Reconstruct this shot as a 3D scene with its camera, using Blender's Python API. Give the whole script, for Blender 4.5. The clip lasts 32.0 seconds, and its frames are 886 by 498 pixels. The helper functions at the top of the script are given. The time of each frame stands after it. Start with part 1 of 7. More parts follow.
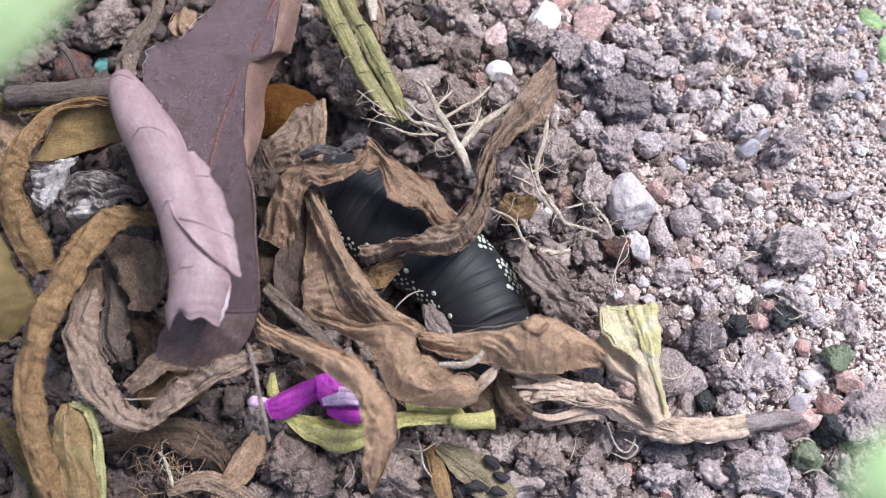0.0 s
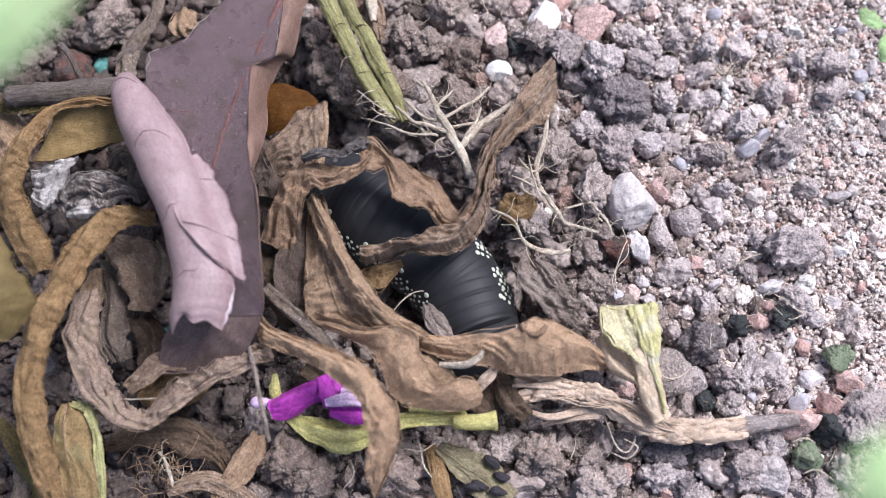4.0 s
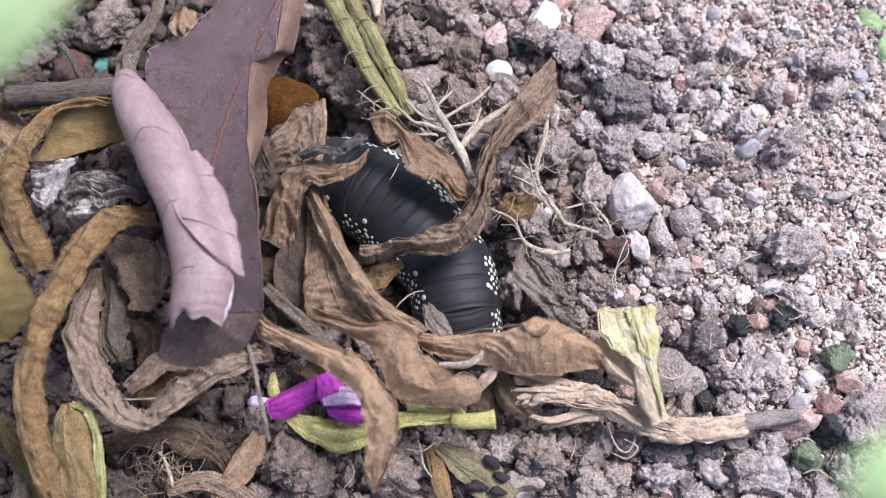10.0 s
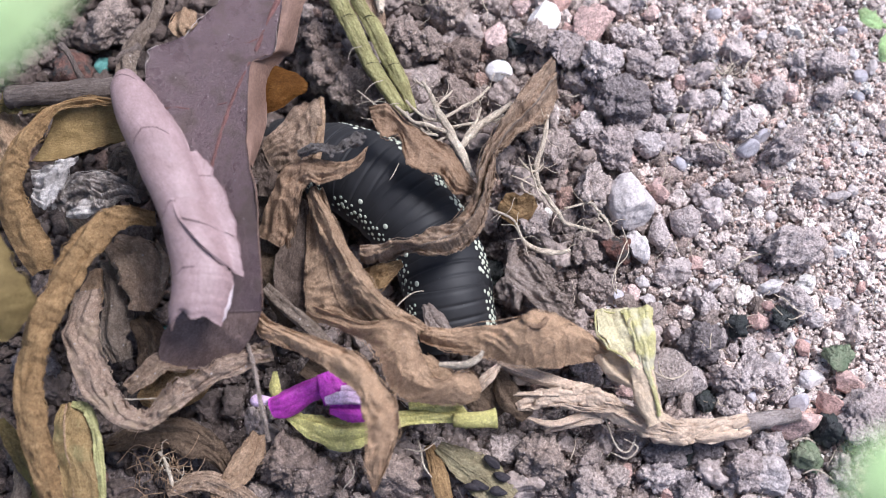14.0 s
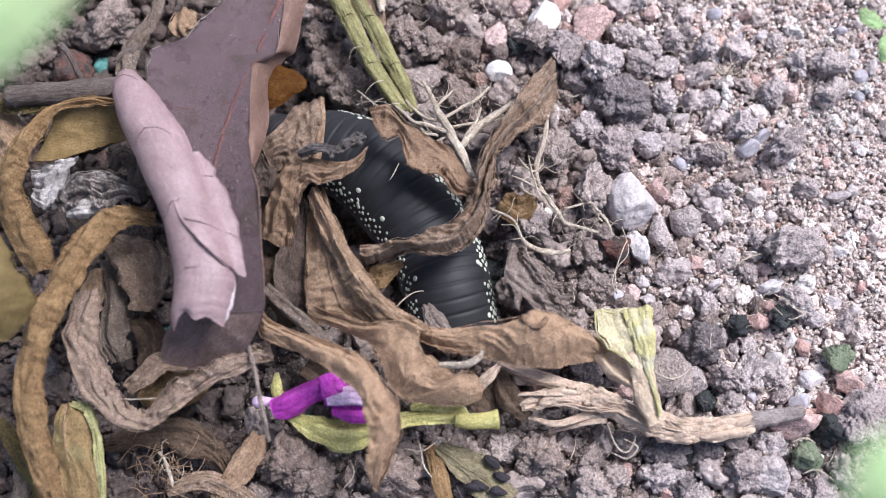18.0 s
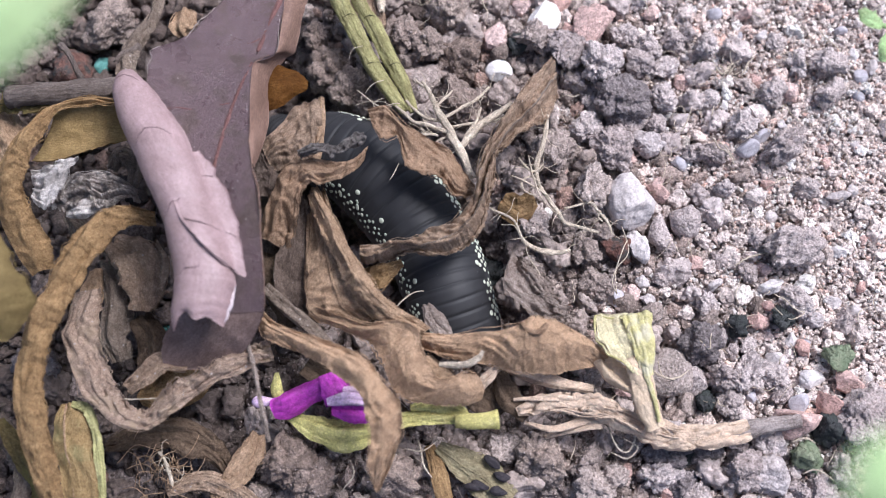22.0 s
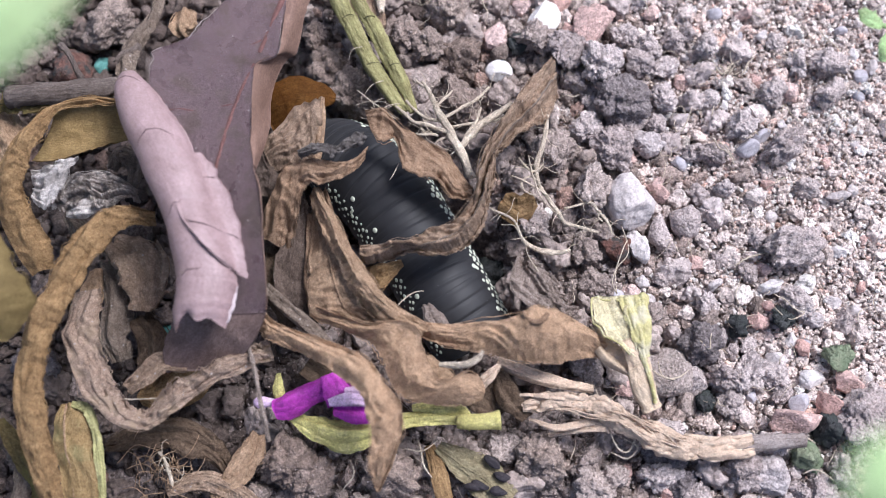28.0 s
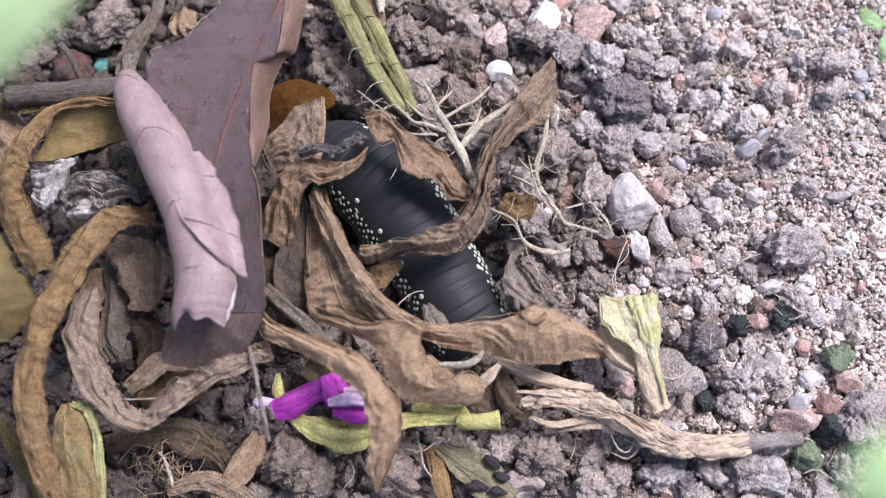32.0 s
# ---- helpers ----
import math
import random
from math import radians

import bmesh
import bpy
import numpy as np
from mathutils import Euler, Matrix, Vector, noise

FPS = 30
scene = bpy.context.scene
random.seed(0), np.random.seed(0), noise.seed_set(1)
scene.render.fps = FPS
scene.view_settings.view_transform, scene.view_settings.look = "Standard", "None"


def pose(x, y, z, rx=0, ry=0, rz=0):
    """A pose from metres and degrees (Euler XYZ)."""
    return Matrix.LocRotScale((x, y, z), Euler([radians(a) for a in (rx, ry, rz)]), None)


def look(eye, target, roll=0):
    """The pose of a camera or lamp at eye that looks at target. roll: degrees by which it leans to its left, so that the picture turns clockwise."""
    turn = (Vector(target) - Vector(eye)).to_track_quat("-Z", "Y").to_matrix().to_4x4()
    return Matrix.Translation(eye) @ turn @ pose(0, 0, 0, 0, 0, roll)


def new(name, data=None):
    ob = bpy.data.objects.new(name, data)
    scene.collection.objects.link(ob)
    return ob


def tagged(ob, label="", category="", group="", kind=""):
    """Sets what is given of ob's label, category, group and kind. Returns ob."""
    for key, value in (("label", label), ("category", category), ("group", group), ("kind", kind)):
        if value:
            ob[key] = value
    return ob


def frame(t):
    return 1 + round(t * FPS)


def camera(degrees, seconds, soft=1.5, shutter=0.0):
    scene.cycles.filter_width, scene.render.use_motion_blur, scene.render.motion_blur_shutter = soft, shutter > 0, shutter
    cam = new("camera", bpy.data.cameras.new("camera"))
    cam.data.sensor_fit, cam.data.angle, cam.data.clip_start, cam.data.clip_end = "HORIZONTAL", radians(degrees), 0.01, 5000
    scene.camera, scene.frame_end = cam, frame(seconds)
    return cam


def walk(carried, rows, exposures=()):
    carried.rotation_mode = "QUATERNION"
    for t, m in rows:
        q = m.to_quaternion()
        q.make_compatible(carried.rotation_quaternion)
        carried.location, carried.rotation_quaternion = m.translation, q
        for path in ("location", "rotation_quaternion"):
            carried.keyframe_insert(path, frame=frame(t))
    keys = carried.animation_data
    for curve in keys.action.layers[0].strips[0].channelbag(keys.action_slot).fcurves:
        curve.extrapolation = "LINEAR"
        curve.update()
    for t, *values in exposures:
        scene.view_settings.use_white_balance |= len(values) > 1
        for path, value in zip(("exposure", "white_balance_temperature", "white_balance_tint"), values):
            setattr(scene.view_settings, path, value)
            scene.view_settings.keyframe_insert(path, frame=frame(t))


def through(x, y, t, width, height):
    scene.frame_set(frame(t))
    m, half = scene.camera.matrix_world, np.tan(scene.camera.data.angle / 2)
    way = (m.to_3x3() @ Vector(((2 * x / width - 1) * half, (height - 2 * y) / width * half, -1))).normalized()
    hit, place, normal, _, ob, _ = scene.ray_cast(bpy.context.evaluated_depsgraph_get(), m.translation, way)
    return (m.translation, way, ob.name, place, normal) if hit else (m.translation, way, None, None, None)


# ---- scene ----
MM = 0.001
cam = camera(40, 32.0, soft=0.8)
EYE = (0, -0.13 * math.sin(radians(15)), 0.13 * math.cos(radians(15)))
walk(cam, [(0, look(EYE, (0, 0, 0))), (32, look(EYE, (0, 0, 0)))], [(0, 0.5, 5650, 14), (32, 0.5, 5650, 14)])
cam.data.dof.use_dof, cam.data.dof.focus_distance, cam.data.dof.aperture_fstop = True, 0.1255, 22

# ---- light: a bright overcast day ----
world = bpy.data.worlds.new("overcast")
scene.world = world
world.use_nodes = True
sky = world.node_tree.nodes.new("ShaderNodeTexSky")
sky.sky_type, sky.sun_disc = "NISHITA", False
sky.sun_elevation, sky.sun_rotation = radians(62), radians(40)
sky.air_density, sky.dust_density = 1.0, 4.0
back = world.node_tree.nodes["Background"]
back.inputs[1].default_value = 0.087
world.node_tree.links.new(sky.outputs[0], back.inputs[0])
sun = new("sun", bpy.data.lights.new("sun", "SUN"))
sun.data.energy, sun.data.angle, sun.data.color = 3.4, radians(24), (1.0, 0.94, 0.88)
sun.matrix_world = look((0.45, 0.3, 0.85), (0, 0, 0))


# ---- materials ----
def shader(name):
    m = bpy.data.materials.new(name)
    m.use_nodes = True
    t = m.node_tree
    return m, t, t.nodes["Principled BSDF"]


def add(t, kind, **sets):
    n = t.nodes.new(kind)
    for k, v in sets.items():
        n.inputs[k.replace("_", " ")].default_value = v
    return n


def coords(t, output, scale):
    c = t.nodes.new("ShaderNodeTexCoord")
    mp = add(t, "ShaderNodeMapping", Scale=scale)
    t.links.new(c.outputs[output], mp.inputs[0])
    return mp.outputs[0]


def ramp(t, source, stops, constant=False):
    r = t.nodes.new("ShaderNodeValToRGB")
    r.color_ramp.interpolation = "CONSTANT" if constant else "LINEAR"
    while len(r.color_ramp.elements) < len(stops):
        r.color_ramp.elements.new(0.5)
    for e, (p, c) in zip(r.color_ramp.elements, stops):
        e.position, e.color = p, (*c, 1)
    t.links.new(source, r.inputs[0])
    return r.outputs[0]


def mix(t, kind, factor, a, b):
    m = t.nodes.new("ShaderNodeMix")
    m.data_type, m.blend_type = "RGBA", kind
    for s, v in ((0, factor), (6, a), (7, b)):
        if hasattr(v, "links"):
            t.links.new(v, m.inputs[s])
        else:
            m.inputs[s].default_value = v if s == 0 else (*v, 1)
    return m.outputs[2]


def relief(t, b, fields):
    """Chained bumps: (height, strength, depth in mm)."""
    last = None
    for field, strength, depth in fields:
        n = add(t, "ShaderNodeBump", Strength=strength, Distance=depth * MM)
        t.links.new(field, n.inputs["Height"])
        if last:
            t.links.new(last, n.inputs["Normal"])
        last = n.outputs[0]
    t.links.new(last, b.inputs["Normal"])


def stone_mat(name, stops, island=False, rough=0.9, grit=1.0, spread=0.35, moss=None):
    m, t, b = shader(name)
    v = coords(t, "Object", (1000, 1000, 1000))
    fine = add(t, "ShaderNodeTexNoise", Scale=5.0, Detail=6.0, Roughness=0.7)
    wide = add(t, "ShaderNodeTexNoise", Scale=0.9, Detail=3.0)
    cell = add(t, "ShaderNodeTexVoronoi", Scale=3.2)
    for n in (fine, wide, cell):
        t.links.new(v, n.inputs["Vector"])
    if island:
        g = t.nodes.new("ShaderNodeNewGeometry")
        pick = g.outputs["Random Per Island"]
    else:
        pick = t.nodes.new("ShaderNodeObjectInfo").outputs["Random"]
    c = ramp(t, pick, stops)
    c = mix(t, "MULTIPLY", 1.0, c, ramp(t, fine.outputs[0], [(0.25, (1 - spread,) * 3), (0.5, (1, 1, 1)), (0.75, (1 + spread,) * 3)]))
    c = mix(t, "MULTIPLY", 0.8, c, ramp(t, wide.outputs[0], [(0.3, (0.72, 0.69, 0.68)), (0.7, (1.12, 1.1, 1.08))]))
    mote = add(t, "ShaderNodeTexVoronoi", Scale=4.2)
    t.links.new(v, mote.inputs["Vector"])
    c = mix(t, "MULTIPLY", min(1.0, 0.75 * grit), c, ramp(t, mote.outputs["Color"], [(0.05, (0.6, 0.58, 0.57)), (0.5, (1, 0.99, 0.98)), (0.9, (1.4, 1.38, 1.38))]))
    if moss:
        c = mix(t, "MIX", ramp(t, wide.outputs[0], [(0.42, (0, 0, 0)), (0.62, (1, 1, 1))]), c, moss)
    t.links.new(c, b.inputs["Base Color"])
    b.inputs["Roughness"].default_value = rough
    b.inputs["Specular IOR Level"].default_value = 0.25
    relief(t, b, [(cell.outputs[0], 0.6 * grit, 0.22), (fine.outputs[0], 0.9 * grit, 0.22)])
    return m


def leaf_mat(name, dark, mid, light, rough=0.78, stretch=0.4, fibre=3.0, bump=0.66, through=0.12, blotch=None, spec=0.25, patchy=0.75, dust=0.0):
    m, t, b = shader(name)
    v = coords(t, "UV", (1.0, min(1.0, stretch * 1.7), 1.0))
    o = coords(t, "Object", (1000, 1000, 1000))
    streak = add(t, "ShaderNodeTexNoise", Scale=fibre, Detail=8.0, Roughness=0.72, Distortion=0.8)
    t.links.new(v, streak.inputs["Vector"])
    hair = add(t, "ShaderNodeTexNoise", Scale=fibre * 2.0, Detail=6.0, Roughness=0.72, Distortion=0.5)
    t.links.new(coords(t, "UV", (1.0, min(1.0, stretch * 0.7), 1.0)), hair.inputs["Vector"])
    thin = coords(t, "UV", (1.0, 0.14 if stretch < 0.35 else 0.42, 1.0))
    furrow = add(t, "ShaderNodeTexNoise", Scale=3.4, Detail=5.0, Roughness=0.62, Distortion=1.2)
    t.links.new(thin, furrow.inputs["Vector"])
    crease = add(t, "ShaderNodeTexVoronoi", Scale=2.0)
    crease.feature = "DISTANCE_TO_EDGE"
    bend = add(t, "ShaderNodeTexNoise", Scale=1.1, Detail=3.0)
    t.links.new(v, bend.inputs["Vector"])
    warped = mix(t, "ADD", 0.9, v, bend.outputs["Color"])
    t.links.new(warped, crease.inputs["Vector"])
    folds = ramp(t, crease.outputs[0], [(0.0, (0, 0, 0)), (0.16, (1, 1, 1))])
    patch = add(t, "ShaderNodeTexNoise", Scale=0.4, Detail=5.0, Roughness=0.6)
    grain = add(t, "ShaderNodeTexNoise", Scale=4.5, Detail=6.0, Roughness=0.8)
    for n in (patch, grain):
        t.links.new(o, n.inputs["Vector"])
    c = ramp(t, streak.outputs[0], [(0.12, dark), (0.5, mid), (0.88, light)])
    c = mix(t, "MULTIPLY", patchy, c, ramp(t, patch.outputs[0], [(0.32, (0.72, 0.68, 0.65)), (0.5, (1.05, 1.04, 1.03)), (0.68, (1.34, 1.35, 1.36))]))
    c = mix(t, "MULTIPLY", patchy * 0.8, c, ramp(t, hair.outputs[0], [(0.36, (0.78, 0.75, 0.73)), (0.5, (1.02, 1.02, 1.02)), (0.64, (1.3, 1.31, 1.32))]))
    c = mix(t, "MULTIPLY", min(0.75, patchy), c, ramp(t, grain.outputs[0], [(0.37, (0.68, 0.65, 0.63)), (0.5, (1.05, 1.05, 1.05)), (0.63, (1.45, 1.46, 1.47))]))
    if bump > 0.5:
        c = mix(t, "MULTIPLY", 0.12, c, ramp(t, furrow.outputs[0], [(0.32, (0.6, 0.57, 0.55)), (0.5, (1, 1, 1)), (0.68, (1.2, 1.2, 1.2))]))
    if blotch:
        c = mix(t, "MIX", ramp(t, patch.outputs[0], [(0.5, (0, 0, 0)), (0.64, (0.85, 0.85, 0.85))]), c, blotch)
    if dust:
        speck = add(t, "ShaderNodeTexVoronoi", Scale=0.85)
        t.links.new(o, speck.inputs["Vector"])
        c = mix(t, "MIX", ramp(t, speck.outputs[0], [(dust * 0.6, (0.8, 0.8, 0.8)), (dust, (0, 0, 0))]), c, (0.55, 0.5, 0.47))
        mote = add(t, "ShaderNodeTexVoronoi", Scale=2.1)
        t.links.new(o, mote.inputs["Vector"])
        c = mix(t, "MIX", ramp(t, mote.outputs[0], [(dust, (0.45, 0.45, 0.45)), (dust * 1.7, (0, 0, 0))]), c, (0.36, 0.31, 0.29))
    t.links.new(c, b.inputs["Base Color"])
    b.inputs["Roughness"].default_value = rough
    if spec > 0.45:
        t.links.new(ramp(t, patch.outputs[0], [(0.35, (rough - 0.1,) * 3), (0.65, (rough + 0.22,) * 3)]), b.inputs["Roughness"])
    b.inputs["Specular IOR Level"].default_value = spec
    relief(t, b, [(folds, bump * 0.75, 0.16), (furrow.outputs[0], min(1.0, bump * 1.3), 0.11 if bump > 0.5 else 0.05), (streak.outputs[0], bump * 0.8, 0.17), (hair.outputs[0], min(1.0, bump * 1.3), 0.2), (grain.outputs[0], min(1.0, bump * 1.2), 0.17)])
    if through:
        tr = t.nodes.new("ShaderNodeBsdfTranslucent")
        t.links.new(c, tr.inputs[0])
        ms = t.nodes.new("ShaderNodeMixShader")
        ms.inputs[0].default_value = through
        t.links.new(b.outputs[0], ms.inputs[1])
        t.links.new(tr.outputs[0], ms.inputs[2])
        t.links.new(ms.outputs[0], t.nodes["Material Output"].inputs[0])
    return m


SOIL = [(0.0, (0.292, 0.236, 0.205)), (0.35, (0.412, 0.342, 0.304)), (0.68, (0.500, 0.426, 0.384)), (0.8, (0.522, 0.410, 0.356)),
        (0.9, (0.563, 0.489, 0.441)), (0.955, (0.522, 0.348, 0.282)), (0.985, (0.584, 0.519, 0.469)), (1.0, (0.678, 0.618, 0.564))]
PALE = [(0.0, (0.477, 0.409, 0.376)), (0.2, (0.680, 0.595, 0.553)), (0.45, (0.794, 0.711, 0.667)), (0.6, (0.839, 0.711, 0.642)),
        (0.75, (0.840, 0.795, 0.747)), (0.86, (0.817, 0.564, 0.473)), (0.92, (0.840, 0.820, 0.779)), (1.0, (0.840, 0.820, 0.800))]
m_gravel = stone_mat("loose_soil_grains", SOIL, island=True, grit=1.5)
m_crumb = stone_mat("soil_crumbs", [(0.0, (0.334, 0.276, 0.255)), (0.6, (0.467, 0.398, 0.374)), (0.97, (0.512, 0.435, 0.416)), (1.0, (0.612, 0.530, 0.499))], island=True, grit=0.6)
m_fine = stone_mat("dry_pale_grains", PALE, island=True, grit=1.0)
m_clod = stone_mat("soil_clod", [(0, (0.310, 0.256, 0.227)), (0.5, (0.404, 0.342, 0.310)), (1, (0.490, 0.423, 0.387))], grit=1.1)
m_brownclod = stone_mat("brown_soil_clod", [(0, (0.25, 0.195, 0.163)), (0.5, (0.325, 0.262, 0.225)), (1, (0.395, 0.33, 0.287))], grit=1.1)
m_dryclod = stone_mat("dry_soil_clod", [(0, (0.43, 0.37, 0.353)), (0.5, (0.53, 0.465, 0.447)), (1, (0.62, 0.555, 0.538))], grit=1.1)
# Shaded copies of the soil: the shade on the left is in these colours.
m_shadesoil = stone_mat("shade_dark_soil", [(0, (0.115, 0.089, 0.078)), (0.6, (0.168, 0.136, 0.118)), (1, (0.221, 0.178, 0.159))], grit=1.2)
m_shadegrains = stone_mat("shade_dark_soil_grains", [(0, (0.088, 0.068, 0.059)), (0.6, (0.150, 0.119, 0.104)), (0.92, (0.212, 0.170, 0.151)), (1, (0.301, 0.204, 0.163))], island=True)
m_darkclod = stone_mat("dark_soil", [(0, (0.2, 0.176, 0.176)), (1, (0.29, 0.258, 0.258))], grit=1.3)
m_white = stone_mat("pale_stone", [(0, (0.5, 0.45, 0.435)), (1, (0.6, 0.555, 0.54))], grit=0.35, spread=0.2, rough=0.8)
m_chalk = stone_mat("chalk_white_stone", [(0, (0.76, 0.75, 0.74)), (1, (0.8, 0.79, 0.78))], grit=0.3, spread=0.1, rough=0.7)
m_palewhite = stone_mat("whitish_stone", [(0, (0.52, 0.465, 0.45)), (0.5, (0.6, 0.555, 0.545)), (1, (0.72, 0.69, 0.68))], grit=0.55, spread=0.2, rough=0.75)
m_bluegrey = stone_mat("bluish_grey_stone", [(0, (0.4, 0.39, 0.42)), (1, (0.52, 0.5, 0.54))], grit=0.35, spread=0.2, rough=0.6)
m_red = stone_mat("brick_red", [(0, (0.55, 0.36, 0.315)), (0.6, (0.64, 0.465, 0.42)), (1, (0.7, 0.545, 0.505))], grit=0.9, spread=0.3)
m_dullred = stone_mat("dull_red_brick", [(0, (0.19, 0.1, 0.08)), (1, (0.22, 0.125, 0.1))], grit=1.2, spread=0.4, moss=(0.08, 0.075, 0.07))
m_grey = stone_mat("grey_stone", [(0, (0.42, 0.38, 0.375)), (1, (0.54, 0.49, 0.48))], grit=0.7, rough=0.8)
m_moss = stone_mat("moss_dark", [(0, (0.05, 0.053, 0.055)), (1, (0.075, 0.08, 0.08))], grit=0.6, moss=(0.05, 0.056, 0.052))
m_mossgreen = stone_mat("moss_green", [(0, (0.25, 0.29, 0.19)), (1, (0.32, 0.36, 0.25))], grit=0.6, moss=(0.17, 0.21, 0.13))
m_teal = stone_mat("teal_stain", [(0, (0.1, 0.27, 0.25)), (1, (0.13, 0.32, 0.29))], grit=0.4)
m_ground = stone_mat("ground_soil", [(0, (0.3, 0.25, 0.235)), (1, (0.37, 0.315, 0.295))], grit=1.4)
m_tan = leaf_mat("tan_dry_leaf", (0.179, 0.105, 0.046), (0.315, 0.201, 0.095), (0.440, 0.305, 0.158), through=0.1)
m_brown = leaf_mat("brown_dry_leaf", (0.260, 0.162, 0.097), (0.402, 0.276, 0.175), (0.533, 0.392, 0.275), through=0.12)
m_mauve = leaf_mat("mauve_dry_leaf", (0.210, 0.143, 0.095), (0.385, 0.276, 0.194), (0.552, 0.430, 0.326), dust=0.11, bump=0.8)
m_greybrown = leaf_mat("grey_dry_leaf", (0.108, 0.081, 0.063), (0.223, 0.176, 0.138), (0.332, 0.274, 0.224), dust=0.11)
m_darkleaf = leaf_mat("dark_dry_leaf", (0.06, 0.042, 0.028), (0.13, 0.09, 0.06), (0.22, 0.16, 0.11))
m_olive = leaf_mat("olive_dry_leaf", (0.088, 0.064, 0.024), (0.176, 0.132, 0.052), (0.272, 0.216, 0.088), blotch=(0.26, 0.22, 0.07))
m_yellow = leaf_mat("yellow_petal", (0.5, 0.46, 0.18), (0.62, 0.575, 0.28), (0.72, 0.67, 0.44), fibre=1.4, bump=0.35, through=0.25, blotch=(0.7, 0.65, 0.5), patchy=0.5)
m_palepetal = leaf_mat("pale_petal", (0.493, 0.434, 0.238), (0.661, 0.605, 0.392), (0.795, 0.754, 0.588), fibre=1.2, bump=0.35, through=0.3)
m_tanstalk = leaf_mat("tan_petal_stalk", (0.5, 0.37, 0.25), (0.66, 0.52, 0.37), (0.78, 0.65, 0.5), fibre=1.4, bump=0.4, through=0.15, patchy=0.35)
m_bract = leaf_mat("yellow_green_bract", (0.373, 0.354, 0.123), (0.602, 0.560, 0.213), (0.770, 0.708, 0.370), fibre=1.6, bump=0.45, through=0.2)
m_straw = leaf_mat("straw", (0.461, 0.337, 0.245), (0.656, 0.505, 0.380), (0.696, 0.625, 0.497), fibre=3.0, stretch=0.3, bump=0.55, patchy=0.45)
m_greystick = leaf_mat("grey_stick", (0.08, 0.062, 0.052), (0.18, 0.145, 0.125), (0.3, 0.255, 0.23), stretch=0.1, bump=1.2, through=0)
m_paleflint = leaf_mat("grey_woody_core", (0.22, 0.18, 0.165), (0.36, 0.305, 0.28), (0.5, 0.44, 0.41), stretch=0.1, bump=0.9, through=0)
m_root = leaf_mat("pale_root", (0.44, 0.36, 0.265), (0.6, 0.515, 0.405), (0.74, 0.66, 0.55), through=0.05)
m_stem = leaf_mat("green_stem", (0.131, 0.125, 0.053), (0.315, 0.294, 0.131), (0.551, 0.500, 0.285), stretch=0.08, fibre=2.2)
m_darknode = leaf_mat("olive_dark_node", (0.05, 0.05, 0.025), (0.1, 0.095, 0.045), (0.16, 0.15, 0.08), through=0)
m_purpleleaf = leaf_mat("purple_brown_leaf", (0.121, 0.078, 0.082), (0.183, 0.125, 0.132), (0.260, 0.181, 0.188), fibre=4.5, stretch=1.0, rough=0.34, bump=0.7, spec=0.5, through=0.03, patchy=0.4, blotch=(0.13, 0.09, 0.075), dust=0.09)
m_pinkleaf = leaf_mat("pale_pink_leaf_underside", (0.25, 0.172, 0.168), (0.315, 0.222, 0.222), (0.37, 0.268, 0.268), fibre=1.2, stretch=0.4, rough=0.46, bump=0.16, through=0.03, spec=0.4, patchy=0.4, dust=0.04)
m_foldside = leaf_mat("brown_leaf_side", (0.168, 0.101, 0.074), (0.230, 0.146, 0.112), (0.302, 0.202, 0.162), fibre=1.6, stretch=0.5, rough=0.55, bump=0.3, patchy=0.6)
m_greyrag = leaf_mat("ragged_grey_leaf", (0.2, 0.155, 0.13), (0.345, 0.28, 0.24), (0.52, 0.445, 0.39), dust=0.1, bump=0.8)
m_palemargin = leaf_mat("whitish_torn_margin", (0.3, 0.24, 0.22), (0.42, 0.36, 0.34), (0.56, 0.5, 0.48), through=0)
m_liphighlight = leaf_mat("pink_lip_highlight", (0.46, 0.38, 0.39), (0.54, 0.46, 0.47), (0.62, 0.55, 0.56), fibre=1.0, bump=0.1, rough=0.4, spec=0.5, patchy=0.3)
m_rollvein = leaf_mat("mauve_vein", (0.16, 0.11, 0.115), (0.2, 0.14, 0.145), (0.24, 0.17, 0.175), through=0)
m_bark = leaf_mat("blackish_bark", (0.054, 0.049, 0.047), (0.144, 0.130, 0.122), (0.396, 0.360, 0.342), through=0, bump=1.2)
m_vein = leaf_mat("reddish_vein", (0.149, 0.071, 0.064), (0.191, 0.098, 0.087), (0.223, 0.126, 0.110), through=0)
m_darkvein = leaf_mat("dark_vein", (0.140, 0.098, 0.098), (0.175, 0.126, 0.126), (0.210, 0.154, 0.154), through=0)
m_orange = leaf_mat("orange_dry_leaf", (0.072, 0.028, 0.008), (0.102, 0.044, 0.010), (0.132, 0.065, 0.019), fibre=0.6, stretch=0.5, rough=0.75, bump=0.3, through=0.25, spec=0.1)
m_paper = leaf_mat("pale_grey_dry_leaf", (0.421, 0.386, 0.363), (0.643, 0.597, 0.562), (0.842, 0.796, 0.749), bump=0.8)
m_ochre = leaf_mat("ochre_leaf_face", (0.17, 0.112, 0.042), (0.26, 0.178, 0.074), (0.36, 0.26, 0.12), fibre=0.8, bump=0.3, patchy=0.5)
m_droop = leaf_mat("dark_ochre_leaf", (0.108, 0.078, 0.030), (0.162, 0.118, 0.046), (0.222, 0.168, 0.072), fibre=0.8, bump=0.3, patchy=0.5)
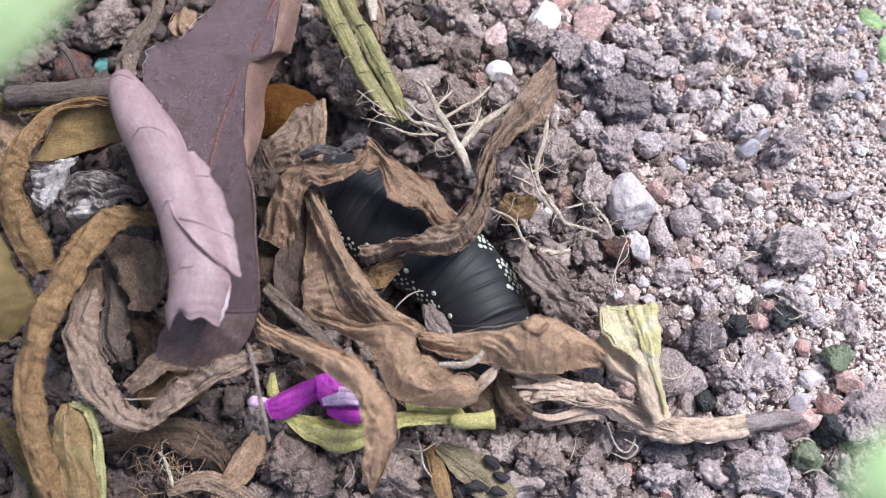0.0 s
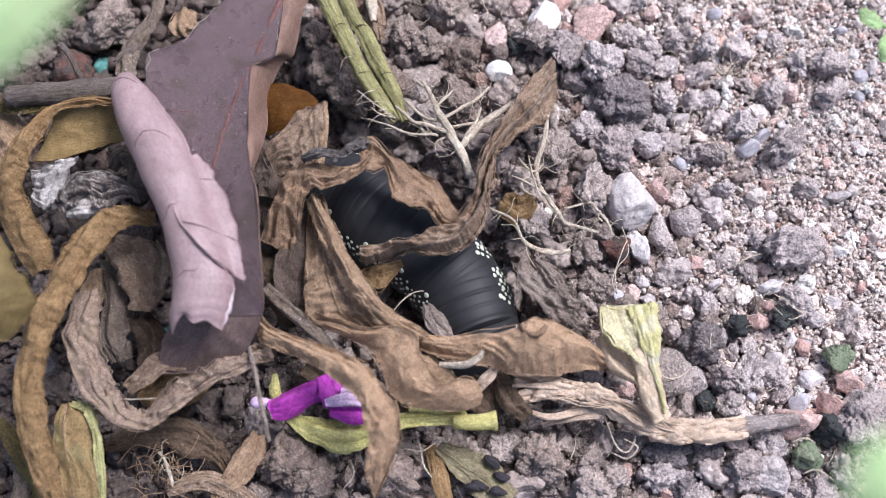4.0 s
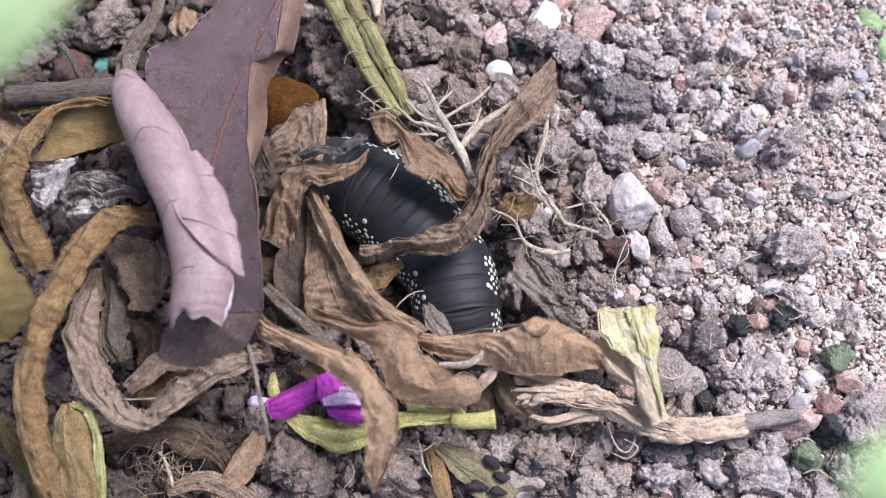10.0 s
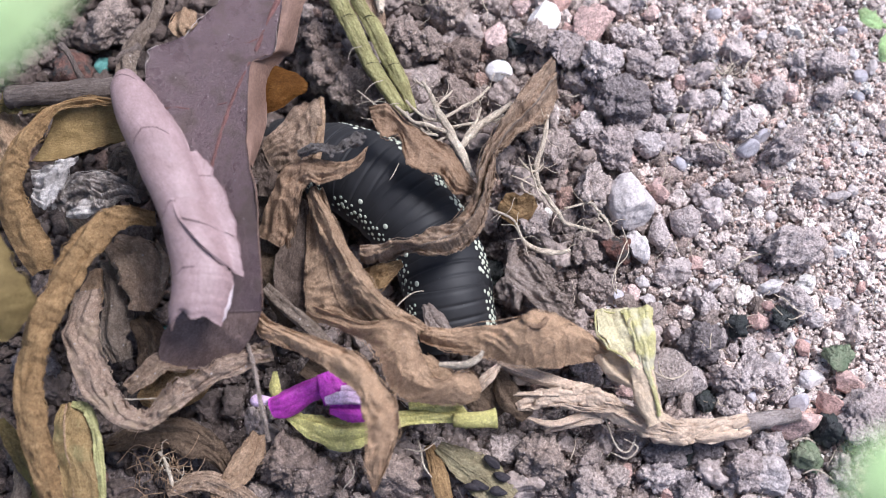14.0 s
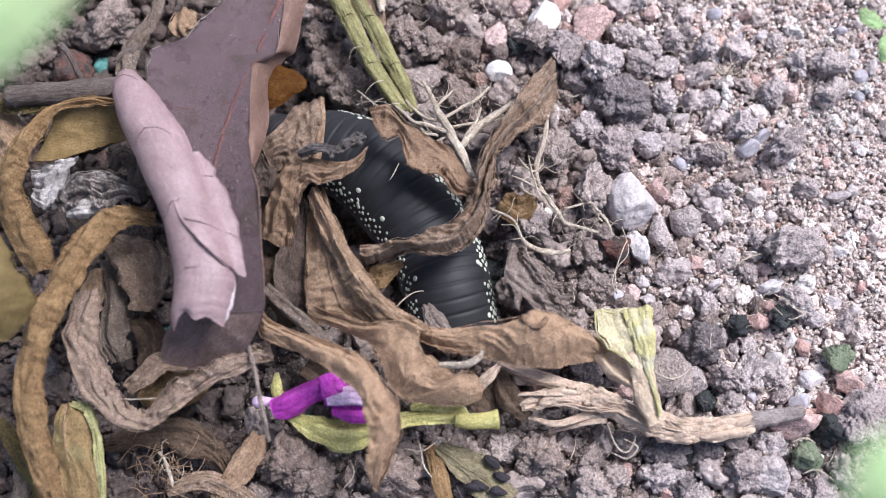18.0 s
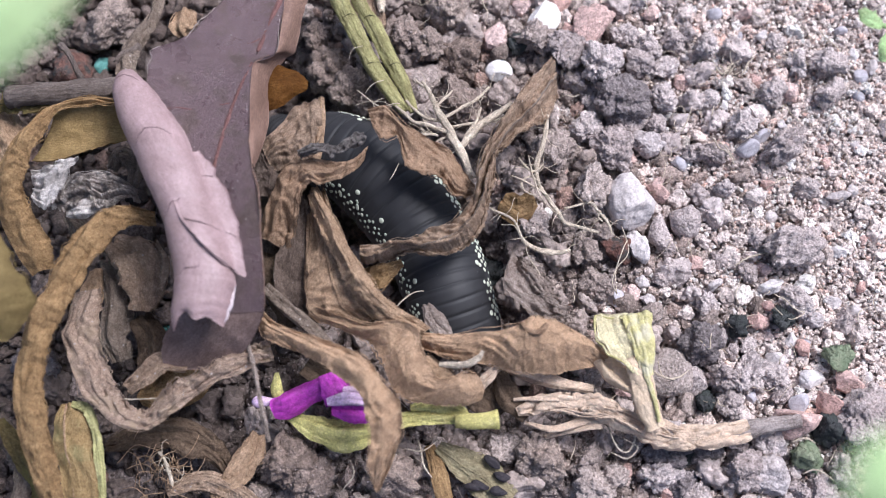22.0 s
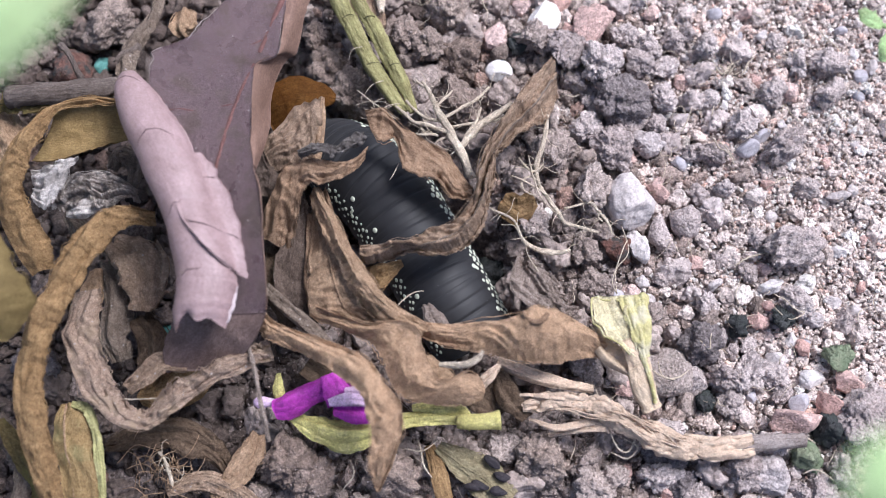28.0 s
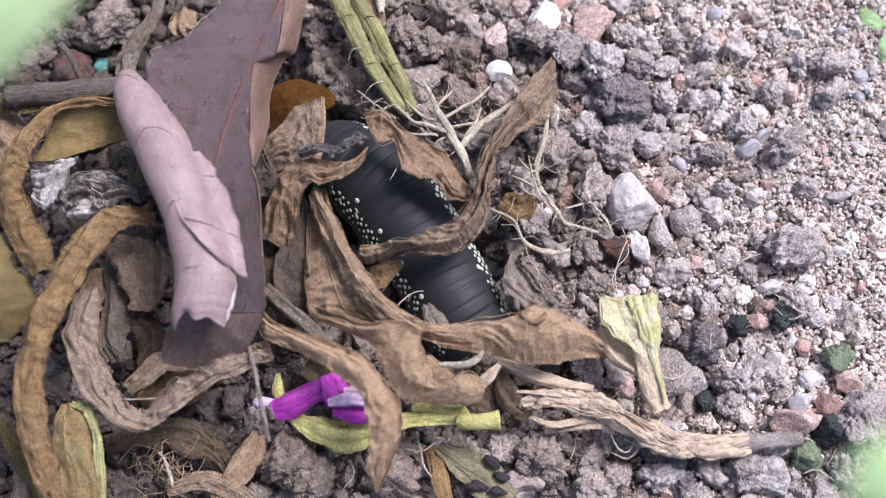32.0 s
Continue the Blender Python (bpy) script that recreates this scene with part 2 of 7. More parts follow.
m_wilt = leaf_mat("half_green_wilted_leaf", (0.208, 0.134, 0.058), (0.364, 0.254, 0.117), (0.494, 0.375, 0.195), blotch=(0.3, 0.255, 0.115), patchy=0.7)
m_paleedge = leaf_mat("pale_yellow_green_margin", (0.28, 0.27, 0.11), (0.42, 0.4, 0.18), (0.55, 0.52, 0.3), fibre=1.2, bump=0.5, patchy=0.6)
m_crumple = leaf_mat("grey_crumpled_leaf", (0.146, 0.121, 0.108), (0.499, 0.435, 0.391), (0.880, 0.880, 0.880), fibre=2.4, stretch=1.0, bump=1.0)
m_umber = leaf_mat("umber_dry_leaf", (0.075, 0.054, 0.042), (0.145, 0.108, 0.086), (0.225, 0.175, 0.145), through=0.2, dust=0.08)
m_uleaf = leaf_mat("purplish_shrivelled_leaf", (0.126, 0.089, 0.073), (0.376, 0.278, 0.212), (0.663, 0.519, 0.399), blotch=(0.4, 0.3, 0.21), dust=0.12)
m_seedleaf = leaf_mat("pale_olive_dry_leaf", (0.24, 0.2, 0.12), (0.35, 0.3, 0.18), (0.46, 0.41, 0.27), through=0.2, patchy=0.6)
m_browntip = leaf_mat("brown_withered_tip", (0.135, 0.092, 0.078), (0.19, 0.132, 0.115), (0.255, 0.18, 0.158), fibre=1.0, stretch=0.6, rough=0.55, bump=0.35, patchy=0.6)
m_midbrown = leaf_mat("mid_brown_dry_leaf", (0.199, 0.120, 0.071), (0.334, 0.222, 0.142), (0.470, 0.341, 0.239))
m_palebrown = leaf_mat("pale_brown_dry_leaf", (0.396, 0.250, 0.146), (0.526, 0.353, 0.221), (0.647, 0.471, 0.329), through=0.15, patchy=0.5, bump=0.6)
m_magenta = leaf_mat("magenta_petal", (0.28, 0.02, 0.28), (0.42, 0.05, 0.4), (0.56, 0.14, 0.53), fibre=1.2, bump=0.25, through=0.2, rough=0.5)
m_lilac = leaf_mat("lilac_petal", (0.5, 0.33, 0.5), (0.64, 0.48, 0.64), (0.74, 0.62, 0.75), fibre=1.2, bump=0.2, through=0.2)
m_green = leaf_mat("fresh_green_leaf", (0.347, 0.502, 0.218), (0.465, 0.625, 0.318), (0.608, 0.749, 0.455), fibre=0.4, stretch=0.4, bump=0.2, through=0.35)
m_black = stone_mat("black_pellet", [(0, (0.035, 0.03, 0.035)), (1, (0.05, 0.045, 0.05))], grit=0.6, rough=0.6)


def skin():
    m, t, b = shader("black_velvet_skin")
    v = coords(t, "Object", (1000, 1000, 1000))
    fine = add(t, "ShaderNodeTexNoise", Scale=9.0, Detail=4.0)
    wide = add(t, "ShaderNodeTexNoise", Scale=0.5, Detail=3.0)
    speck = add(t, "ShaderNodeTexVoronoi", Scale=1.1)
    for n in (fine, wide, speck):
        t.links.new(v, n.inputs["Vector"])
    c = ramp(t, wide.outputs[0], [(0.3, (0.012, 0.012, 0.0135)), (0.7, (0.022, 0.022, 0.024))])
    c = mix(t, "MIX", ramp(t, speck.outputs[0], [(0.025, (0.5, 0.5, 0.5)), (0.06, (0, 0, 0))]), c, (0.2, 0.2, 0.2))
    t.links.new(c, b.inputs["Base Color"])
    b.inputs["Roughness"].default_value = 0.58
    b.inputs["Specular IOR Level"].default_value = 0.36
    b.inputs["Sheen Weight"].default_value = 0.07
    relief(t, b, [(fine.outputs[0], 0.25, 0.06)])
    return m


m_skin = skin()
m_spot, _t, _b = shader("cream_white_spot")
_b.inputs["Base Color"].default_value, _b.inputs["Roughness"].default_value = (0.53, 0.56, 0.45, 1), 0.6


# ---- shape helpers, all in millimetres ----
def vnoise(p, scale=1.0, seed=0):
    """Smooth value noise in -1..1 for an array of points."""
    q = np.asarray(p, float) * scale + seed * 17.31
    i = np.floor(q).astype(np.int64)
    f = q - i
    f = f * f * (3 - 2 * f)
    out = 0
    for dx in (0, 1):
        for dy in (0, 1):
            for dz in (0, 1):
                h = (i[..., 0] + dx) * 374761393 + (i[..., 1] + dy) * 668265263 + (i[..., 2] + dz) * 2147483647
                h = (h ^ (h >> 13)) * 1274126177
                h = ((h ^ (h >> 16)) & 0xFFFF) / 32767.5 - 1
                w = (f[..., 0] if dx else 1 - f[..., 0]) * (f[..., 1] if dy else 1 - f[..., 1]) * (f[..., 2] if dz else 1 - f[..., 2])
                out = out + h * w
    return out


def ridged(p, scale, seed):
    return 1 - 2 * np.abs(vnoise(p, scale, seed))


def cells(p, scale, seed):
    """Squared distance to the nearest of scattered points: rounded granules."""
    q = np.asarray(p, float) * scale + seed * 3.7
    i = np.floor(q)
    best = np.full(q.shape[:-1], 9.0)
    for dx in (-1, 0, 1):
        for dy in (-1, 0, 1):
            for dz in (-1, 0, 1):
                c = i + [dx, dy, dz]
                h = np.sin(c @ np.array([127.1, 311.7, 74.7]) + seed)[..., None] * np.array([43758.5, 22578.1, 19642.3])
                best = np.minimum(best, np.linalg.norm(c + h % 1 - q, axis=-1))
    return np.minimum(best, 1.0) ** 2 * 1.3


def build(name, verts, faces, material, uv=None, smooth=True):
    me = bpy.data.meshes.new(name)
    verts, faces = np.asarray(verts, np.float32) * MM, np.asarray(faces, np.int32)
    n, k = faces.shape
    me.vertices.add(len(verts))
    me.vertices.foreach_set("co", verts.ravel())
    me.loops.add(n * k)
    me.loops.foreach_set("vertex_index", faces.ravel())
    me.polygons.add(n)
    me.polygons.foreach_set("loop_start", np.arange(0, n * k, k, dtype=np.int32))
    me.polygons.foreach_set("loop_total", np.full(n, k, np.int32))
    me.polygons.foreach_set("use_smooth", np.full(n, smooth))
    if uv is not None:
        me.uv_layers.new(name="uv").data.foreach_set("uv", np.asarray(uv, np.float32)[faces.ravel()].ravel())
    me.update(calc_edges=True)
    me.validate()
    me.materials.append(material)
    return me


def part(name, me, parent, label=""):
    ob = new(name, me)
    ob.parent = parent
    return tagged(ob, label)


def thing(name, at, label, category, group=""):
    ob = new(name)
    ob.empty_display_size = 0.002
    ob.location = Vector(at) * MM
    return tagged(ob, label, category, group)


def spline(pts, n):
    """Catmull-Rom through rows of numbers."""
    p = np.asarray(pts, float)
    p = np.vstack([2 * p[0] - p[1], p, 2 * p[-1] - p[-2]])
    u = np.linspace(0, len(p) - 3 - 1e-6, n)
    i = u.astype(int)
    f = (u - i)[:, None]
    a, b, c, d = p[i], p[i + 1], p[i + 2], p[i + 3]
    return 0.5 * (2 * b + (c - a) * f + (2 * a - 5 * b + 4 * c - d) * f ** 2 + (3 * b - a - 3 * c + d) * f ** 3)


def grid_faces(n, m, off=0):
    i, j = np.meshgrid(np.arange(n - 1), np.arange(m - 1), indexing="ij")
    a = (i * m + j).ravel() + off
    return np.stack([a, a + 1, a + m + 1, a + m], 1)


def unit(v):
    return v / np.maximum(np.linalg.norm(v, axis=-1, keepdims=True), 1e-9)


def sheet(name, G, material, at, thick=0.16, uv=None):
    """A closed thin sheet from a grid of points G (n, m, 3)."""
    n, m, _ = G.shape
    N = unit(np.cross(np.gradient(G, axis=0), np.gradient(G, axis=1)))
    top, bot = (G + N * thick / 2).reshape(-1, 3), (G - N * thick / 2).reshape(-1, 3)
    F = grid_faces(n, m)
    k = n * m
    idx = np.arange(k).reshape(n, m)
    rim = np.concatenate([idx[:, 0], idx[-1, 1:], idx[-2::-1, -1], idx[0, -2:0:-1]])
    nxt = np.roll(rim, -1)
    side = np.stack([rim, nxt, nxt + k, rim + k], 1)
    faces = np.vstack([F[:, ::-1], F + k, side])
    U = np.asarray(uv).reshape(-1, 2)
    return build(name, np.vstack([top, bot]) - np.asarray(at), faces, material, np.vstack([U, U + 31.0]))


def ribbon_grid(pts, half, curl=0.6, twist=0.0, wrinkle=0.25, ridges=3.0, seed=1, ragged=0.2, n=None, m=45, wave=0.7, folds=3, crisp=1.1):
    """Rows along a centre line. The cross-section turns through its curl (> 0 arches upwards, < 0 makes a trough) and through crisp lengthwise folds."""
    length = sum(math.dist(a[:3], b[:3]) for a, b in zip(pts, pts[1:]))
    n = n or int(min(150, max(30, length * 4.2)))
    k = len(pts)
    prof = lambda v: np.full(k, v, float) if np.isscalar(v) else np.interp(np.linspace(0, 1, k), np.linspace(0, 1, len(v)), v)
    row = np.column_stack([np.asarray(pts, float)[:, :3], prof(half), prof(curl), prof(twist)])
    r = spline(row, n)
    P, w, c, tw = r[:, :3], np.maximum(r[:, 3], 0.12), r[:, 4], np.radians(r[:, 5])
    T = unit(np.gradient(P, axis=0))
    S = unit(np.cross(T, np.array([0, 0, 1.0])))
    N = np.cross(S, T)
    S, N = S * np.cos(tw)[:, None] + N * np.sin(tw)[:, None], N * np.cos(tw)[:, None] - S * np.sin(tw)[:, None]
    a = np.linspace(-1, 1, m)[None, :]
    vv = np.linspace(0, length, n)[:, None]
    one = np.zeros((n, m))
    line = np.stack([vv * 0.35 + one, np.sign(a) * 3.0 + one, one + seed], -1)
    slow = lambda f, z: vnoise(np.stack([vv[:, 0] * f, vv[:, 0] * 0 + z, vv[:, 0] * 0 + seed], -1), 1.0, seed + z)[:, None]
    W = w[:, None] * (1 + ragged * vnoise(line, 1.3, seed) * np.abs(a) + ragged * 0.45 * ridged(line, 2.6, seed + 3) * np.abs(a) ** 3 + ragged * 0.25 * vnoise(line, 9.0, seed + 4) * np.abs(a) ** 6 - ragged * 2.6 * np.maximum(vnoise(line, 2.2, seed + 7) - 0.4, 0) * np.abs(a) ** 3)
    rg = np.random.default_rng(seed)
    angle = -c[:, None] * a * (1 + 0.3 * slow(0.25, 1))
    sign = 1 if rg.random() < 0.5 else -1
    for q in range(folds):
        a0 = -0.8 + 1.6 * (q + rg.uniform(0.2, 0.8)) / max(folds, 1) + 0.16 * slow(0.13, 10 + q)
        turn_by = sign * crisp * rg.uniform(0.6, 1.3) * np.clip(0.75 + 0.9 * slow(0.18, 20 + q), 0.05, 1.3)
        angle = angle + turn_by / (1 + np.exp(np.clip(-(a - a0) / 0.018, -40, 40)))
        sign = -sign
    for side in (-1, 1):
        lip = wave * 2.2 * slow(0.3, 40 + side)
        angle = angle + side * lip * np.clip((side * a - 0.72) / 0.28, 0, 1) ** 1.5
    angle = np.clip(angle - angle.mean(axis=1, keepdims=True) * 0.9, -1.75, 1.75)
    da = 2 / (m - 1)
    x = np.cumsum(np.cos(angle), 1) * da
    y = np.cumsum(np.sin(angle), 1) * da
    x = x - (x[:, :1] + x[:, -1:]) / 2
    span = np.maximum((x[:, -1:] - x[:, :1]) / 2, 0.35)
    y = y - np.where(c[:, None] > 0, y.max(axis=1, keepdims=True), y.min(axis=1, keepdims=True))
    x, y = x / span * W, y / span * w[:, None]
    G = P[:, None] + S[:, None] * x[..., None] + N[:, None] * y[..., None]
    drift = np.stack([vv * 0.22 + one, a * 0.6 + one, one + seed], -1)
    along = np.stack([a * ridges * 0.9 + 0.9 * vnoise(drift, 1.0, seed), vv * 0.1 + one, one + seed], -1)
    across = np.stack([vv * 0.5 + 0.5 * a, a * 0.9 + 0.5 * vnoise(drift, 2.0, seed + 8), one + seed], -1)
    bump = 0.2 * ridged(along, 1.0, seed + 5) + 0.5 * ridged(across, 1.0, seed + 6) + 0.3 * ridged(across, 2.6, seed + 9)
    bump = bump + 0.6 * vnoise(G, 0.45, seed) + 0.3 * ridged(G, 1.4, seed + 2) + 0.2 * ridged(G, 3.3, seed + 2)
    G = G + N[:, None] * (bump * wrinkle * 1.25)[..., None]
    flutter = wave * 0.45 * np.minimum(w, 2.0)[:, None] * np.where(a < 0, slow(0.42, 61), slow(0.42, 62)) * np.abs(a) ** 2.5
    G = G + N[:, None] * flutter[..., None]
    uv = np.stack([a * w[:, None], vv + one], -1)
    return G, uv


def tube_mesh(name, pts, radii, material, at, seed=1, rough=0.12, sides=8, n=None):
    if material == m_root:
        radii, rough = np.asarray(radii) * 0.72, 0.2
    length = sum(math.dist(a[:3], b[:3]) for a, b in zip(pts, pts[1:]))
    n = n or int(min(60, max(8, length * 2.0)))
    k = len(pts)
    rr = np.full(k, radii) if np.isscalar(radii) else np.interp(np.linspace(0, 1, k), np.linspace(0, 1, len(radii)), radii)
    r = spline(np.column_stack([np.asarray(pts, float)[:, :3], rr]), n)
    P, w = r[:, :3], np.maximum(r[:, 3], 0.03)
    P = P + np.stack([vnoise(P, 0.45, seed), vnoise(P, 0.45, seed + 5), vnoise(P, 0.45, seed + 9)], 1) * rough * 1.5 * (np.sin(np.linspace(0, math.pi, n)) ** 0.5)[:, None]
    T = unit(np.gradient(P, axis=0))
    S = unit(np.cross(T, [0.12, 0.07, 1.0]))
    N = np.cross(S, T)
    th = np.linspace(0, 2 * math.pi, sides, endpoint=False)
    G = P[:, None] + (S[:, None] * np.cos(th)[None, :, None] + N[:, None] * np.sin(th)[None, :, None]) * w[:, None, None]
    G = P[:, None] + (G - P[:, None]) * (1 + rough * 1.6 * vnoise(G, 1.8, seed))[..., None]
    V = np.vstack([G.reshape(-1, 3), P[:1], P[-1:]])
    i, j = np.meshgrid(np.arange(n - 1), np.arange(sides), indexing="ij")
    a, b = (i * sides + j).ravel(), (i * sides + (j + 1) % sides).ravel()
    F = np.stack([a, b, b + sides, a + sides], 1)
    js = np.arange(sides)
    c0 = np.stack([(js + 1) % sides, js, np.full(sides, n * sides), np.full(sides, n * sides)], 1)
    c1 = np.stack([js + (n - 1) * sides, (js + 1) % sides + (n - 1) * sides, np.full(sides, n * sides + 1), np.full(sides, n * sides + 1)], 1)
    tri = np.vstack([F[:, [0, 1, 2]], F[:, [0, 2, 3]], c0[:, :3], c1[:, :3]])
    L = np.linspace(0, length, n)
    U = np.stack(np.broadcast_arrays(th[None, :] * w.mean(), L[:, None]), -1).reshape(-1, 2)
    U = np.vstack([U, [[0, 0]], [[0, length]]])
    return build(name, V - np.asarray(at), tri, material, U)


def dry_leaf(name, label, category, pts, half, material, group="", rib=None, thick=0.1, rim=None, **shape):
    """One dry leaf: a wrinkled blade and, where it shows, its midrib."""
    at = np.array(pts[len(pts) // 2][:3])
    ob = thing(name, at, label, category, group)
    G, uv = ribbon_grid(pts, half, **shape)
    part("blade", sheet("blade", G, material, at, thick, uv), ob)
    r, mat_rib, pos = rib or (0.1, material, 0.15)
    j = int((pos + 1) / 2 * (G.shape[1] - 1))
    if max(np.atleast_1d(half)) > 1.1:
        for col in (0, -1):
            part("margin", tube_mesh("margin", G[:, col], 0.045, rim or material, at, seed=col + 5, rough=0.3, sides=6, n=G.shape[0]), ob)
    part("midrib", tube_mesh("midrib", G[:, j] + [0, 0, r * 0.3], [r, r * 0.5], mat_rib, at, rough=0.05), ob)
    return ob, G


def loft(left, right, n, m, arch=0.0, scallop=0.0, seed=1):
    """A grid between two edges; arch lifts its middle like a roll, scallop frays the second edge."""
    A, B = spline(left, n), spline(right, n)
    fray = scallop * (np.abs(vnoise(np.column_stack([np.arange(n) * 0.33, np.zeros(n), np.zeros(n)]), 1.0, seed)) + 0.4 * vnoise(np.column_stack([np.arange(n) * 1.1, np.zeros(n), np.zeros(n)]), 1.0, seed + 1))
    B = B + unit(B - A) * fray[:, None]
    a = np.linspace(0, 1, m)
    G = A[:, None] * (1 - a)[None, :, None] + B[:, None] * a[None, :, None]
    if arch:
        width = np.linalg.norm(B - A, axis=1)[:, None]
        G[..., 2] += np.minimum(arch, width * 0.42) * np.sqrt(np.maximum(1 - (2 * a - 1) ** 2, 0))[None]
    uv = np.stack([a[None, :] * np.linalg.norm(B - A, axis=1)[:, None], np.broadcast_to(np.linspace(0, np.linalg.norm(np.diff(A, axis=0), axis=1).sum(), n)[:, None], (n, m))], -1)
    return G, uv


def panel_leaf(name, label, first, second, material, arch=0.6, lips=(0.3, 0.3), crease=0.25, creases=2.0, wrinkle=0.14, seed=1, fray=0.2, rim=None, rib=None, thick=0.09):
    """One dry leaf stretched between two margins, domed by arch (a row of heights along it), its margins turned up by lips."""
    length = sum(math.dist(a, b) for a, b in zip(first, first[1:]))
    n, m = int(min(260, max(48, length * 7.5))), 49
    G, uv = loft(first, second, n, m, 0, fray, seed)
    a = np.broadcast_to(np.linspace(0, 1, m)[None, :], (n, m))
    rise = np.interp(np.linspace(0, 1, n), np.linspace(0, 1, len(np.atleast_1d(arch))), np.atleast_1d(arch))[:, None]
    vv = uv[..., 1]
    z = rise * np.sin(a * math.pi)
    for lip, d in zip(lips, (a, 1 - a)):
        z = z + lip * np.clip(1 - d / 0.16, 0, 1) ** 1.5 * (0.7 + 0.6 * vnoise(np.stack([vv * 0.5, vv * 0, vv * 0 + seed], -1), 1.0, seed))
    drift = 0.35 * vnoise(np.stack([vv * 0.2, a, vv * 0], -1), 1.0, seed + 2)
    z = z + crease * ridged(np.stack([(a + drift) * creases, vv * 0.07, vv * 0 + seed], -1), 1.0, seed + 3)
    z = z + 1.4 * wrinkle * (ridged(np.stack([(a + drift) * creases * 3.0, vv * 0.3, vv * 0], -1), 1.0, seed + 5) + 0.7 * ridged(np.stack([a * 4.0, vv * 0.9, vv * 0], -1), 1.0, seed + 6) + 0.5 * vnoise(G, 1.9, seed + 7))
    z = z + wrinkle * ridged(np.stack([a * 2.4 + vv * 0.45, vv * 0.55, vv * 0 + seed], -1), 1.0, seed + 8) + 0.25 * vnoise(G, 0.55, seed + 9)
    sway = np.stack([vv[:, :1] * 0.45, vv[:, :1] * 0, vv[:, :1] * 0 + seed], -1)
    across = unit(G[:, -1] - G[:, 0])[:, None]
    G = G + across * (0.22 * vnoise(sway, 1.0, seed + 10) * (1 - a) ** 2 + 0.22 * vnoise(sway, 1.0, seed + 11) * a ** 2)[..., None]
    G[..., 2] += z
    at = G[n // 2, m // 2].copy()
    ob = thing(name, at, label, "leaf", "dry leaves")
    part("blade", sheet("blade", G, material, at, thick, uv), ob)
    for col in (0, -1):
        part("margin", tube_mesh("margin", G[:, col], 0.04, rim or material, at, seed=col + 5, rough=0.3, sides=6, n=n), ob)
    if rib:
        j = int(rib[1] * (m - 1))
        part("midrib", tube_mesh("midrib", G[:, j] + [0, 0, 0.02], [rib[0], rib[0] * 0.5], rib[2], at, rough=0.08), ob)
    return ob


# ---- ground ----
HOLLOW = [(-19.7, 18.9, 0.0), (-13.9, 13.2, 0.0), (-8.2, 7.7, 0.0), (-2.7, 1.9, 0.0), (1.0, -3.7, 0.0), (3.3, -8.5, 0.0), (4.2, -12.1, 0.0)]


def ground_height(x, y):
    x, y = np.asarray(x, float), np.asarray(y, float)
    d = np.full(x.shape, 99.0)
    for (ax, ay, _), (bx, by, _) in zip(HOLLOW, HOLLOW[1:]):
        ux, uy = bx - ax, by - ay
        t = np.clip(((x - ax) * ux + (y - ay) * uy) / (ux * ux + uy * uy), 0, 1)
        d = np.minimum(d, np.hypot(x - ax - t * ux, y - ay - t * uy))
    p = np.stack([x, y, x * 0], -1)
    near = np.exp(-((x / 90) ** 2 + (y / 70) ** 2))
    left = 1 / (1 + np.exp((x + 14) / 4))
    return (-7.5 * np.exp(-(d / 7.2) ** 4) - 2.5 * left + 0.9 * vnoise(p, 0.09, 2) + 0.5 * vnoise(p, 0.28, 3)) * near


core = np.linspace(-66, 66, 221)
far = 66 * np.geomspace(1.03, 5e6, 46)
axis = np.concatenate([-far[::-1], core, far])
gx, gy = np.meshgrid(axis, axis, indexing="ij")
gz = ground_height(gx, gy) - 0.5
gp = np.stack([gx, gy, gz], -1)
gp[..., 2] += 0.35 * vnoise(gp, 0.9, 5) * (np.abs(gx) < 66) * (np.abs(gy) < 66)
ground = new("ground", build("ground", gp.reshape(-1, 3), grid_faces(len(axis), len(axis)), m_ground))
tagged(ground, "dark grey-brown crumbly garden soil with a hollow in it", "soil", kind="structure")


# ---- stones and clods ----
def ball(level):
    bm = bmesh.new()
    bmesh.ops.create_icosphere(bm, subdivisions=level, radius=1.0)
    V = np.array([v.co[:] for v in bm.verts])
    F = np.array([[v.index for v in f.verts] for f in bm.faces])
    bm.free()
    return V, F


BALLS = {k: ball(k) for k in (1, 2, 3, 4, 5)}


def rock(level, seed, crumb=0.12, facets=9, squash=0.75, lumps=0.2):
    rng = np.random.default_rng(seed)
    V, F = BALLS[level]
    V = V.copy()
    for _ in range(facets):
        nrm = unit(rng.normal(size=3))
        over = np.maximum(V @ nrm - rng.uniform(0.5, 0.9), 0)
        V = V - over[:, None] * nrm
    b = V.copy()
    lump = lumps * vnoise(b, 1.1, seed) + crumb * 0.5 * vnoise(b, 2.3, seed + 2) + crumb * 0.9 * (0.3 - cells(b, 2.1, seed))
    if level > 3:
        lump = lump + crumb * 0.45 * (0.3 - cells(b, 5.0, seed + 1)) + crumb * 0.3 * (0.3 - cells(b, 10.0, seed + 2)) + crumb * 0.22 * vnoise(b, 18.0, seed + 6)
    return V * (1 + lump)[:, None] * np.array([1, rng.uniform(0.75, 1.0), squash]), F


def turn(rng):
    q = unit(rng.normal(size=4))
    w, x, y, z = q
    return np.array([[1 - 2 * (y * y + z * z), 2 * (x * y - z * w), 2 * (x * z + y * w)], [2 * (x * y + z * w), 1 - 2 * (x * x + z * z), 2 * (y * z - x * w)],
                     [2 * (x * z - y * w), 2 * (y * z + x * w), 1 - 2 * (x * x + y * y)]])


taken, crumbs = [], []


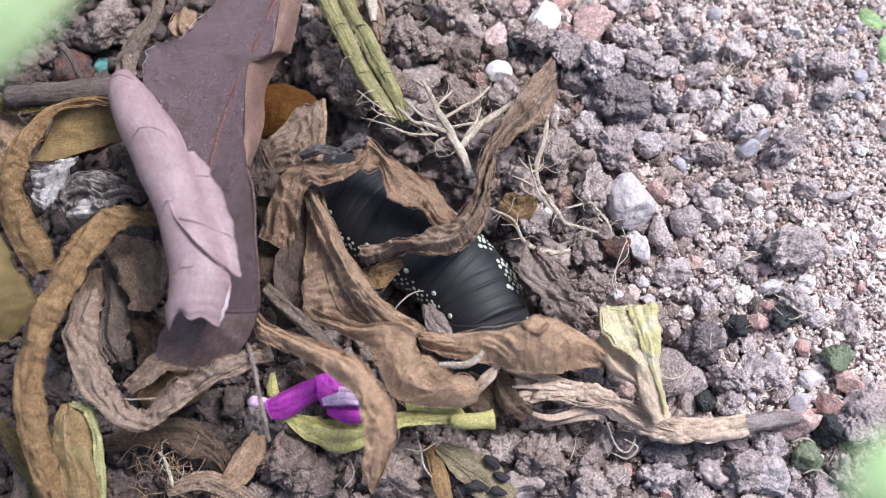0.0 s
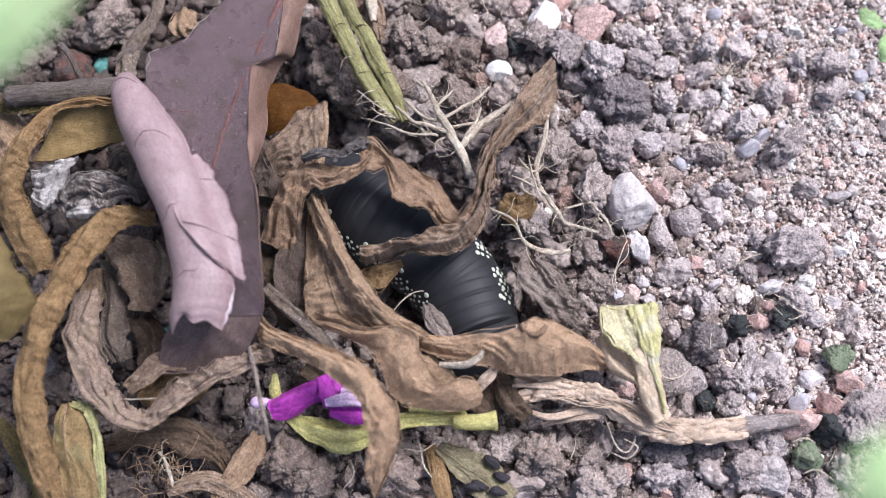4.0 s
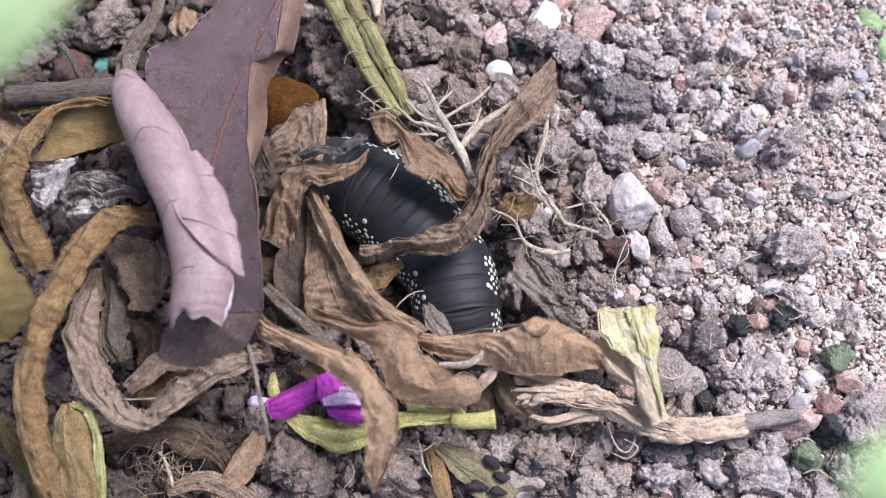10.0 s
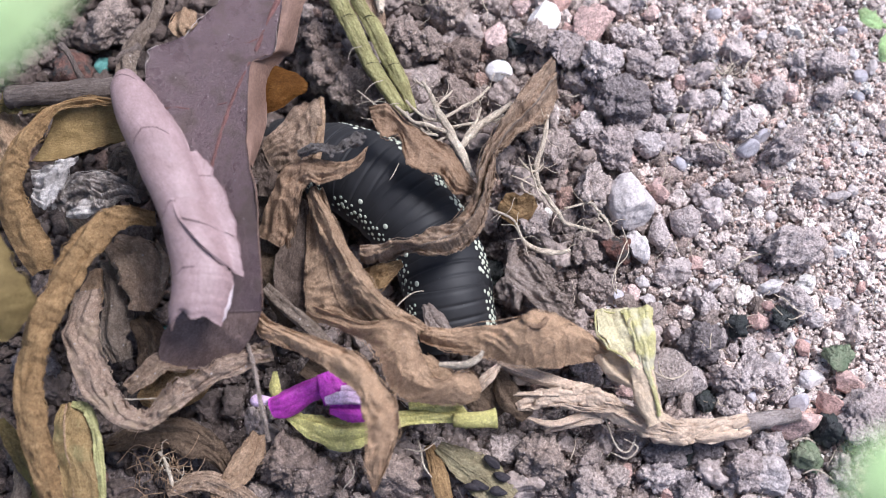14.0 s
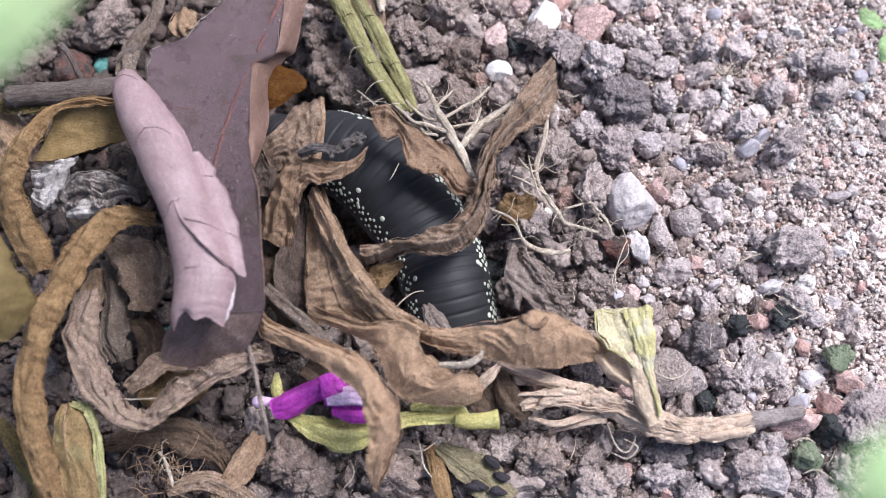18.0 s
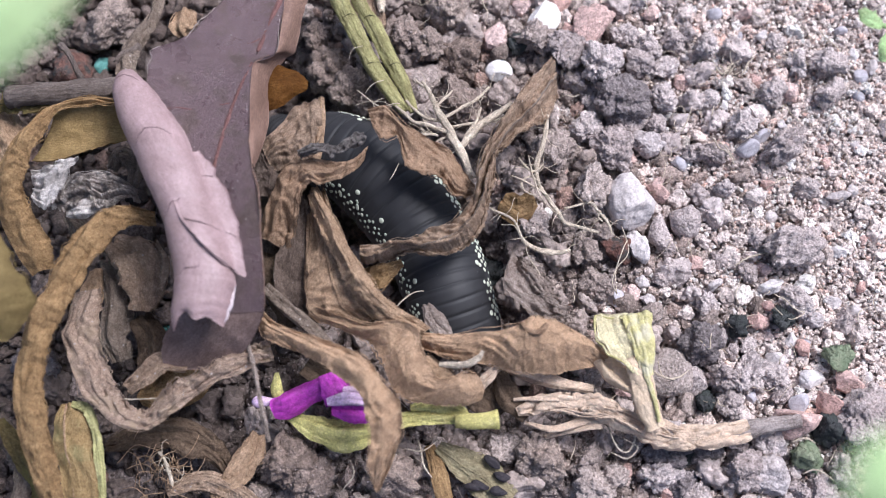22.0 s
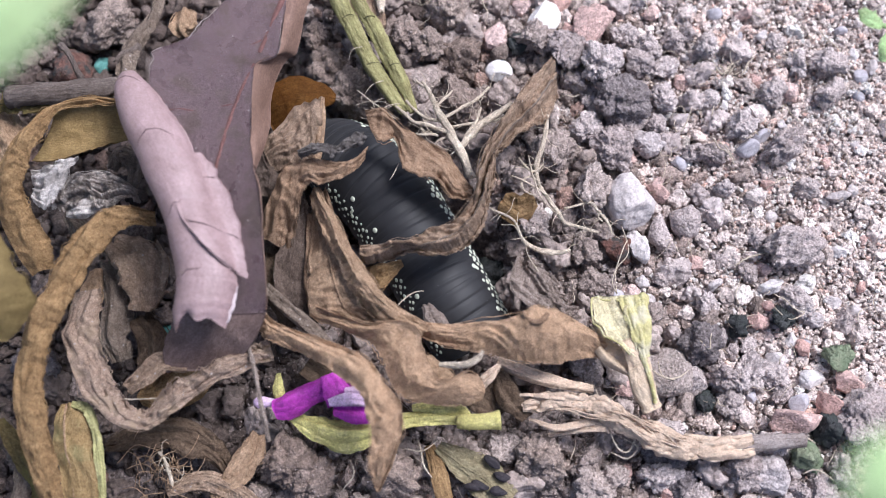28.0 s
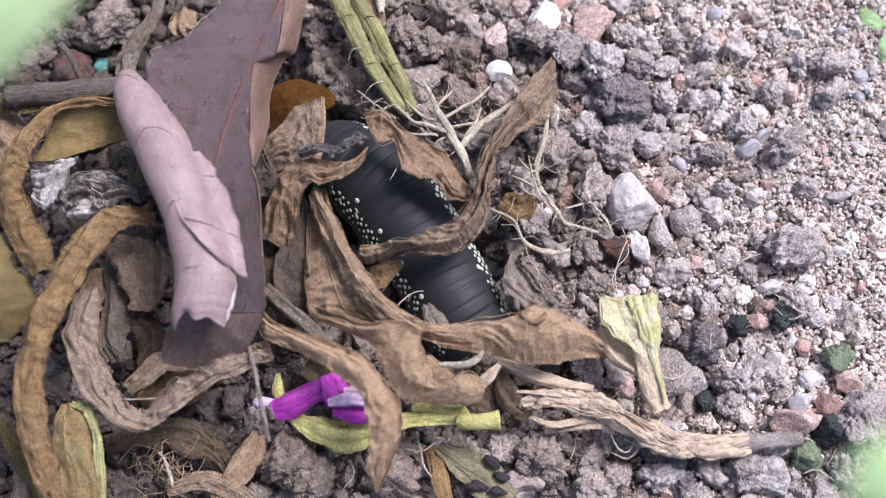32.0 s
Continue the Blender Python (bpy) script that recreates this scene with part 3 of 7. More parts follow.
def in_shade(x, y):
    """Where the shade of the litter and the plant is put into the soil colour."""
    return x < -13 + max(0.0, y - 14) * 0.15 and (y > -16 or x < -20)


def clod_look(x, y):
    # Clods on the left take the copy with shade painted in.
    return m_shadesoil if in_shade(x, y) else m_dryclod if x + 0.4 * y > 20 or (y < -18 and x > 20) else m_clod




def stones(name, label, category, spots, material, group, crumb=0.12, facets=9, squash=0.8, sink=0.15, level=4, lumps=0.2):
    for x, y, r, *form in spots:
        seed = int(abs(x * 31.7 + y * 17.3) * 10) % 9973 + 11
        V, F = rock(level, seed, crumb, facets, squash, lumps)
        rng = np.random.default_rng(seed)
        a = rng.uniform(0, 6.28)
        R = np.array([[math.cos(a), -math.sin(a), 0], [math.sin(a), math.cos(a), 0], [0, 0, 1]])
        V = V @ R.T * r * 1.1
        if form:
            c, d = math.cos(radians(form[1])), math.sin(radians(form[1]))
            V = V @ np.array([[c, -d, 0], [d, c, 0], [0, 0, 1]]) * [1, form[0], 1] @ np.array([[c, d, 0], [-d, c, 0], [0, 0, 1]])
        z = float(ground_height(x, y)) - 0.5 - V[:, 2].min() * (1 - sink)
        if "moss" in name:
            Nn = unit(V)
            tri = []
            extra = []
            for q in rng.integers(0, len(V), 900):
                side, up = unit(rng.normal(size=3)), unit(Nn[q] + 0.5 * rng.normal(size=3))
                b0 = len(V) + len(extra)
                extra += [V[q] - side * 0.05, V[q] + side * 0.05, V[q] + up * rng.uniform(0.12, 0.32)]
                tri.append((b0, b0 + 1, b0 + 2))
            V, F = np.vstack([V, extra]), np.vstack([F, tri])
        ob = new(name, build(name, V, F, clod_look(x, y) if material == m_clod else material))
        ob.location = Vector((x, y, z)) * MM
        tagged(ob, label, category, group)
        taken.append((x, y, r))
        if category == "soil clod":
            for q in rng.integers(0, len(V), int((5 if material == m_darkclod else 16) * r)):
                if V[q, 2] > -0.2 * r:
                    crumbs.append((*(V[q] + [x, y, z]), rng.uniform(0.06, 0.15)))


CLODS_A = [(-15.7, -22.2, 3.1), (-13.0, -25.1, 2.7), (-18.7, -25.7, 1.7), (2.3, 21.1, 2.5), (1.7, 16.4, 2.8), (-10.1, 18.4, 2.8), (-12.5, 21.9, 2.6), (-14.1, 25.0, 1.8), (-1.5, 22.7, 2.2), (-4.1, 23.9, 2.0), (0.5, 26.7, 2.2), (-5.8, 17.9, 2.2), (-36.5, 25.6, 3.1), (-5.5, -6.6, 2.0), (-5.4, -24.3, 2.7), (10.3, -22.6, 2.6), (6.1, -19.6, 1.3)]
CLODS_B = [(10.1, 23.5, 2.2), (13.8, 22.7, 2.5), (17.2, 20.6, 2.6), (14.7, 19.0, 1.4), (15.9, 17.1, 1.1), (21.3, 20.5, 1.7), (24.2, 20.5, 1.6), (25.5, 23.8, 1.4), (20.2, 24.5, 1.6), (22.9, 22.8, 1.6), (18.1, 10.9, 2.6), (12.3, 10.4, 2.6), (15.7, 13.2, 1.7), (23.4, 13.7, 1.4), (20.1, 14.1, 1.9), (24.0, 17.0, 1.6), (36.3, 17.4, 1.6), (39.1, 20.8, 1.4), (42.8, 20.8, 1.8), (42.5, 17.4, 1.6), (29.2, 23.2, 1.6), (27.1, 24.5, 1.3), (32.4, 13.7, 1.6), (29.1, 10.6, 1.6), (36.8, 11.5, 2.6, 0.6, 35), (37.1, 23.8, 1.1), (27.3, 10.9, 1.2)]
CLODS_C = [(9.7, 2.6, 2.0), (13.0, 2.8, 1.5), (15.6, 5.8, 2.4), (16.6, 1.0, 1.5), (15.0, -0.8, 1.7), (16.1, -4.3, 1.7), (14.0, -4.8, 1.2), (21.6, -7.5, 1.5), (23.0, -3.6, 0.8), (23.8, -0.2, 1.0), (36.9, -0.5, 3.1, 0.75, 20), (37.0, -5.7, 1.8), (39.2, 6.7, 1.3), (29.3, -1.4, 0.9), (27.6, -6.3, 1.2), (32.2, -2.7, 1.1), (33.4, 1.0, 1.2), (30.4, 6.7, 1.3), (15.2, -12.6, 1.9), (14.9, -22.4, 1.9), (15.2, -25.1, 2.1), (6.1, -21.0, 1.7), (17.0, -24.4, 1.5), (18.8, -20.7, 1.7), (22.1, -24.1, 2.0)]
CLODS_D = [(28.9, -13.8, 1.9), (31.7, -13.5, 2.1), (34.2, -13.9, 1.6), (30.0, -11.2, 0.8), (31.8, -10.5, 0.9), (29.4, -16.5, 1.5), (34.9, -15.6, 1.1), (33.1, -21.0, 1.7), (30.1, -23.4, 2.1), (43.0, -18.4, 2.7), (40.3, -23.4, 1.8), (38.3, -25.6, 1.7), (25.5, -25.6, 1.5), (44.3, -16.1, 1.4), (36.1, -25.5, 1.3), (23.1, -19.3, 1.4)]
stones("soil_clod", "crumbly brown clod of soil among dry litter", "soil clod", CLODS_A, m_brownclod, "soil clods", crumb=0.36, facets=5, level=5, sink=0.0)
stones("soil_clod", "crumbly grey-brown clod of dry soil", "soil clod", CLODS_B, m_clod, "soil clods", crumb=0.36, facets=5, level=5, sink=0.0)
stones("soil_clod", "crumbly grey-brown clod of dry soil", "soil clod", CLODS_C, m_clod, "soil clods", crumb=0.36, facets=5, level=5, sink=0.0)
stones("soil_clod", "crumbly grey-brown clod of dry soil", "soil clod", CLODS_D, m_clod, "soil clods", crumb=0.36, facets=5, level=5, sink=0.0)
stones("soil_clod", "small crumbly grey-brown lump of soil", "soil clod", [(-7.8, 21.9, 1.7), (-2.7, 18.5, 2.0), (-0.9, 15.2, 2.0), (-29.5, 8.7, 1.8), (-33.3, 0.5, 2.6), (-26.1, -20.4, 2.4)], m_clod, "soil clods", crumb=0.27, facets=5)
stones("smooth_clod", "smooth worn grey-brown lump of soil", "soil clod", [(23.1, -13.5, 2.5), (25.7, -14.0, 1.8), (25.7, 2.9, 1.9), (23.2, 1.3, 1.7), (29.5, 17.0, 1.1), (25.0, -16.7, 1.3)], m_clod, "soil clods", crumb=0.1, facets=6, level=5, sink=0.0, lumps=0.16)
stones("dark_clod", "dark charcoal-grey clod of soil among gravel", "soil clod", [(19.4, 16.1, 2.7), (26.7, -10.8, 2.2), (26.8, -21.1, 1.7), (24.5, -24.8, 1.5), (22.7, -21.3, 2.0), (-42.4, -12.3, 2.4)], m_darkclod, "dark clods", crumb=0.36, facets=3, level=5, sink=0.0)
stones("white_pebble", "small flat rounded chalk-white pebble on the soil", "pebble", [(11.2, 26.4, 1.8), (6.2, 20.3, 1.4)], m_chalk, "white pebbles", crumb=0.05, facets=2, sink=-0.3, lumps=0.06, squash=0.5, level=5)
stones("white_stone", "large pale off-white rounded stone on the soil", "stone", [(19.8, 4.7, 2.9, 0.95, 60)], m_white, "white stones", crumb=0.1, facets=6, lumps=0.1, squash=0.9, level=5, sink=0.0)
stones("white_stone", "pale off-white angular stone on the soil", "stone", [(20.6, -0.0, 1.9, 0.7, 110), (26.0, 14.8, 1.1, 0.7, 20), (35.7, 24.7, 0.7), (31.0, 16.3, 0.8), (27.0, 22.1, 0.6), (37.3, 13.9, 0.6), (45.8, 22.5, 0.8), (47.8, 20.8, 0.9), (45.1, 11.9, 0.6), (21.0, -3.8, 0.8), (21.4, -5.7, 0.8), (34.8, -4.3, 1.5, 0.55, 20), (35.4, 3.8, 0.8), (42.5, 5.8, 1.2, 0.6, 20), (44.3, 6.4, 0.8), (41.2, -5.8, 0.8), (43.6, -6.5, 0.8), (42.3, -0.2, 1.0), (30.5, -6.8, 0.5), (28.6, -4.2, 1.1, 0.6, 20), (38.2, -14.0, 1.3), (44.1, -13.8, 0.7), (36.5, -9.9, 0.8)], m_palewhite, "white stones", crumb=0.16, facets=8, lumps=0.25, sink=0.0)
stones("quartz_stone", "milky white angular quartz fragment on gravel", "stone", [(34.6, -12.1, 1.3)], m_palewhite, "white stones", crumb=0.03, facets=14, lumps=0.1, sink=0.0)
stones("pale_clod", "pale grey crumbly lump of dry soil", "soil clod", [(22.1, 11.9, 2.0), (32.6, -23.9, 2.2), (16.1, -4.2, 1.4), (38.7, -7.8, 1.1)], m_grey, "pale clods", crumb=0.2, level=5, sink=0.0)
stones("grey_pebble", "smooth bluish-grey pebble on the soil", "pebble", [(33.1, 11.1, 1.2), (34.8, 12.7, 1.1, 0.6, 40), (44.4, 25.3, 0.9, 0.6, 0), (33.4, 24.9, 0.4), (45.9, 17.4, 0.6), (46.3, 19.8, 0.8), (30.5, 27.5, 0.9), (19.0, 19.1, 0.8), (19.5, 22.6, 0.6), (25.7, 9.6, 0.9), (31.8, -15.9, 0.8), (36.6, -16.4, 1.1), (37.9, -10.1, 0.6), (18.1, -5.5, 0.9)], m_bluegrey, "grey pebbles", crumb=0.03, facets=5, lumps=0.1, sink=0.0)
stones("brick_fragment", "small reddish fragment of broken brick", "brick fragment", [(16.2, 25.2, 2.7), (8.9, 28.1, 1.2), (12.9, 28.3, 1.3), (13.9, 24.5, 1.3), (6.0, 24.4, 1.6), (23.4, 27.1, 1.1), (20.3, 10.2, 0.8), (23.3, 17.8, 0.6), (26.6, 19.1, 1.1), (34.2, 27.3, 1.3), (34.5, 19.2, 0.9), (36.4, 19.1, 0.9), (38.2, 17.7, 1.7, 0.5, -30), (41.6, 11.5, 0.7), (41.6, 9.6, 0.7)], m_red, "brick fragments", crumb=0.14, facets=12, sink=0.0)
stones("brick_fragment", "small reddish fragment of broken brick", "brick fragment", [(23.1, 5.8, 1.6, 0.5, -25), (19.7, -5.1, 1.1), (23.2, 7.3, 0.8), (35.0, 7.0, 1.1, 0.6, 0), (34.0, -2.5, 1.0), (34.2, -6.5, 0.9), (33.1, -8.0, 1.1), (26.5, -1.8, 0.9), (40.3, 4.7, 0.5), (44.9, 0.9, 0.7), (18.7, -14.7, 1.3), (18.6, -23.4, 0.9), (22.8, -25.6, 1.1), (42.0, -14.7, 1.7), (35.5, -18.5, 3.0, 0.6, 0), (39.5, -16.9, 1.7), (45.1, -15.2, 0.8), (37.5, -10.9, 1.1), (10.1, -7.4, 0.9), (44.4, -4.2, 0.8)], m_red, "brick fragments", crumb=0.14, facets=12, sink=0.0)
stones("brick_fragment", "dull brown-red brick fragment by the plant", "brick fragment", [(-42.0, 20.1, 2.8), (18.2, -0.6, 1.9)], m_dullred, "brick fragments", crumb=0.2, facets=12)
stones("mossy_lump", "dark lump overgrown with tiny blackish moss", "moss", [(8.4, 23.2, 1.4), (30.7, -8.7, 1.4), (35.4, -7.9, 1.4), (39.4, -19.7, 1.7), (26.7, -16.5, 1.1), (24.7, -21.6, 1.2), (4.4, -1.7, 2.2), (5.9, -1.3, 1.2)], m_moss, "mossy lumps", crumb=0.25, sink=-0.35)
stones("mossy_lump", "round lump overgrown with short green moss", "moss", [(40.8, -11.8, 1.6), (37.0, -22.2, 1.7)], m_mossgreen, "mossy lumps", crumb=0.25, sink=-0.35)
stones("teal_pebble", "dark pebble with a teal-green stain", "pebble", [(-38.3, 21.8, 1.2), (-29.4, -8.6, 0.8)], m_teal, "", crumb=0.1)


def loose_grains():
    """The uncountable grains: big ones first, smaller ones in the gaps."""
    rng = np.random.default_rng(5)
    kinds = {k: [rock(k, 300 + i, 0.42, 9, 0.82, 0.32) for i in range(26)] for k in (2, 3, 4)}
    cell, put = {}, []

    def clear(x, y, r, slack):
        i, j = int(x // 3), int(y // 3)
        for a in (i - 1, i, i + 1):
            for b in (j - 1, j, j + 1):
                for px, py, pr in cell.get((a, b), ()):
                    if (px - x) ** 2 + (py - y) ** 2 < (slack * (r + pr)) ** 2:
                        return False
        return True

    for x, y, r in taken:
        cell.setdefault((int(x // 3), int(y // 3)), []).append((x, y, r * 0.8))
    for lo, hi, tries, slack in ((1.3, 2.1, 1400, 0.72), (0.8, 1.3, 6000, 0.7), (0.45, 0.8, 20000, 0.66), (0.22, 0.45, 60000, 0.64)):
        for _ in range(tries):
            x, y = rng.uniform(-56, 56), rng.uniform(-33, 38)
            fine = 1 / (1 + math.exp(-(x * 0.9 + y * 0.25 - 24) / 5))
            if lo >= 0.8 and rng.random() < fine * (0.985 if lo > 1 else 0.95):
                continue
            if lo == 0.45 and rng.random() < fine * 0.75:
                continue
            if hi <= 0.45 and (rng.random() > fine + 0.25):
                continue
            if hi <= 0.8 and x < -16 and rng.random() < 0.5:
                continue
            r = rng.uniform(lo, hi)
            if clear(x, y, r, slack):
                cell.setdefault((int(x // 3), int(y // 3)), []).append((x, y, r))
                put.append((x, y, r))
    xy = np.array(put)
    zs = ground_height(xy[:, 0], xy[:, 1]) - 0.5
    piles = {"damp_grains": ([], [], [0]), "gravel": ([], [], [0]), "fine_gravel": ([], [], [0])}

    def drop(V, F, x, y):
        dry = 1 / (1 + math.exp(-(x * 0.9 + y * 0.25 - 21) / 5))
        VS, FS, off = piles["damp_grains" if in_shade(x + 3 * rng.normal(), y) else "fine_gravel" if rng.random() < dry else "gravel"]
        VS.append(V)
        FS.append(F + off[0])
        off[0] += len(V)

    looks = {m.name: [build("soil_lump", V, F, m) for V, F in kinds[4]] for m in (m_clod, m_shadesoil, m_dryclod)}
    count = 0
    for (x, y, r), z in zip(put, zs):
        if count < 290 and r > 1.0 and -46 < x < 48 and -27 < y < 32:
            count += 1
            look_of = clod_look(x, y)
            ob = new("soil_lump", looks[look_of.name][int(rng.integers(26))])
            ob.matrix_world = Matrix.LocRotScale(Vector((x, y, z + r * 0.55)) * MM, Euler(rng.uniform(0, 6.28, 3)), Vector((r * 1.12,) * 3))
            tagged(ob, "rounded lump of soil coloured darker as shade" if look_of == m_shadesoil else "small grey-brown rounded lump of soil", "soil clod", "soil lumps")
            for _ in range(int(r * 10) if x > -20 else 0):
                d = unit(rng.normal(size=3)) * r
                crumbs.append((x + d[0], y + d[1], z + r * 0.55 + abs(d[2]) * 0.9, rng.uniform(0.06, 0.14)))
            continue
        V, F = kinds[4 if r > 1.5 else 3 if r > 0.42 else 2][rng.integers(26)]
        drop((V @ turn(rng).T) * r * 1.15 + [x, y, z + r * rng.uniform(0.25, 0.9)], F, x, y)
        if r > 0.45 and x > -20:
            for _ in range(int(r * 7)):
                d = unit(rng.normal(size=3)) * r
                crumbs.append((x + d[0], y + d[1], z + r * 0.6 + abs(d[2]) * 0.85, rng.uniform(0.06, 0.15)))
    tiny = [rock(1, 500 + i, 0.2, 3, 0.85) for i in range(12)]
    for _ in range(34000):
        x, y = rng.uniform(-8, 56), rng.uniform(-33, 38)
        fine = 1 / (1 + math.exp(-(x * 0.9 + y * 0.25 - 22) / 5))
        if rng.random() < fine:
            V, F = tiny[rng.integers(12)]
            drop(((V * rng.uniform(0.6, 1.3, 3)) @ turn(rng).T) * rng.uniform(0.14, 0.36) + [x, y, float(ground_height(x, y)) + rng.uniform(-0.25, 0.3)], F, x, y)
    piles["soil_crumbs"] = ([], [], [0])
    for x, y, z, r in crumbs:
        V, F = tiny[rng.integers(12)]
        VS, FS, off = piles["soil_crumbs"]
        VS.append(((V * rng.uniform(0.6, 1.3, 3)) @ turn(rng).T) * r + [x, y, z])
        FS.append(F + off[0])
        off[0] += len(V)
    for name, material, label in (("damp_grains", m_shadegrains, "soil grains coloured darker as shade under the litter"), ("gravel", m_gravel, "loose grey-brown grains and crumbs of soil"), ("fine_gravel", m_fine, "fine pale pinkish-grey dry gravel and soil crumbs"),
                                  ("soil_crumbs", m_crumb, "tiny grey-brown crumbs stuck to clods and grains")):
        VS, FS, _ = piles[name]
        tagged(new(name, build(name, np.vstack(VS), np.vstack(FS), material, smooth=name not in ("soil_crumbs", "fine_gravel"))), label, "gravel", kind="stuff")


loose_grains()


# ---- the large purple-brown leaf with its rolled edge ----
def purple_leaf():
    left = [(-21.4, 24.6, 12.4), (-22.4, 22.7, 12.9), (-24.1, 20.2, 13.4), (-25.5, 18.3, 13.9), (-28.6, 16.7, 14.4), (-28.8, 15.5, 14.5), (-29.2, 13.2, 14.2), (-29.1, 11.3, 13.8), (-28.6, 9.1, 13.5), (-27.5, 6.5, 14.0), (-26.9, 4.2, 14.0), (-26.4, 1.6, 14.0), (-25.9, -1.5, 14.0), (-25.4, -4.3, 14.0), (-25.4, -6.9, 13.5), (-25.5, -9.2, 13.0), (-26.1, -10.8, 12.0), (-27.0, -12.4, 10.5), (-27.2, -14.4, 8.5)]
    right = [(-16.1, 25.4, 10.6), (-16.4, 23.6, 11.1), (-16.6, 21.5, 11.6), (-16.8, 19.3, 12.1), (-17.0, 17.1, 12.6), (-17.9, 16.3, 13.1), (-19.0, 15.5, 13.6), (-19.1, 13.0, 14.1), (-19.0, 9.8, 14.6), (-18.8, 7.2, 15.5), (-18.3, 4.2, 16.4), (-17.5, 0.7, 17.0), (-17.2, -2.2, 16.5), (-17.0, -4.8, 16.0), (-16.8, -7.4, 15.5), (-16.9, -9.6, 14.5), (-17.5, -11.0, 13.2), (-18.8, -12.5, 11.0), (-21.0, -13.9, 8.5)]
    at = np.array(right[9])
    ob = thing("large_leaf", at, "large purplish-brown fallen leaf with one edge rolled up", "leaf")
    n, m = 150, 61
    G, uv = loft(right, left, n, m, 0, 0.28, 4)
    a = np.linspace(0, 1, m)
    G[..., 2] += -0.7 * np.sin(a * math.pi)[None] + 0.3 * vnoise(G, 0.22, 8) + 0.1 * vnoise(G, 0.9, 9) + 0.035 * ridged(G, 1.9, 12)
    cut = int(0.835 * n)
    part("blade", sheet("blade", G[:cut + 1], m_purpleleaf, at, 0.2, uv[:cut + 1]), ob)
    tip = G[cut:].copy()
    tip[..., 2] += 0.25 * vnoise(tip, 0.6, 3) * np.linspace(0, 1, n - cut)[:, None]
    part("leaf_tip", sheet("leaf_tip", tip, m_browntip, at, 0.2, uv[cut:]), ob, "brown withered tip of the leaf")
    part("torn_margin", tube_mesh("torn_margin", G[5:48, -1] + [0, 0, 0.06], [0.03, 0.06, 0.03], m_palemargin, at, rough=0.25, n=120, sides=6), ob, "pale torn margin")
    part("torn_margin", tube_mesh("torn_margin", G[4:34, 0] + [0, 0, 0.06], [0.03, 0.055, 0.03], m_palemargin, at, rough=0.25, n=90, sides=6), ob, "pale torn margin")
    part("right_margin", tube_mesh("right_margin", G[44:cut, 0] + [0, 0, 0.02], [0.05, 0.06, 0.05], m_foldside, at, rough=0.15, n=150, sides=6), ob)
    folded = [(-16.3, 25.5, 10.4), (-16.5, 23.4, 10.9), (-16.7, 19.5, 11.9), (-17.0, 17.2, 12.4), (-18.0, 16.4, 12.9), (-19.1, 15.5, 13.4), (-19.2, 13.1, 13.9), (-19.1, 9.8, 14.4), (-18.9, 7.2, 15.3), (-18.3, 4.1, 16.2)]
    outer = [(-13.7, 26.3, 9.0), (-14.6, 24.3, 9.0), (-15.1, 21.7, 9.0), (-15.6, 19.0, 9.0), (-16.5, 18.2, 9.0), (-17.2, 17.0, 9.0), (-17.8, 15.1, 9.0), (-18.0, 13.0, 9.5), (-17.8, 9.7, 11.0), (-18.3, 4.1, 15.0)]
    H, uh = loft(folded, outer, 90, 25, 0, 0.18, 9)
    H[..., 2] += 0.7 * np.sin(np.linspace(0, math.pi, 25))[None] + 0.16 * vnoise(H, 0.5, 5)
    part("folded_side", sheet("folded_side", H, m_foldside, at, 0.18, uh), ob, "brown folded-down side of the leaf")
    on = lambda f, s: G[min(n - 1, int(f * (n - 1))), int(s * (m - 1))]
    for line, width in ((((0.02, 0.1), (0.1, 0.13), (0.17, 0.18), (0.22, 0.17)), [0.34, 0.24]), (((0.335, 0.02), (0.39, 0.1), (0.44, 0.2), (0.5, 0.33), (0.56, 0.45), (0.6, 0.52)), [0.22, 0.27, 0.2])):
        rib = np.array([on(f, s) for f, s in line]) - [0, 0, 0.06]
        part("midrib", tube_mesh("midrib", rib, width, m_vein, at, rough=0.06, n=40), ob, "reddish midrib")
    for f0, s0, f1, s1, red in ((0.18, 0.2, 0.21, 0.85, 1), (0.24, 0.3, 0.25, 0.9, 0), (0.42, 0.2, 0.41, 0.86, 1), (0.34, 0.1, 0.31, 0.85, 0), (0.5, 0.33, 0.5, 0.75, 0), (0.44, 0.22, 0.47, 0.02, 0), (0.52, 0.36, 0.57, 0.04, 0), (0.6, 0.5, 0.68, 0.05, 0), (0.07, 0.12, 0.1, 0.8, 0), (0.7, 0.4, 0.78, 0.06, 0)):
        vein = [on(f0 + (f1 - f0) * q + 0.006 * math.sin(q * 3), s0 + (s1 - s0) * q) + [0, 0, 0.0] for q in (0, 0.2, 0.4, 0.6, 0.8, 1)]
        part("vein", tube_mesh("vein", vein, [0.13, 0.08] if red else [0.09, 0.05], m_vein if red else m_darkvein, at, rough=0.05, n=40, sides=6), ob)
    roll_left = [(-31.1, 14.6, 14.0), (-32.0, 14.1, 14.2), (-32.4, 12.4, 14.5), (-31.8, 9.9, 15.0), (-30.7, 7.4, 15.5), (-29.4, 5.0, 16.0), (-28.4, 2.8, 16.3), (-27.2, 0.6, 16.5), (-26.2, -1.7, 16.6), (-25.7, -3.6, 16.6), (-25.2, -5.4, 16.5), (-24.9, -7.0, 16.4), (-24.9, -8.9, 16.2), (-25.1, -10.2, 16.0), (-24.8, -11.5, 15.8)]
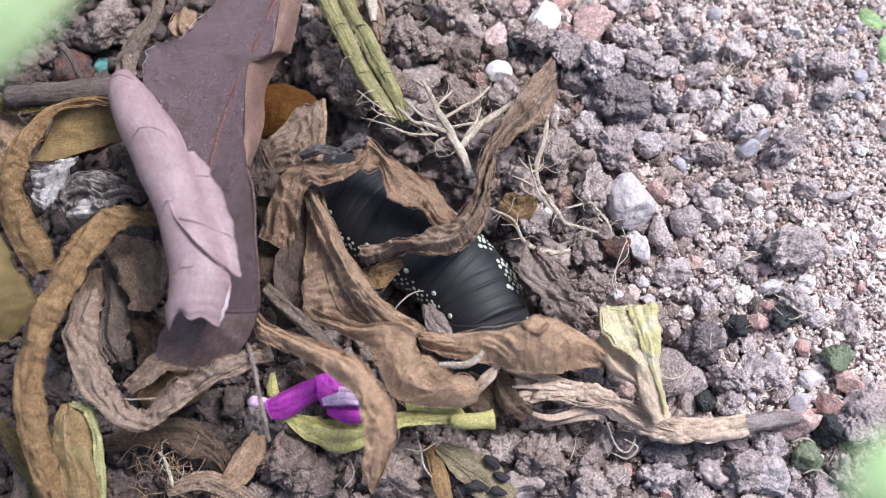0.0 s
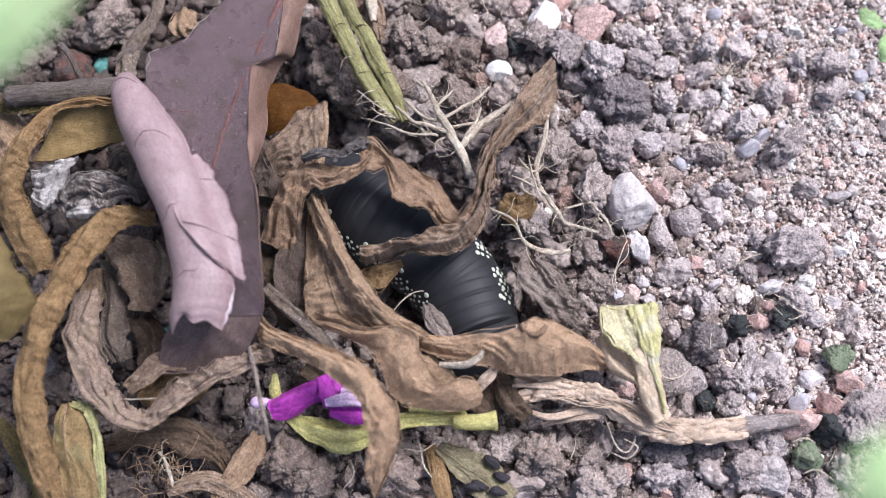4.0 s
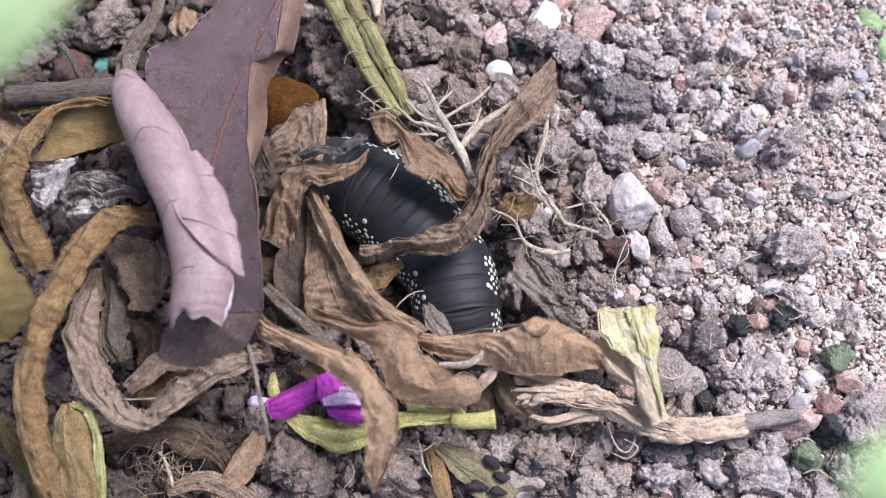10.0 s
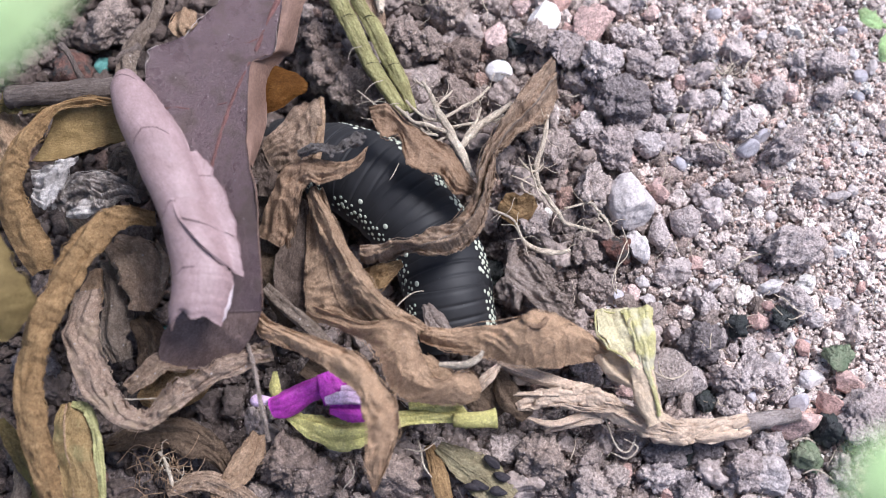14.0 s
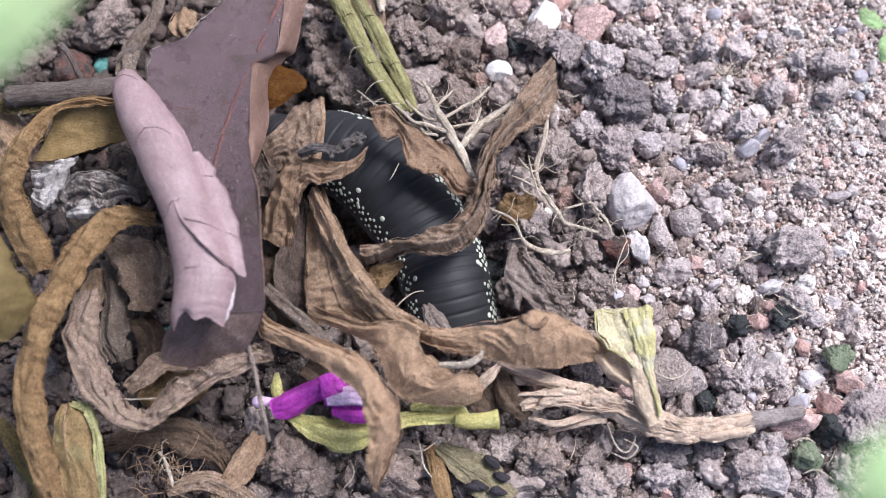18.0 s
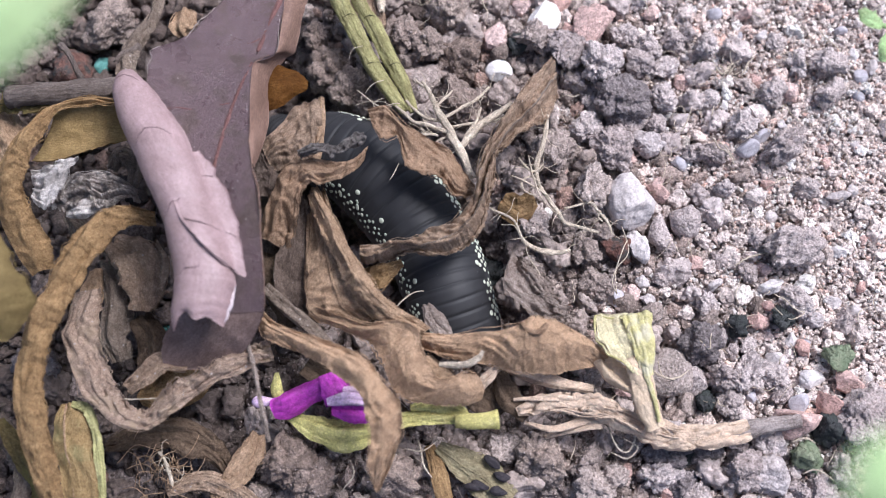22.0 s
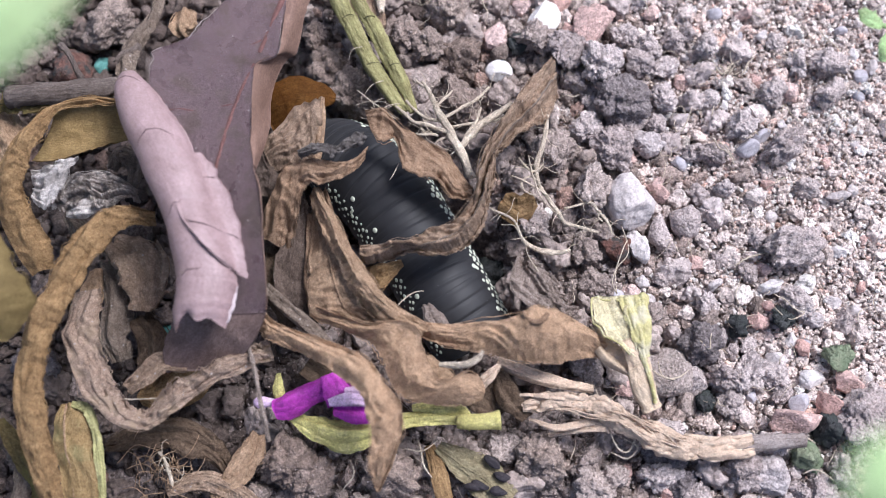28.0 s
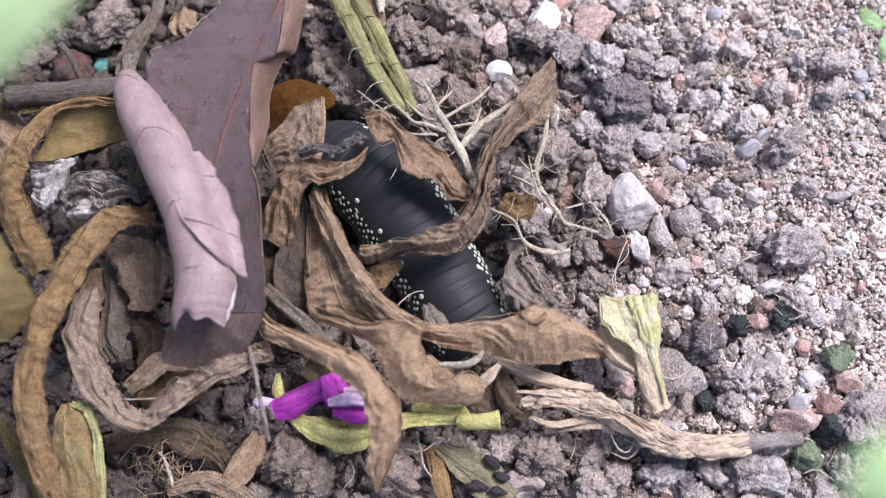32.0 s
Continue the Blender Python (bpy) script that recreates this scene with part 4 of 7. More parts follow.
    roll_right = [(-30.8, 14.5, 14.0), (-29.6, 13.3, 14.2), (-28.4, 12.0, 14.5), (-26.8, 9.8, 15.0), (-25.3, 7.8, 15.5), (-24.1, 5.4, 16.0), (-23.3, 3.4, 16.3), (-22.2, 0.9, 16.5), (-21.2, -1.7, 16.6), (-20.4, -3.9, 16.6), (-19.8, -5.6, 16.5), (-19.4, -7.0, 16.4), (-19.6, -8.7, 16.2), (-19.9, -10.0, 16.0), (-20.4, -11.2, 15.8)]
    Q, uq = loft(roll_left, roll_right, 110, 41, 2.5, 0.2, 21)
    fall = np.linspace(0, 1, 41)
    end = 0.35 * np.sin(fall * 11) + 1.1 * np.exp(-((fall - 0.33) / 0.16) ** 2) - 0.5 * np.exp(-(fall / 0.12) ** 2)
    for k in range(12):
        Q[-1 - k, :, 1] += end * (1 - k / 12) ** 2
    Q[..., 2] += 0.16 * vnoise(Q, 0.3, 22) + 0.06 * vnoise(Q, 0.9, 23)
    part("rolled_edge", sheet("rolled_edge", Q, m_pinkleaf, at, 0.2, uq), ob, "pale pink rolled-up underside of the leaf")
    # The gloss along the roll's lower right edge, painted as a whitish tube.
    lip = Q[86:108, -1] + [-0.12, 0, 0.1]
    part("highlight_lip", tube_mesh("highlight_lip", lip, [0.08, 0.26, 0.3, 0.22], m_liphighlight, at, rough=0.1, n=40, sides=10), ob, "rolled lip of the torn end, coloured whitish as its highlight")
    crack = [(-26.2, 4.4, 16.0), (-25.8, 2.3, 16.0), (-25.2, 0.7, 16.0), (-24.7, -0.9, 16.0), (-24.0, -2.3, 16.0), (-23.0, -3.5, 16.0), (-21.9, -4.7, 16.0), (-20.6, -5.8, 16.0), (-19.0, -6.8, 16.0)]
    brim = [(-23.7, 5.4, 16.0), (-22.1, 3.4, 16.0), (-21.3, 2.0, 16.0), (-20.3, 0.3, 16.0), (-19.5, -1.9, 16.0), (-19.1, -3.4, 16.0), (-18.8, -5.0, 16.0), (-18.5, -6.3, 16.0), (-18.3, -7.2, 16.0)]
    K, uk = loft(crack, brim, 70, 17, 0, 0.3, 27)
    bulge = np.abs(np.sin(np.linspace(0.3, 15.0, 70))) * np.linspace(1.0, 0.15, 70)
    K[..., 0] += 0.42 * bulge[:, None] * np.linspace(0, 1, 17)[None] ** 3
    base = Q.reshape(-1, 3)
    for i in range(70):
        for j in range(17):
            d = np.hypot(base[:, 0] - K[i, j, 0], base[:, 1] - K[i, j, 1])
            q = int(np.argmin(d))
            f = i / 69
            K[i, j, 2] = base[q, 2] - 0.12 * d[q] - 0.1 + 0.75 * min(1.0, max(0.0, f - 0.25) * 2.2) + 0.1 * (j / 16) * f
    for _ in range(4):
        K[1:-1, 1:-1, 2] = (K[:-2, 1:-1, 2] + K[2:, 1:-1, 2] + K[1:-1, :-2, 2] + K[1:-1, 2:, 2]) / 4
    part("torn_flap", sheet("torn_flap", K, m_pinkleaf, at, 0.2, uk), ob, "pale pink torn flap of the rolled edge")
    for f, bow in ((0.13, -5), (0.36, -7), (0.585, -6), (0.8, -4)):
        i = int(f * 109)
        vein = [Q[max(0, i + int(bow * math.sin(q * math.pi))), int(q * 40)] + [0, 0, 0.12] for q in np.linspace(0.04, 0.8 if f < 0.5 else 0.5, 9)]
        part("vein", tube_mesh("vein", vein, [0.05, 0.07, 0.04], m_rollvein, at, rough=0.04, n=40), ob)
    for i, drop in ((10, 2), (34, 9)):
        vein = [K[i + int(drop * q), 1 + int(q * 14)] + [0, 0, 0.16] for q in np.linspace(0, 1, 9)]
        part("vein", tube_mesh("vein", vein, [0.05, 0.06, 0.04], m_rollvein, at, rough=0.04, n=40), ob)
    return ob


large_leaf = purple_leaf()

# ---- dry curled leaves ----
hoop_leaf = panel_leaf("curled_leaf", "tan dry strap-shaped leaf curled into a hoop",
    [(-31.7, 12.4, 10.6), (-35.1, 12.7, 11.0), (-38.2, 12.2, 11.0), (-40.7, 10.5, 11.5), (-42.6, 7.9, 11.6), (-43.7, 5.5, 11.2), (-44.0, 3.3, 10.5), (-43.9, 1.1, 9.5), (-43.5, -0.9, 8.0), (-42.6, -2.9, 6.5), (-41.6, -4.4, 5.0)],
    [(-31.7, 11.9, 10.6), (-35.0, 11.9, 11.0), (-38.2, 11.3, 11.0), (-39.5, 8.9, 11.5), (-40.4, 6.9, 11.6), (-41.1, 5.0, 11.2), (-41.5, 3.3, 10.5), (-41.2, 1.8, 9.5), (-40.3, 0.1, 8.0), (-39.6, -1.7, 6.5), (-39.6, -3.4, 5.0)], m_tan, arch=[0.2, 0.7, 0.9, 1.0, 1.0, 0.9, 0.6], lips=(0.1, 0.35), crease=0.22, creases=1.4, wrinkle=0.17, seed=31)
G, uv = loft([(-38.9, 11.9, 10.8), (-37.5, 12.1, 11.0), (-35.7, 12.2, 11.2), (-33.5, 12.3, 11.0), (-31.3, 12.1, 10.5)],
             [(-41.7, 7.0, 8.5), (-39.2, 6.9, 9.0), (-36.9, 7.5, 9.2), (-34.6, 8.3, 9.2), (-31.6, 9.1, 9.2)], 60, 25, 0, 0.15, 32)
G[..., 2] += -0.9 * np.sin(np.linspace(0, math.pi, 25))[None] + 0.12 * ridged(G, 0.6, 5)
part("inner_face", sheet("inner_face", G, m_ochre, np.array(hoop_leaf.location) / MM, 0.12, uv), hoop_leaf, "yellowish inner face of the leaf")
panel_leaf("curled_leaf", "long tan dry leaf arched over other litter",
    [(-28.4, 1.0, 10.0), (-31.0, 0.9, 12.0), (-33.5, -0.1, 12.5), (-35.5, -2.3, 13.0), (-36.9, -4.7, 13.0), (-38.0, -7.9, 13.0), (-39.3, -10.5, 12.5), (-40.0, -13.2, 12.0), (-40.4, -16.3, 11.5), (-40.0, -19.4, 11.0), (-39.3, -22.4, 10.0), (-38.6, -25.0, 9.0), (-37.9, -27.5, 7.5)],
    [(-28.3, -0.3, 9.5), (-30.2, -0.7, 11.0), (-31.8, -2.4, 12.0), (-33.2, -4.3, 12.5), (-34.4, -6.8, 12.5), (-35.4, -9.1, 12.5), (-36.5, -11.2, 12.0), (-37.3, -13.8, 11.5), (-37.6, -16.4, 11.0), (-37.1, -19.3, 10.5), (-36.7, -22.1, 9.5), (-36.3, -24.7, 8.5), (-36.0, -27.5, 7.0)], m_tan, arch=[0.3, 0.7, 0.9, 0.9, 0.8, 0.7, 0.6], lips=(0.1, 0.5), crease=0.35, creases=1.5, wrinkle=0.2, seed=33)
panel_leaf("curled_leaf", "mauve-brown dry leaf bent into a U",
    [(-36.6, -6.3, 6.0), (-37.2, -9.7, 7.0), (-36.9, -12.1, 7.6), (-35.5, -14.9, 8.0), (-34.1, -17.3, 8.0), (-31.8, -19.3, 8.0), (-28.8, -20.4, 8.2), (-26.6, -19.5, 8.8), (-24.1, -17.6, 9.2), (-21.5, -15.8, 9.5), (-18.5, -14.3, 9.0), (-16.4, -13.5, 8.0)],
    [(-34.3, -6.0, 6.0), (-33.9, -8.8, 7.0), (-33.4, -11.5, 7.6), (-32.5, -14.1, 8.0), (-31.6, -16.1, 8.0), (-30.2, -17.8, 8.0), (-28.4, -18.4, 8.2), (-27.0, -16.9, 8.8), (-25.1, -15.7, 9.2), (-22.2, -14.2, 9.5), (-19.4, -12.7, 9.0), (-16.9, -11.7, 8.0)], m_uleaf, arch=[0.5, 0.8, 0.6, 0.5, 0.8, 0.8, 0.6], lips=(0.3, 0.6), crease=0.5, creases=2.2, wrinkle=0.25, seed=35, fray=0.3)
wilted = panel_leaf("wilted_leaf", "wilted brown leaf with a yellow-green margin",
    [(-37.2, -17.6, 6.5), (-37.8, -19.5, 6.5), (-37.8, -21.5, 6.0), (-37.2, -23.7, 6.0), (-36.5, -27.1, 5.0)],
    [(-35.5, -17.2, 6.0), (-34.1, -18.9, 6.4), (-33.4, -21.0, 6.2), (-32.9, -23.4, 6.0), (-32.7, -27.1, 5.0)], m_wilt, arch=[0.3, 0.7, 0.8, 0.7], lips=(0.1, 0.5), crease=0.3, creases=1.6, wrinkle=0.14, seed=37, rim=m_paleedge, rib=(0.14, 0.3, m_brown))
g, u = ribbon_grid([(-36.1, -17.6, 7.2), (-34.7, -17.9, 7.2), (-33.7, -20.0, 7.2), (-33.1, -22.7, 7.0), (-32.8, -26.9, 6.0)], [0.3, 0.45, 0.35, 0.42, 0.3], curl=1.2, seed=8, wrinkle=0.2, folds=1, ragged=0.4)
part("curled_margin", sheet("curled_margin", g, m_paleedge, np.array(wilted.location) / MM, 0.15, u), wilted, "yellow-green curled margin")
dry_leaf("wilted_leaf", "narrow wilted leaf with a bright yellow edge", "leaf",
    [(-43.8, -18.9, 5.0), (-41.2, -22.1, 6.0), (-39.0, -25.3, 6.0), (-37.6, -29.0, 5.0)], [0.5, 1.0, 1.2, 1.0], m_olive, "dry leaves", curl=0.9, seed=38, wrinkle=0.2)
dry_leaf("wilted_leaf", "grey-brown shrivelled strip of leaf", "leaf",
    [(-44.6, -18.1, 3.0), (-42.5, -21.3, 4.0), (-41.3, -24.6, 4.0), (-42.1, -28.4, 4.0)], [0.5, 0.9, 0.9, 0.8], m_greybrown, "dry leaves", curl=1.1, seed=39)
dry_leaf("drooping_leaf", "olive-brown drooping leaf, smooth and bulging", "leaf",
    [(-42.7, -2.6, 18.0), (-40.6, -6.4, 20.0), (-39.7, -9.2, 20.0), (-39.8, -11.3, 19.0), (-40.6, -13.0, 17.0)], [0.9, 1.7, 2.1, 1.9, 0.9], m_droop, "dry leaves", curl=[1.0, 1.2, 1.3, 1.2, 1.0], seed=40, wrinkle=0.12, ridges=1, folds=1, crisp=0.4, wave=0.2)
for k, (pts, w, mt, lab) in enumerate((
        ([(-34.2, -0.1, 4.0), (-31.5, -2.4, 6.0), (-30.2, -5.1, 6.0), (-30.5, -7.8, 5.0)], [1.2, 2.0, 2.0, 1.2], m_mauve, "mauve-grey torn dry leaf under the litter"),
        ([(-35.2, -2.3, 2.0), (-33.5, -6.4, 4.0), (-33.5, -9.9, 4.0), (-32.7, -12.6, 3.0)], [1.0, 1.5, 1.5, 1.0], m_greybrown, "grey-brown curled strip of dry leaf"),
        ([(-29.8, -0.7, 5.0), (-28.7, -3.3, 6.0), (-28.9, -6.0, 5.0)], [0.5, 0.8, 0.5], m_mauve, "pale shrivelled scrap of dry leaf"),
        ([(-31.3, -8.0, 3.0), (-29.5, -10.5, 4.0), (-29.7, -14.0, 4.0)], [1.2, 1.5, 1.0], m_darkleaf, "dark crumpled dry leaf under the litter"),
        ([(-26.4, -10.7, 2.0), (-26.1, -13.5, 3.0), (-28.2, -15.5, 3.0), (-30.8, -15.4, 2.0)], [1.8, 2.4, 2.2, 1.4], m_tan, "tan crumpled dry leaf under the litter"),
        ([(-36.0, -3.2, 3.0), (-35.8, -6.6, 5.0), (-36.8, -8.4, 5.0)], [0.6, 1.0, 0.6], m_brown, "brown shrivelled end of a dry leaf"),
        ([(-39.4, 2.9, 3.0), (-37.8, 0.8, 4.0), (-37.3, -1.4, 3.0)], [0.6, 0.9, 0.5], m_greybrown, "grey dry stalk under the arch"),
        ([(-34.7, 7.6, 4.0), (-33.7, 9.1, 5.0), (-32.1, 7.9, 5.0), (-32.5, 5.7, 4.0)], [0.6, 1.0, 1.0, 0.5], m_greybrown, "grey shrivelled scrap of dry leaf"))):
    dry_leaf("torn_leaf", lab, "leaf", pts, w, mt, "dry leaves", curl=0.6, seed=300 + k, wrinkle=0.35)
dry_leaf("torn_leaf", "yellowish-brown dry leaf lying behind the hoop", "leaf",
    [(-46.6, 14.4, 6.0), (-42.6, 14.0, 7.0), (-37.9, 13.7, 7.0), (-33.4, 12.8, 7.0)], [1.2, 1.2, 1.0, 1.0], m_olive, "dry leaves", curl=0.6, seed=43, wrinkle=0.3)
dry_leaf("torn_leaf", "brown torn dry leaf beside the hoop", "leaf",
    [(-47.2, 14.0, 4.0), (-45.6, 10.4, 5.0), (-45.1, 7.6, 4.0)], [1.4, 1.8, 1.2], m_brown, "dry leaves", curl=0.6, seed=44, wrinkle=0.4)
dry_leaf("torn_leaf", "flattened brown dry leaf on dark soil", "leaf",
    [(-33.8, -21.1, 2.0), (-30.2, -20.1, 3.0), (-26.0, -20.2, 4.0), (-22.8, -21.8, 3.0), (-21.2, -23.9, 2.0)], [0.5, 1.2, 1.7, 1.2, 0.4], m_darkleaf, "dry leaves", curl=0.5, seed=45, wrinkle=0.45)
dry_leaf("torn_leaf", "pale crumpled strip of dry leaf", "leaf",
    [(-30.6, -16.3, 8.0), (-28.8, -15.1, 9.0), (-27.0, -13.7, 9.0), (-25.0, -14.1, 8.0)], [0.6, 1.0, 1.0, 0.5], m_mauve, "dry leaves", curl=0.8, seed=46, wrinkle=0.3)
dry_leaf("torn_leaf", "crumpled tan dry leaf over soil clods", "leaf",
    [(-18.6, -20.1, 3.0), (-19.2, -22.4, 4.0), (-20.8, -24.6, 4.0), (-22.6, -26.2, 3.0)], [0.7, 1.2, 1.0, 0.5], m_brown, "dry leaves", curl=0.8, seed=47, wrinkle=0.4)
dry_leaf("torn_leaf", "grey shrivelled piece of dry leaf", "leaf",
    [(-27.1, -25.6, 3.0), (-23.6, -24.6, 4.0), (-20.2, -25.8, 4.0), (-17.5, -27.3, 3.0)], [0.5, 0.9, 0.8, 0.5], m_mauve, "dry leaves", curl=0.9, seed=48, wrinkle=0.4)
panel_leaf("crumpled_leaf", "crumpled pale grey papery dry leaf",
    [(-41.2, 5.3, 9.0), (-39.5, 5.4, 10.0), (-37.8, 5.9, 11.0), (-36.2, 6.5, 11.0)],
    [(-41.1, 2.9, 8.5), (-39.2, 1.4, 9.5), (-37.7, 3.3, 10.5), (-36.1, 5.9, 11.5)], m_paper, arch=[0.4, 0.8, 0.5, 0.1], crease=0.5, creases=2.5, wrinkle=0.3, seed=49, fray=0.5)
panel_leaf("crumpled_leaf", "crumpled grey shrivelled dry leaf",
    [(-39.4, 4.3, 8.5), (-37.3, 4.7, 9.5), (-35.4, 4.8, 9.5), (-33.5, 4.9, 9.0), (-31.9, 4.3, 8.5), (-30.6, 3.7, 7.5)],
    [(-39.2, 2.0, 8.5), (-37.1, 1.7, 8.5), (-35.1, 1.9, 9.0), (-33.7, 1.5, 8.5), (-32.5, 2.5, 8.0), (-30.7, 2.9, 7.5)], m_crumple, arch=[0.3, 0.9, 0.6, 0.9, 0.4], lips=(0.8, 0.8), crease=0.8, creases=4, wrinkle=0.45, seed=50, fray=0.7)
dry_leaf("crumpled_leaf", "small pale shrivelled scrap of dry leaf", "leaf",
    [(-37.5, 1.6, 9.0), (-35.5, 1.7, 10.0), (-33.9, 2.5, 9.0)], [0.6, 0.9, 0.5], m_paper, "dry leaves", curl=0.7, seed=51, wrinkle=0.5)
for k, (pts, w, mt, lab) in enumerate((
        ([(-27.8, 25.3, 5.0), (-28.0, 23.2, 6.0), (-27.9, 22.3, 5.0)], [1.0, 1.4, 0.6], m_brown, "brown shrivelled scrap of dry leaf"),
        ([(-30.6, 28.5, 4.0), (-31.8, 23.3, 5.0), (-33.4, 20.6, 6.0), (-33.3, 16.9, 7.0)], [0.5, 0.7, 1.0, 0.9], m_greybrown, "shrivelled grey-brown dry leaf stalk"),
        ([(-33.1, 24.5, 4.0), (-32.9, 21.2, 5.4), (-34.6, 18.8, 6.4)], [0.4, 0.6, 0.4], m_greystick, "fibrous grey dead stalk"),
        ([(-10.4, 27.3, 1.0), (-8.1, 28.2, 2.0), (-7.4, 25.4, 2.0), (-7.0, 23.8, 1.0)], [0.8, 0.9, 1.0, 0.3], m_mauve, "narrow pale dry husk on the soil"))):
    dry_leaf("torn_leaf", lab, "leaf", pts, w, mt, "dry leaves", curl=0.8, seed=60 + k, wrinkle=0.4)

# ---- the litter over the caterpillar ----
rib_leaf = panel_leaf("rib_leaf", "brown dry leaf folded along a thick midrib",
    [(-12.7, 3.5, 10.0), (-10.2, -0.8, 11.5), (-8.7, -4.2, 12.3), (-6.8, -7.0, 12.3), (-4.4, -9.1, 11.5), (-1.4, -10.9, 10.0)],
    [(-13.5, 2.8, 9.5), (-11.9, -1.6, 11.0), (-10.2, -4.8, 11.6), (-8.7, -7.6, 11.6), (-6.5, -9.9, 11.0), (-2.7, -11.8, 9.6)], m_brown, arch=[0.4, 0.9, 1.0, 0.9, 0.5], lips=(0.2, 0.4), crease=0.45, creases=1.5, wrinkle=0.16, seed=71, rib=(0.2, 0.4, m_brown))
wide_leaf = panel_leaf("wide_leaf", "wide wrinkled grey-brown dry leaf",
    [(-12.2, 3.7, 8.5), (-10.8, -0.3, 10.0), (-9.8, -3.3, 10.5), (-8.8, -5.9, 10.5), (-7.3, -8.6, 10.0), (-5.4, -10.3, 9.0)],
    [(-13.3, 3.3, 7.5), (-13.6, -1.3, 8.5), (-13.4, -4.7, 9.0), (-13.2, -6.9, 9.0), (-13.0, -8.8, 9.0), (-10.4, -10.5, 8.5)], m_brown, arch=[0.3, 0.7, 0.8, 0.5], crease=0.35, creases=1.5, wrinkle=0.2, seed=72, rib=(0.16, 0.45, m_brown))
tongue_leaf = panel_leaf("tongue_leaf", "brown dry leaf with a hanging curled tip",
    [(-18.0, -8.5, 9.0), (-16.6, -10.3, 10.5), (-14.4, -11.5, 11.5), (-11.9, -12.3, 12.3), (-9.3, -13.2, 13.0), (-7.1, -14.6, 13.3), (-5.8, -16.5, 13.3), (-4.4, -18.2, 13.0), (-4.0, -20.4, 12.0), (-4.7, -22.8, 10.0), (-6.2, -25.9, 6.5)],
    [(-18.4, -9.7, 8.5), (-17.1, -11.6, 10.0), (-14.6, -13.0, 11.0), (-12.1, -14.5, 11.8), (-9.9, -15.9, 12.4), (-8.1, -17.5, 12.8), (-7.4, -19.1, 12.8), (-7.1, -21.0, 12.4), (-7.1, -22.9, 11.4), (-7.1, -24.6, 9.4), (-6.8, -26.2, 6.3)], m_palebrown, arch=[0.3, 0.6, 0.8, 0.9, 0.6, 0.4, 0.2], lips=(0.6, 0.2), crease=0.45, creases=1.7, wrinkle=0.16, seed=73)
broad_leaf = panel_leaf("broad_leaf", "broad pale brown dry leaf, smooth and rippled",
    [(-13.3, -8.4, 9.0), (-10.2, -9.5, 10.5), (-7.4, -10.6, 11.5), (-4.7, -10.4, 12.0), (-2.7, -11.5, 12.0), (-2.1, -13.1, 11.5), (-1.7, -14.7, 11.0), (-0.3, -15.9, 10.8), (1.5, -15.3, 11.2), (3.1, -15.8, 10.5), (3.7, -16.7, 9.5)],
    [(-13.4, -9.2, 8.5), (-10.8, -10.4, 9.5), (-8.7, -11.4, 10.0), (-7.1, -12.3, 10.0), (-5.9, -14.1, 10.0), (-5.3, -15.9, 9.6), (-4.6, -16.8, 9.3), (-2.6, -17.7, 9.0), (0.1, -18.0, 9.0), (2.3, -17.9, 9.0), (3.5, -17.3, 9.0)], m_palebrown, arch=[0.3, 0.5, 0.9, 1.1, 0.8, 0.9, 0.5], lips=(0.5, 0.1), crease=0.3, creases=1.3, wrinkle=0.1, seed=74)
hump_leaf = panel_leaf("humped_leaf", "long brown dry leaf humped over the caterpillar",
    [(-2.7, -10.9, 9.5), (-0.2, -11.3, 10.0), (3.0, -11.5, 10.5), (5.7, -11.4, 11.5), (7.3, -10.8, 12.5), (8.6, -10.2, 13.0), (10.3, -10.3, 12.0), (12.3, -10.8, 10.5), (14.7, -11.7, 8.0), (16.9, -13.3, 6.0)],
    [(-2.1, -12.4, 9.0), (0.3, -13.3, 9.0), (3.1, -13.9, 9.2), (5.2, -14.3, 9.2), (7.4, -14.7, 9.0), (9.1, -14.9, 8.5), (11.1, -14.8, 8.0), (12.5, -14.4, 7.0), (14.9, -13.9, 6.0), (17.0, -13.8, 5.0)], m_palebrown, arch=[0.3, 0.5, 0.8, 1.4, 1.3, 0.8, 0.3], lips=(0.1, 0.3), crease=0.3, creases=1.6, wrinkle=0.13, seed=75)
part("curled_lip", tube_mesh("curled_lip", [(7.5, -10.8, 13.2), (8.0, -11.5, 13.2), (8.6, -11.8, 13.2), (9.3, -11.7, 13.2), (9.9, -10.9, 13.2)], [0.16, 0.26, 0.28, 0.2], m_midbrown, np.array(hump_leaf.location) / MM, seed=7, rough=0.12), hump_leaf, "curled lip on the hump")
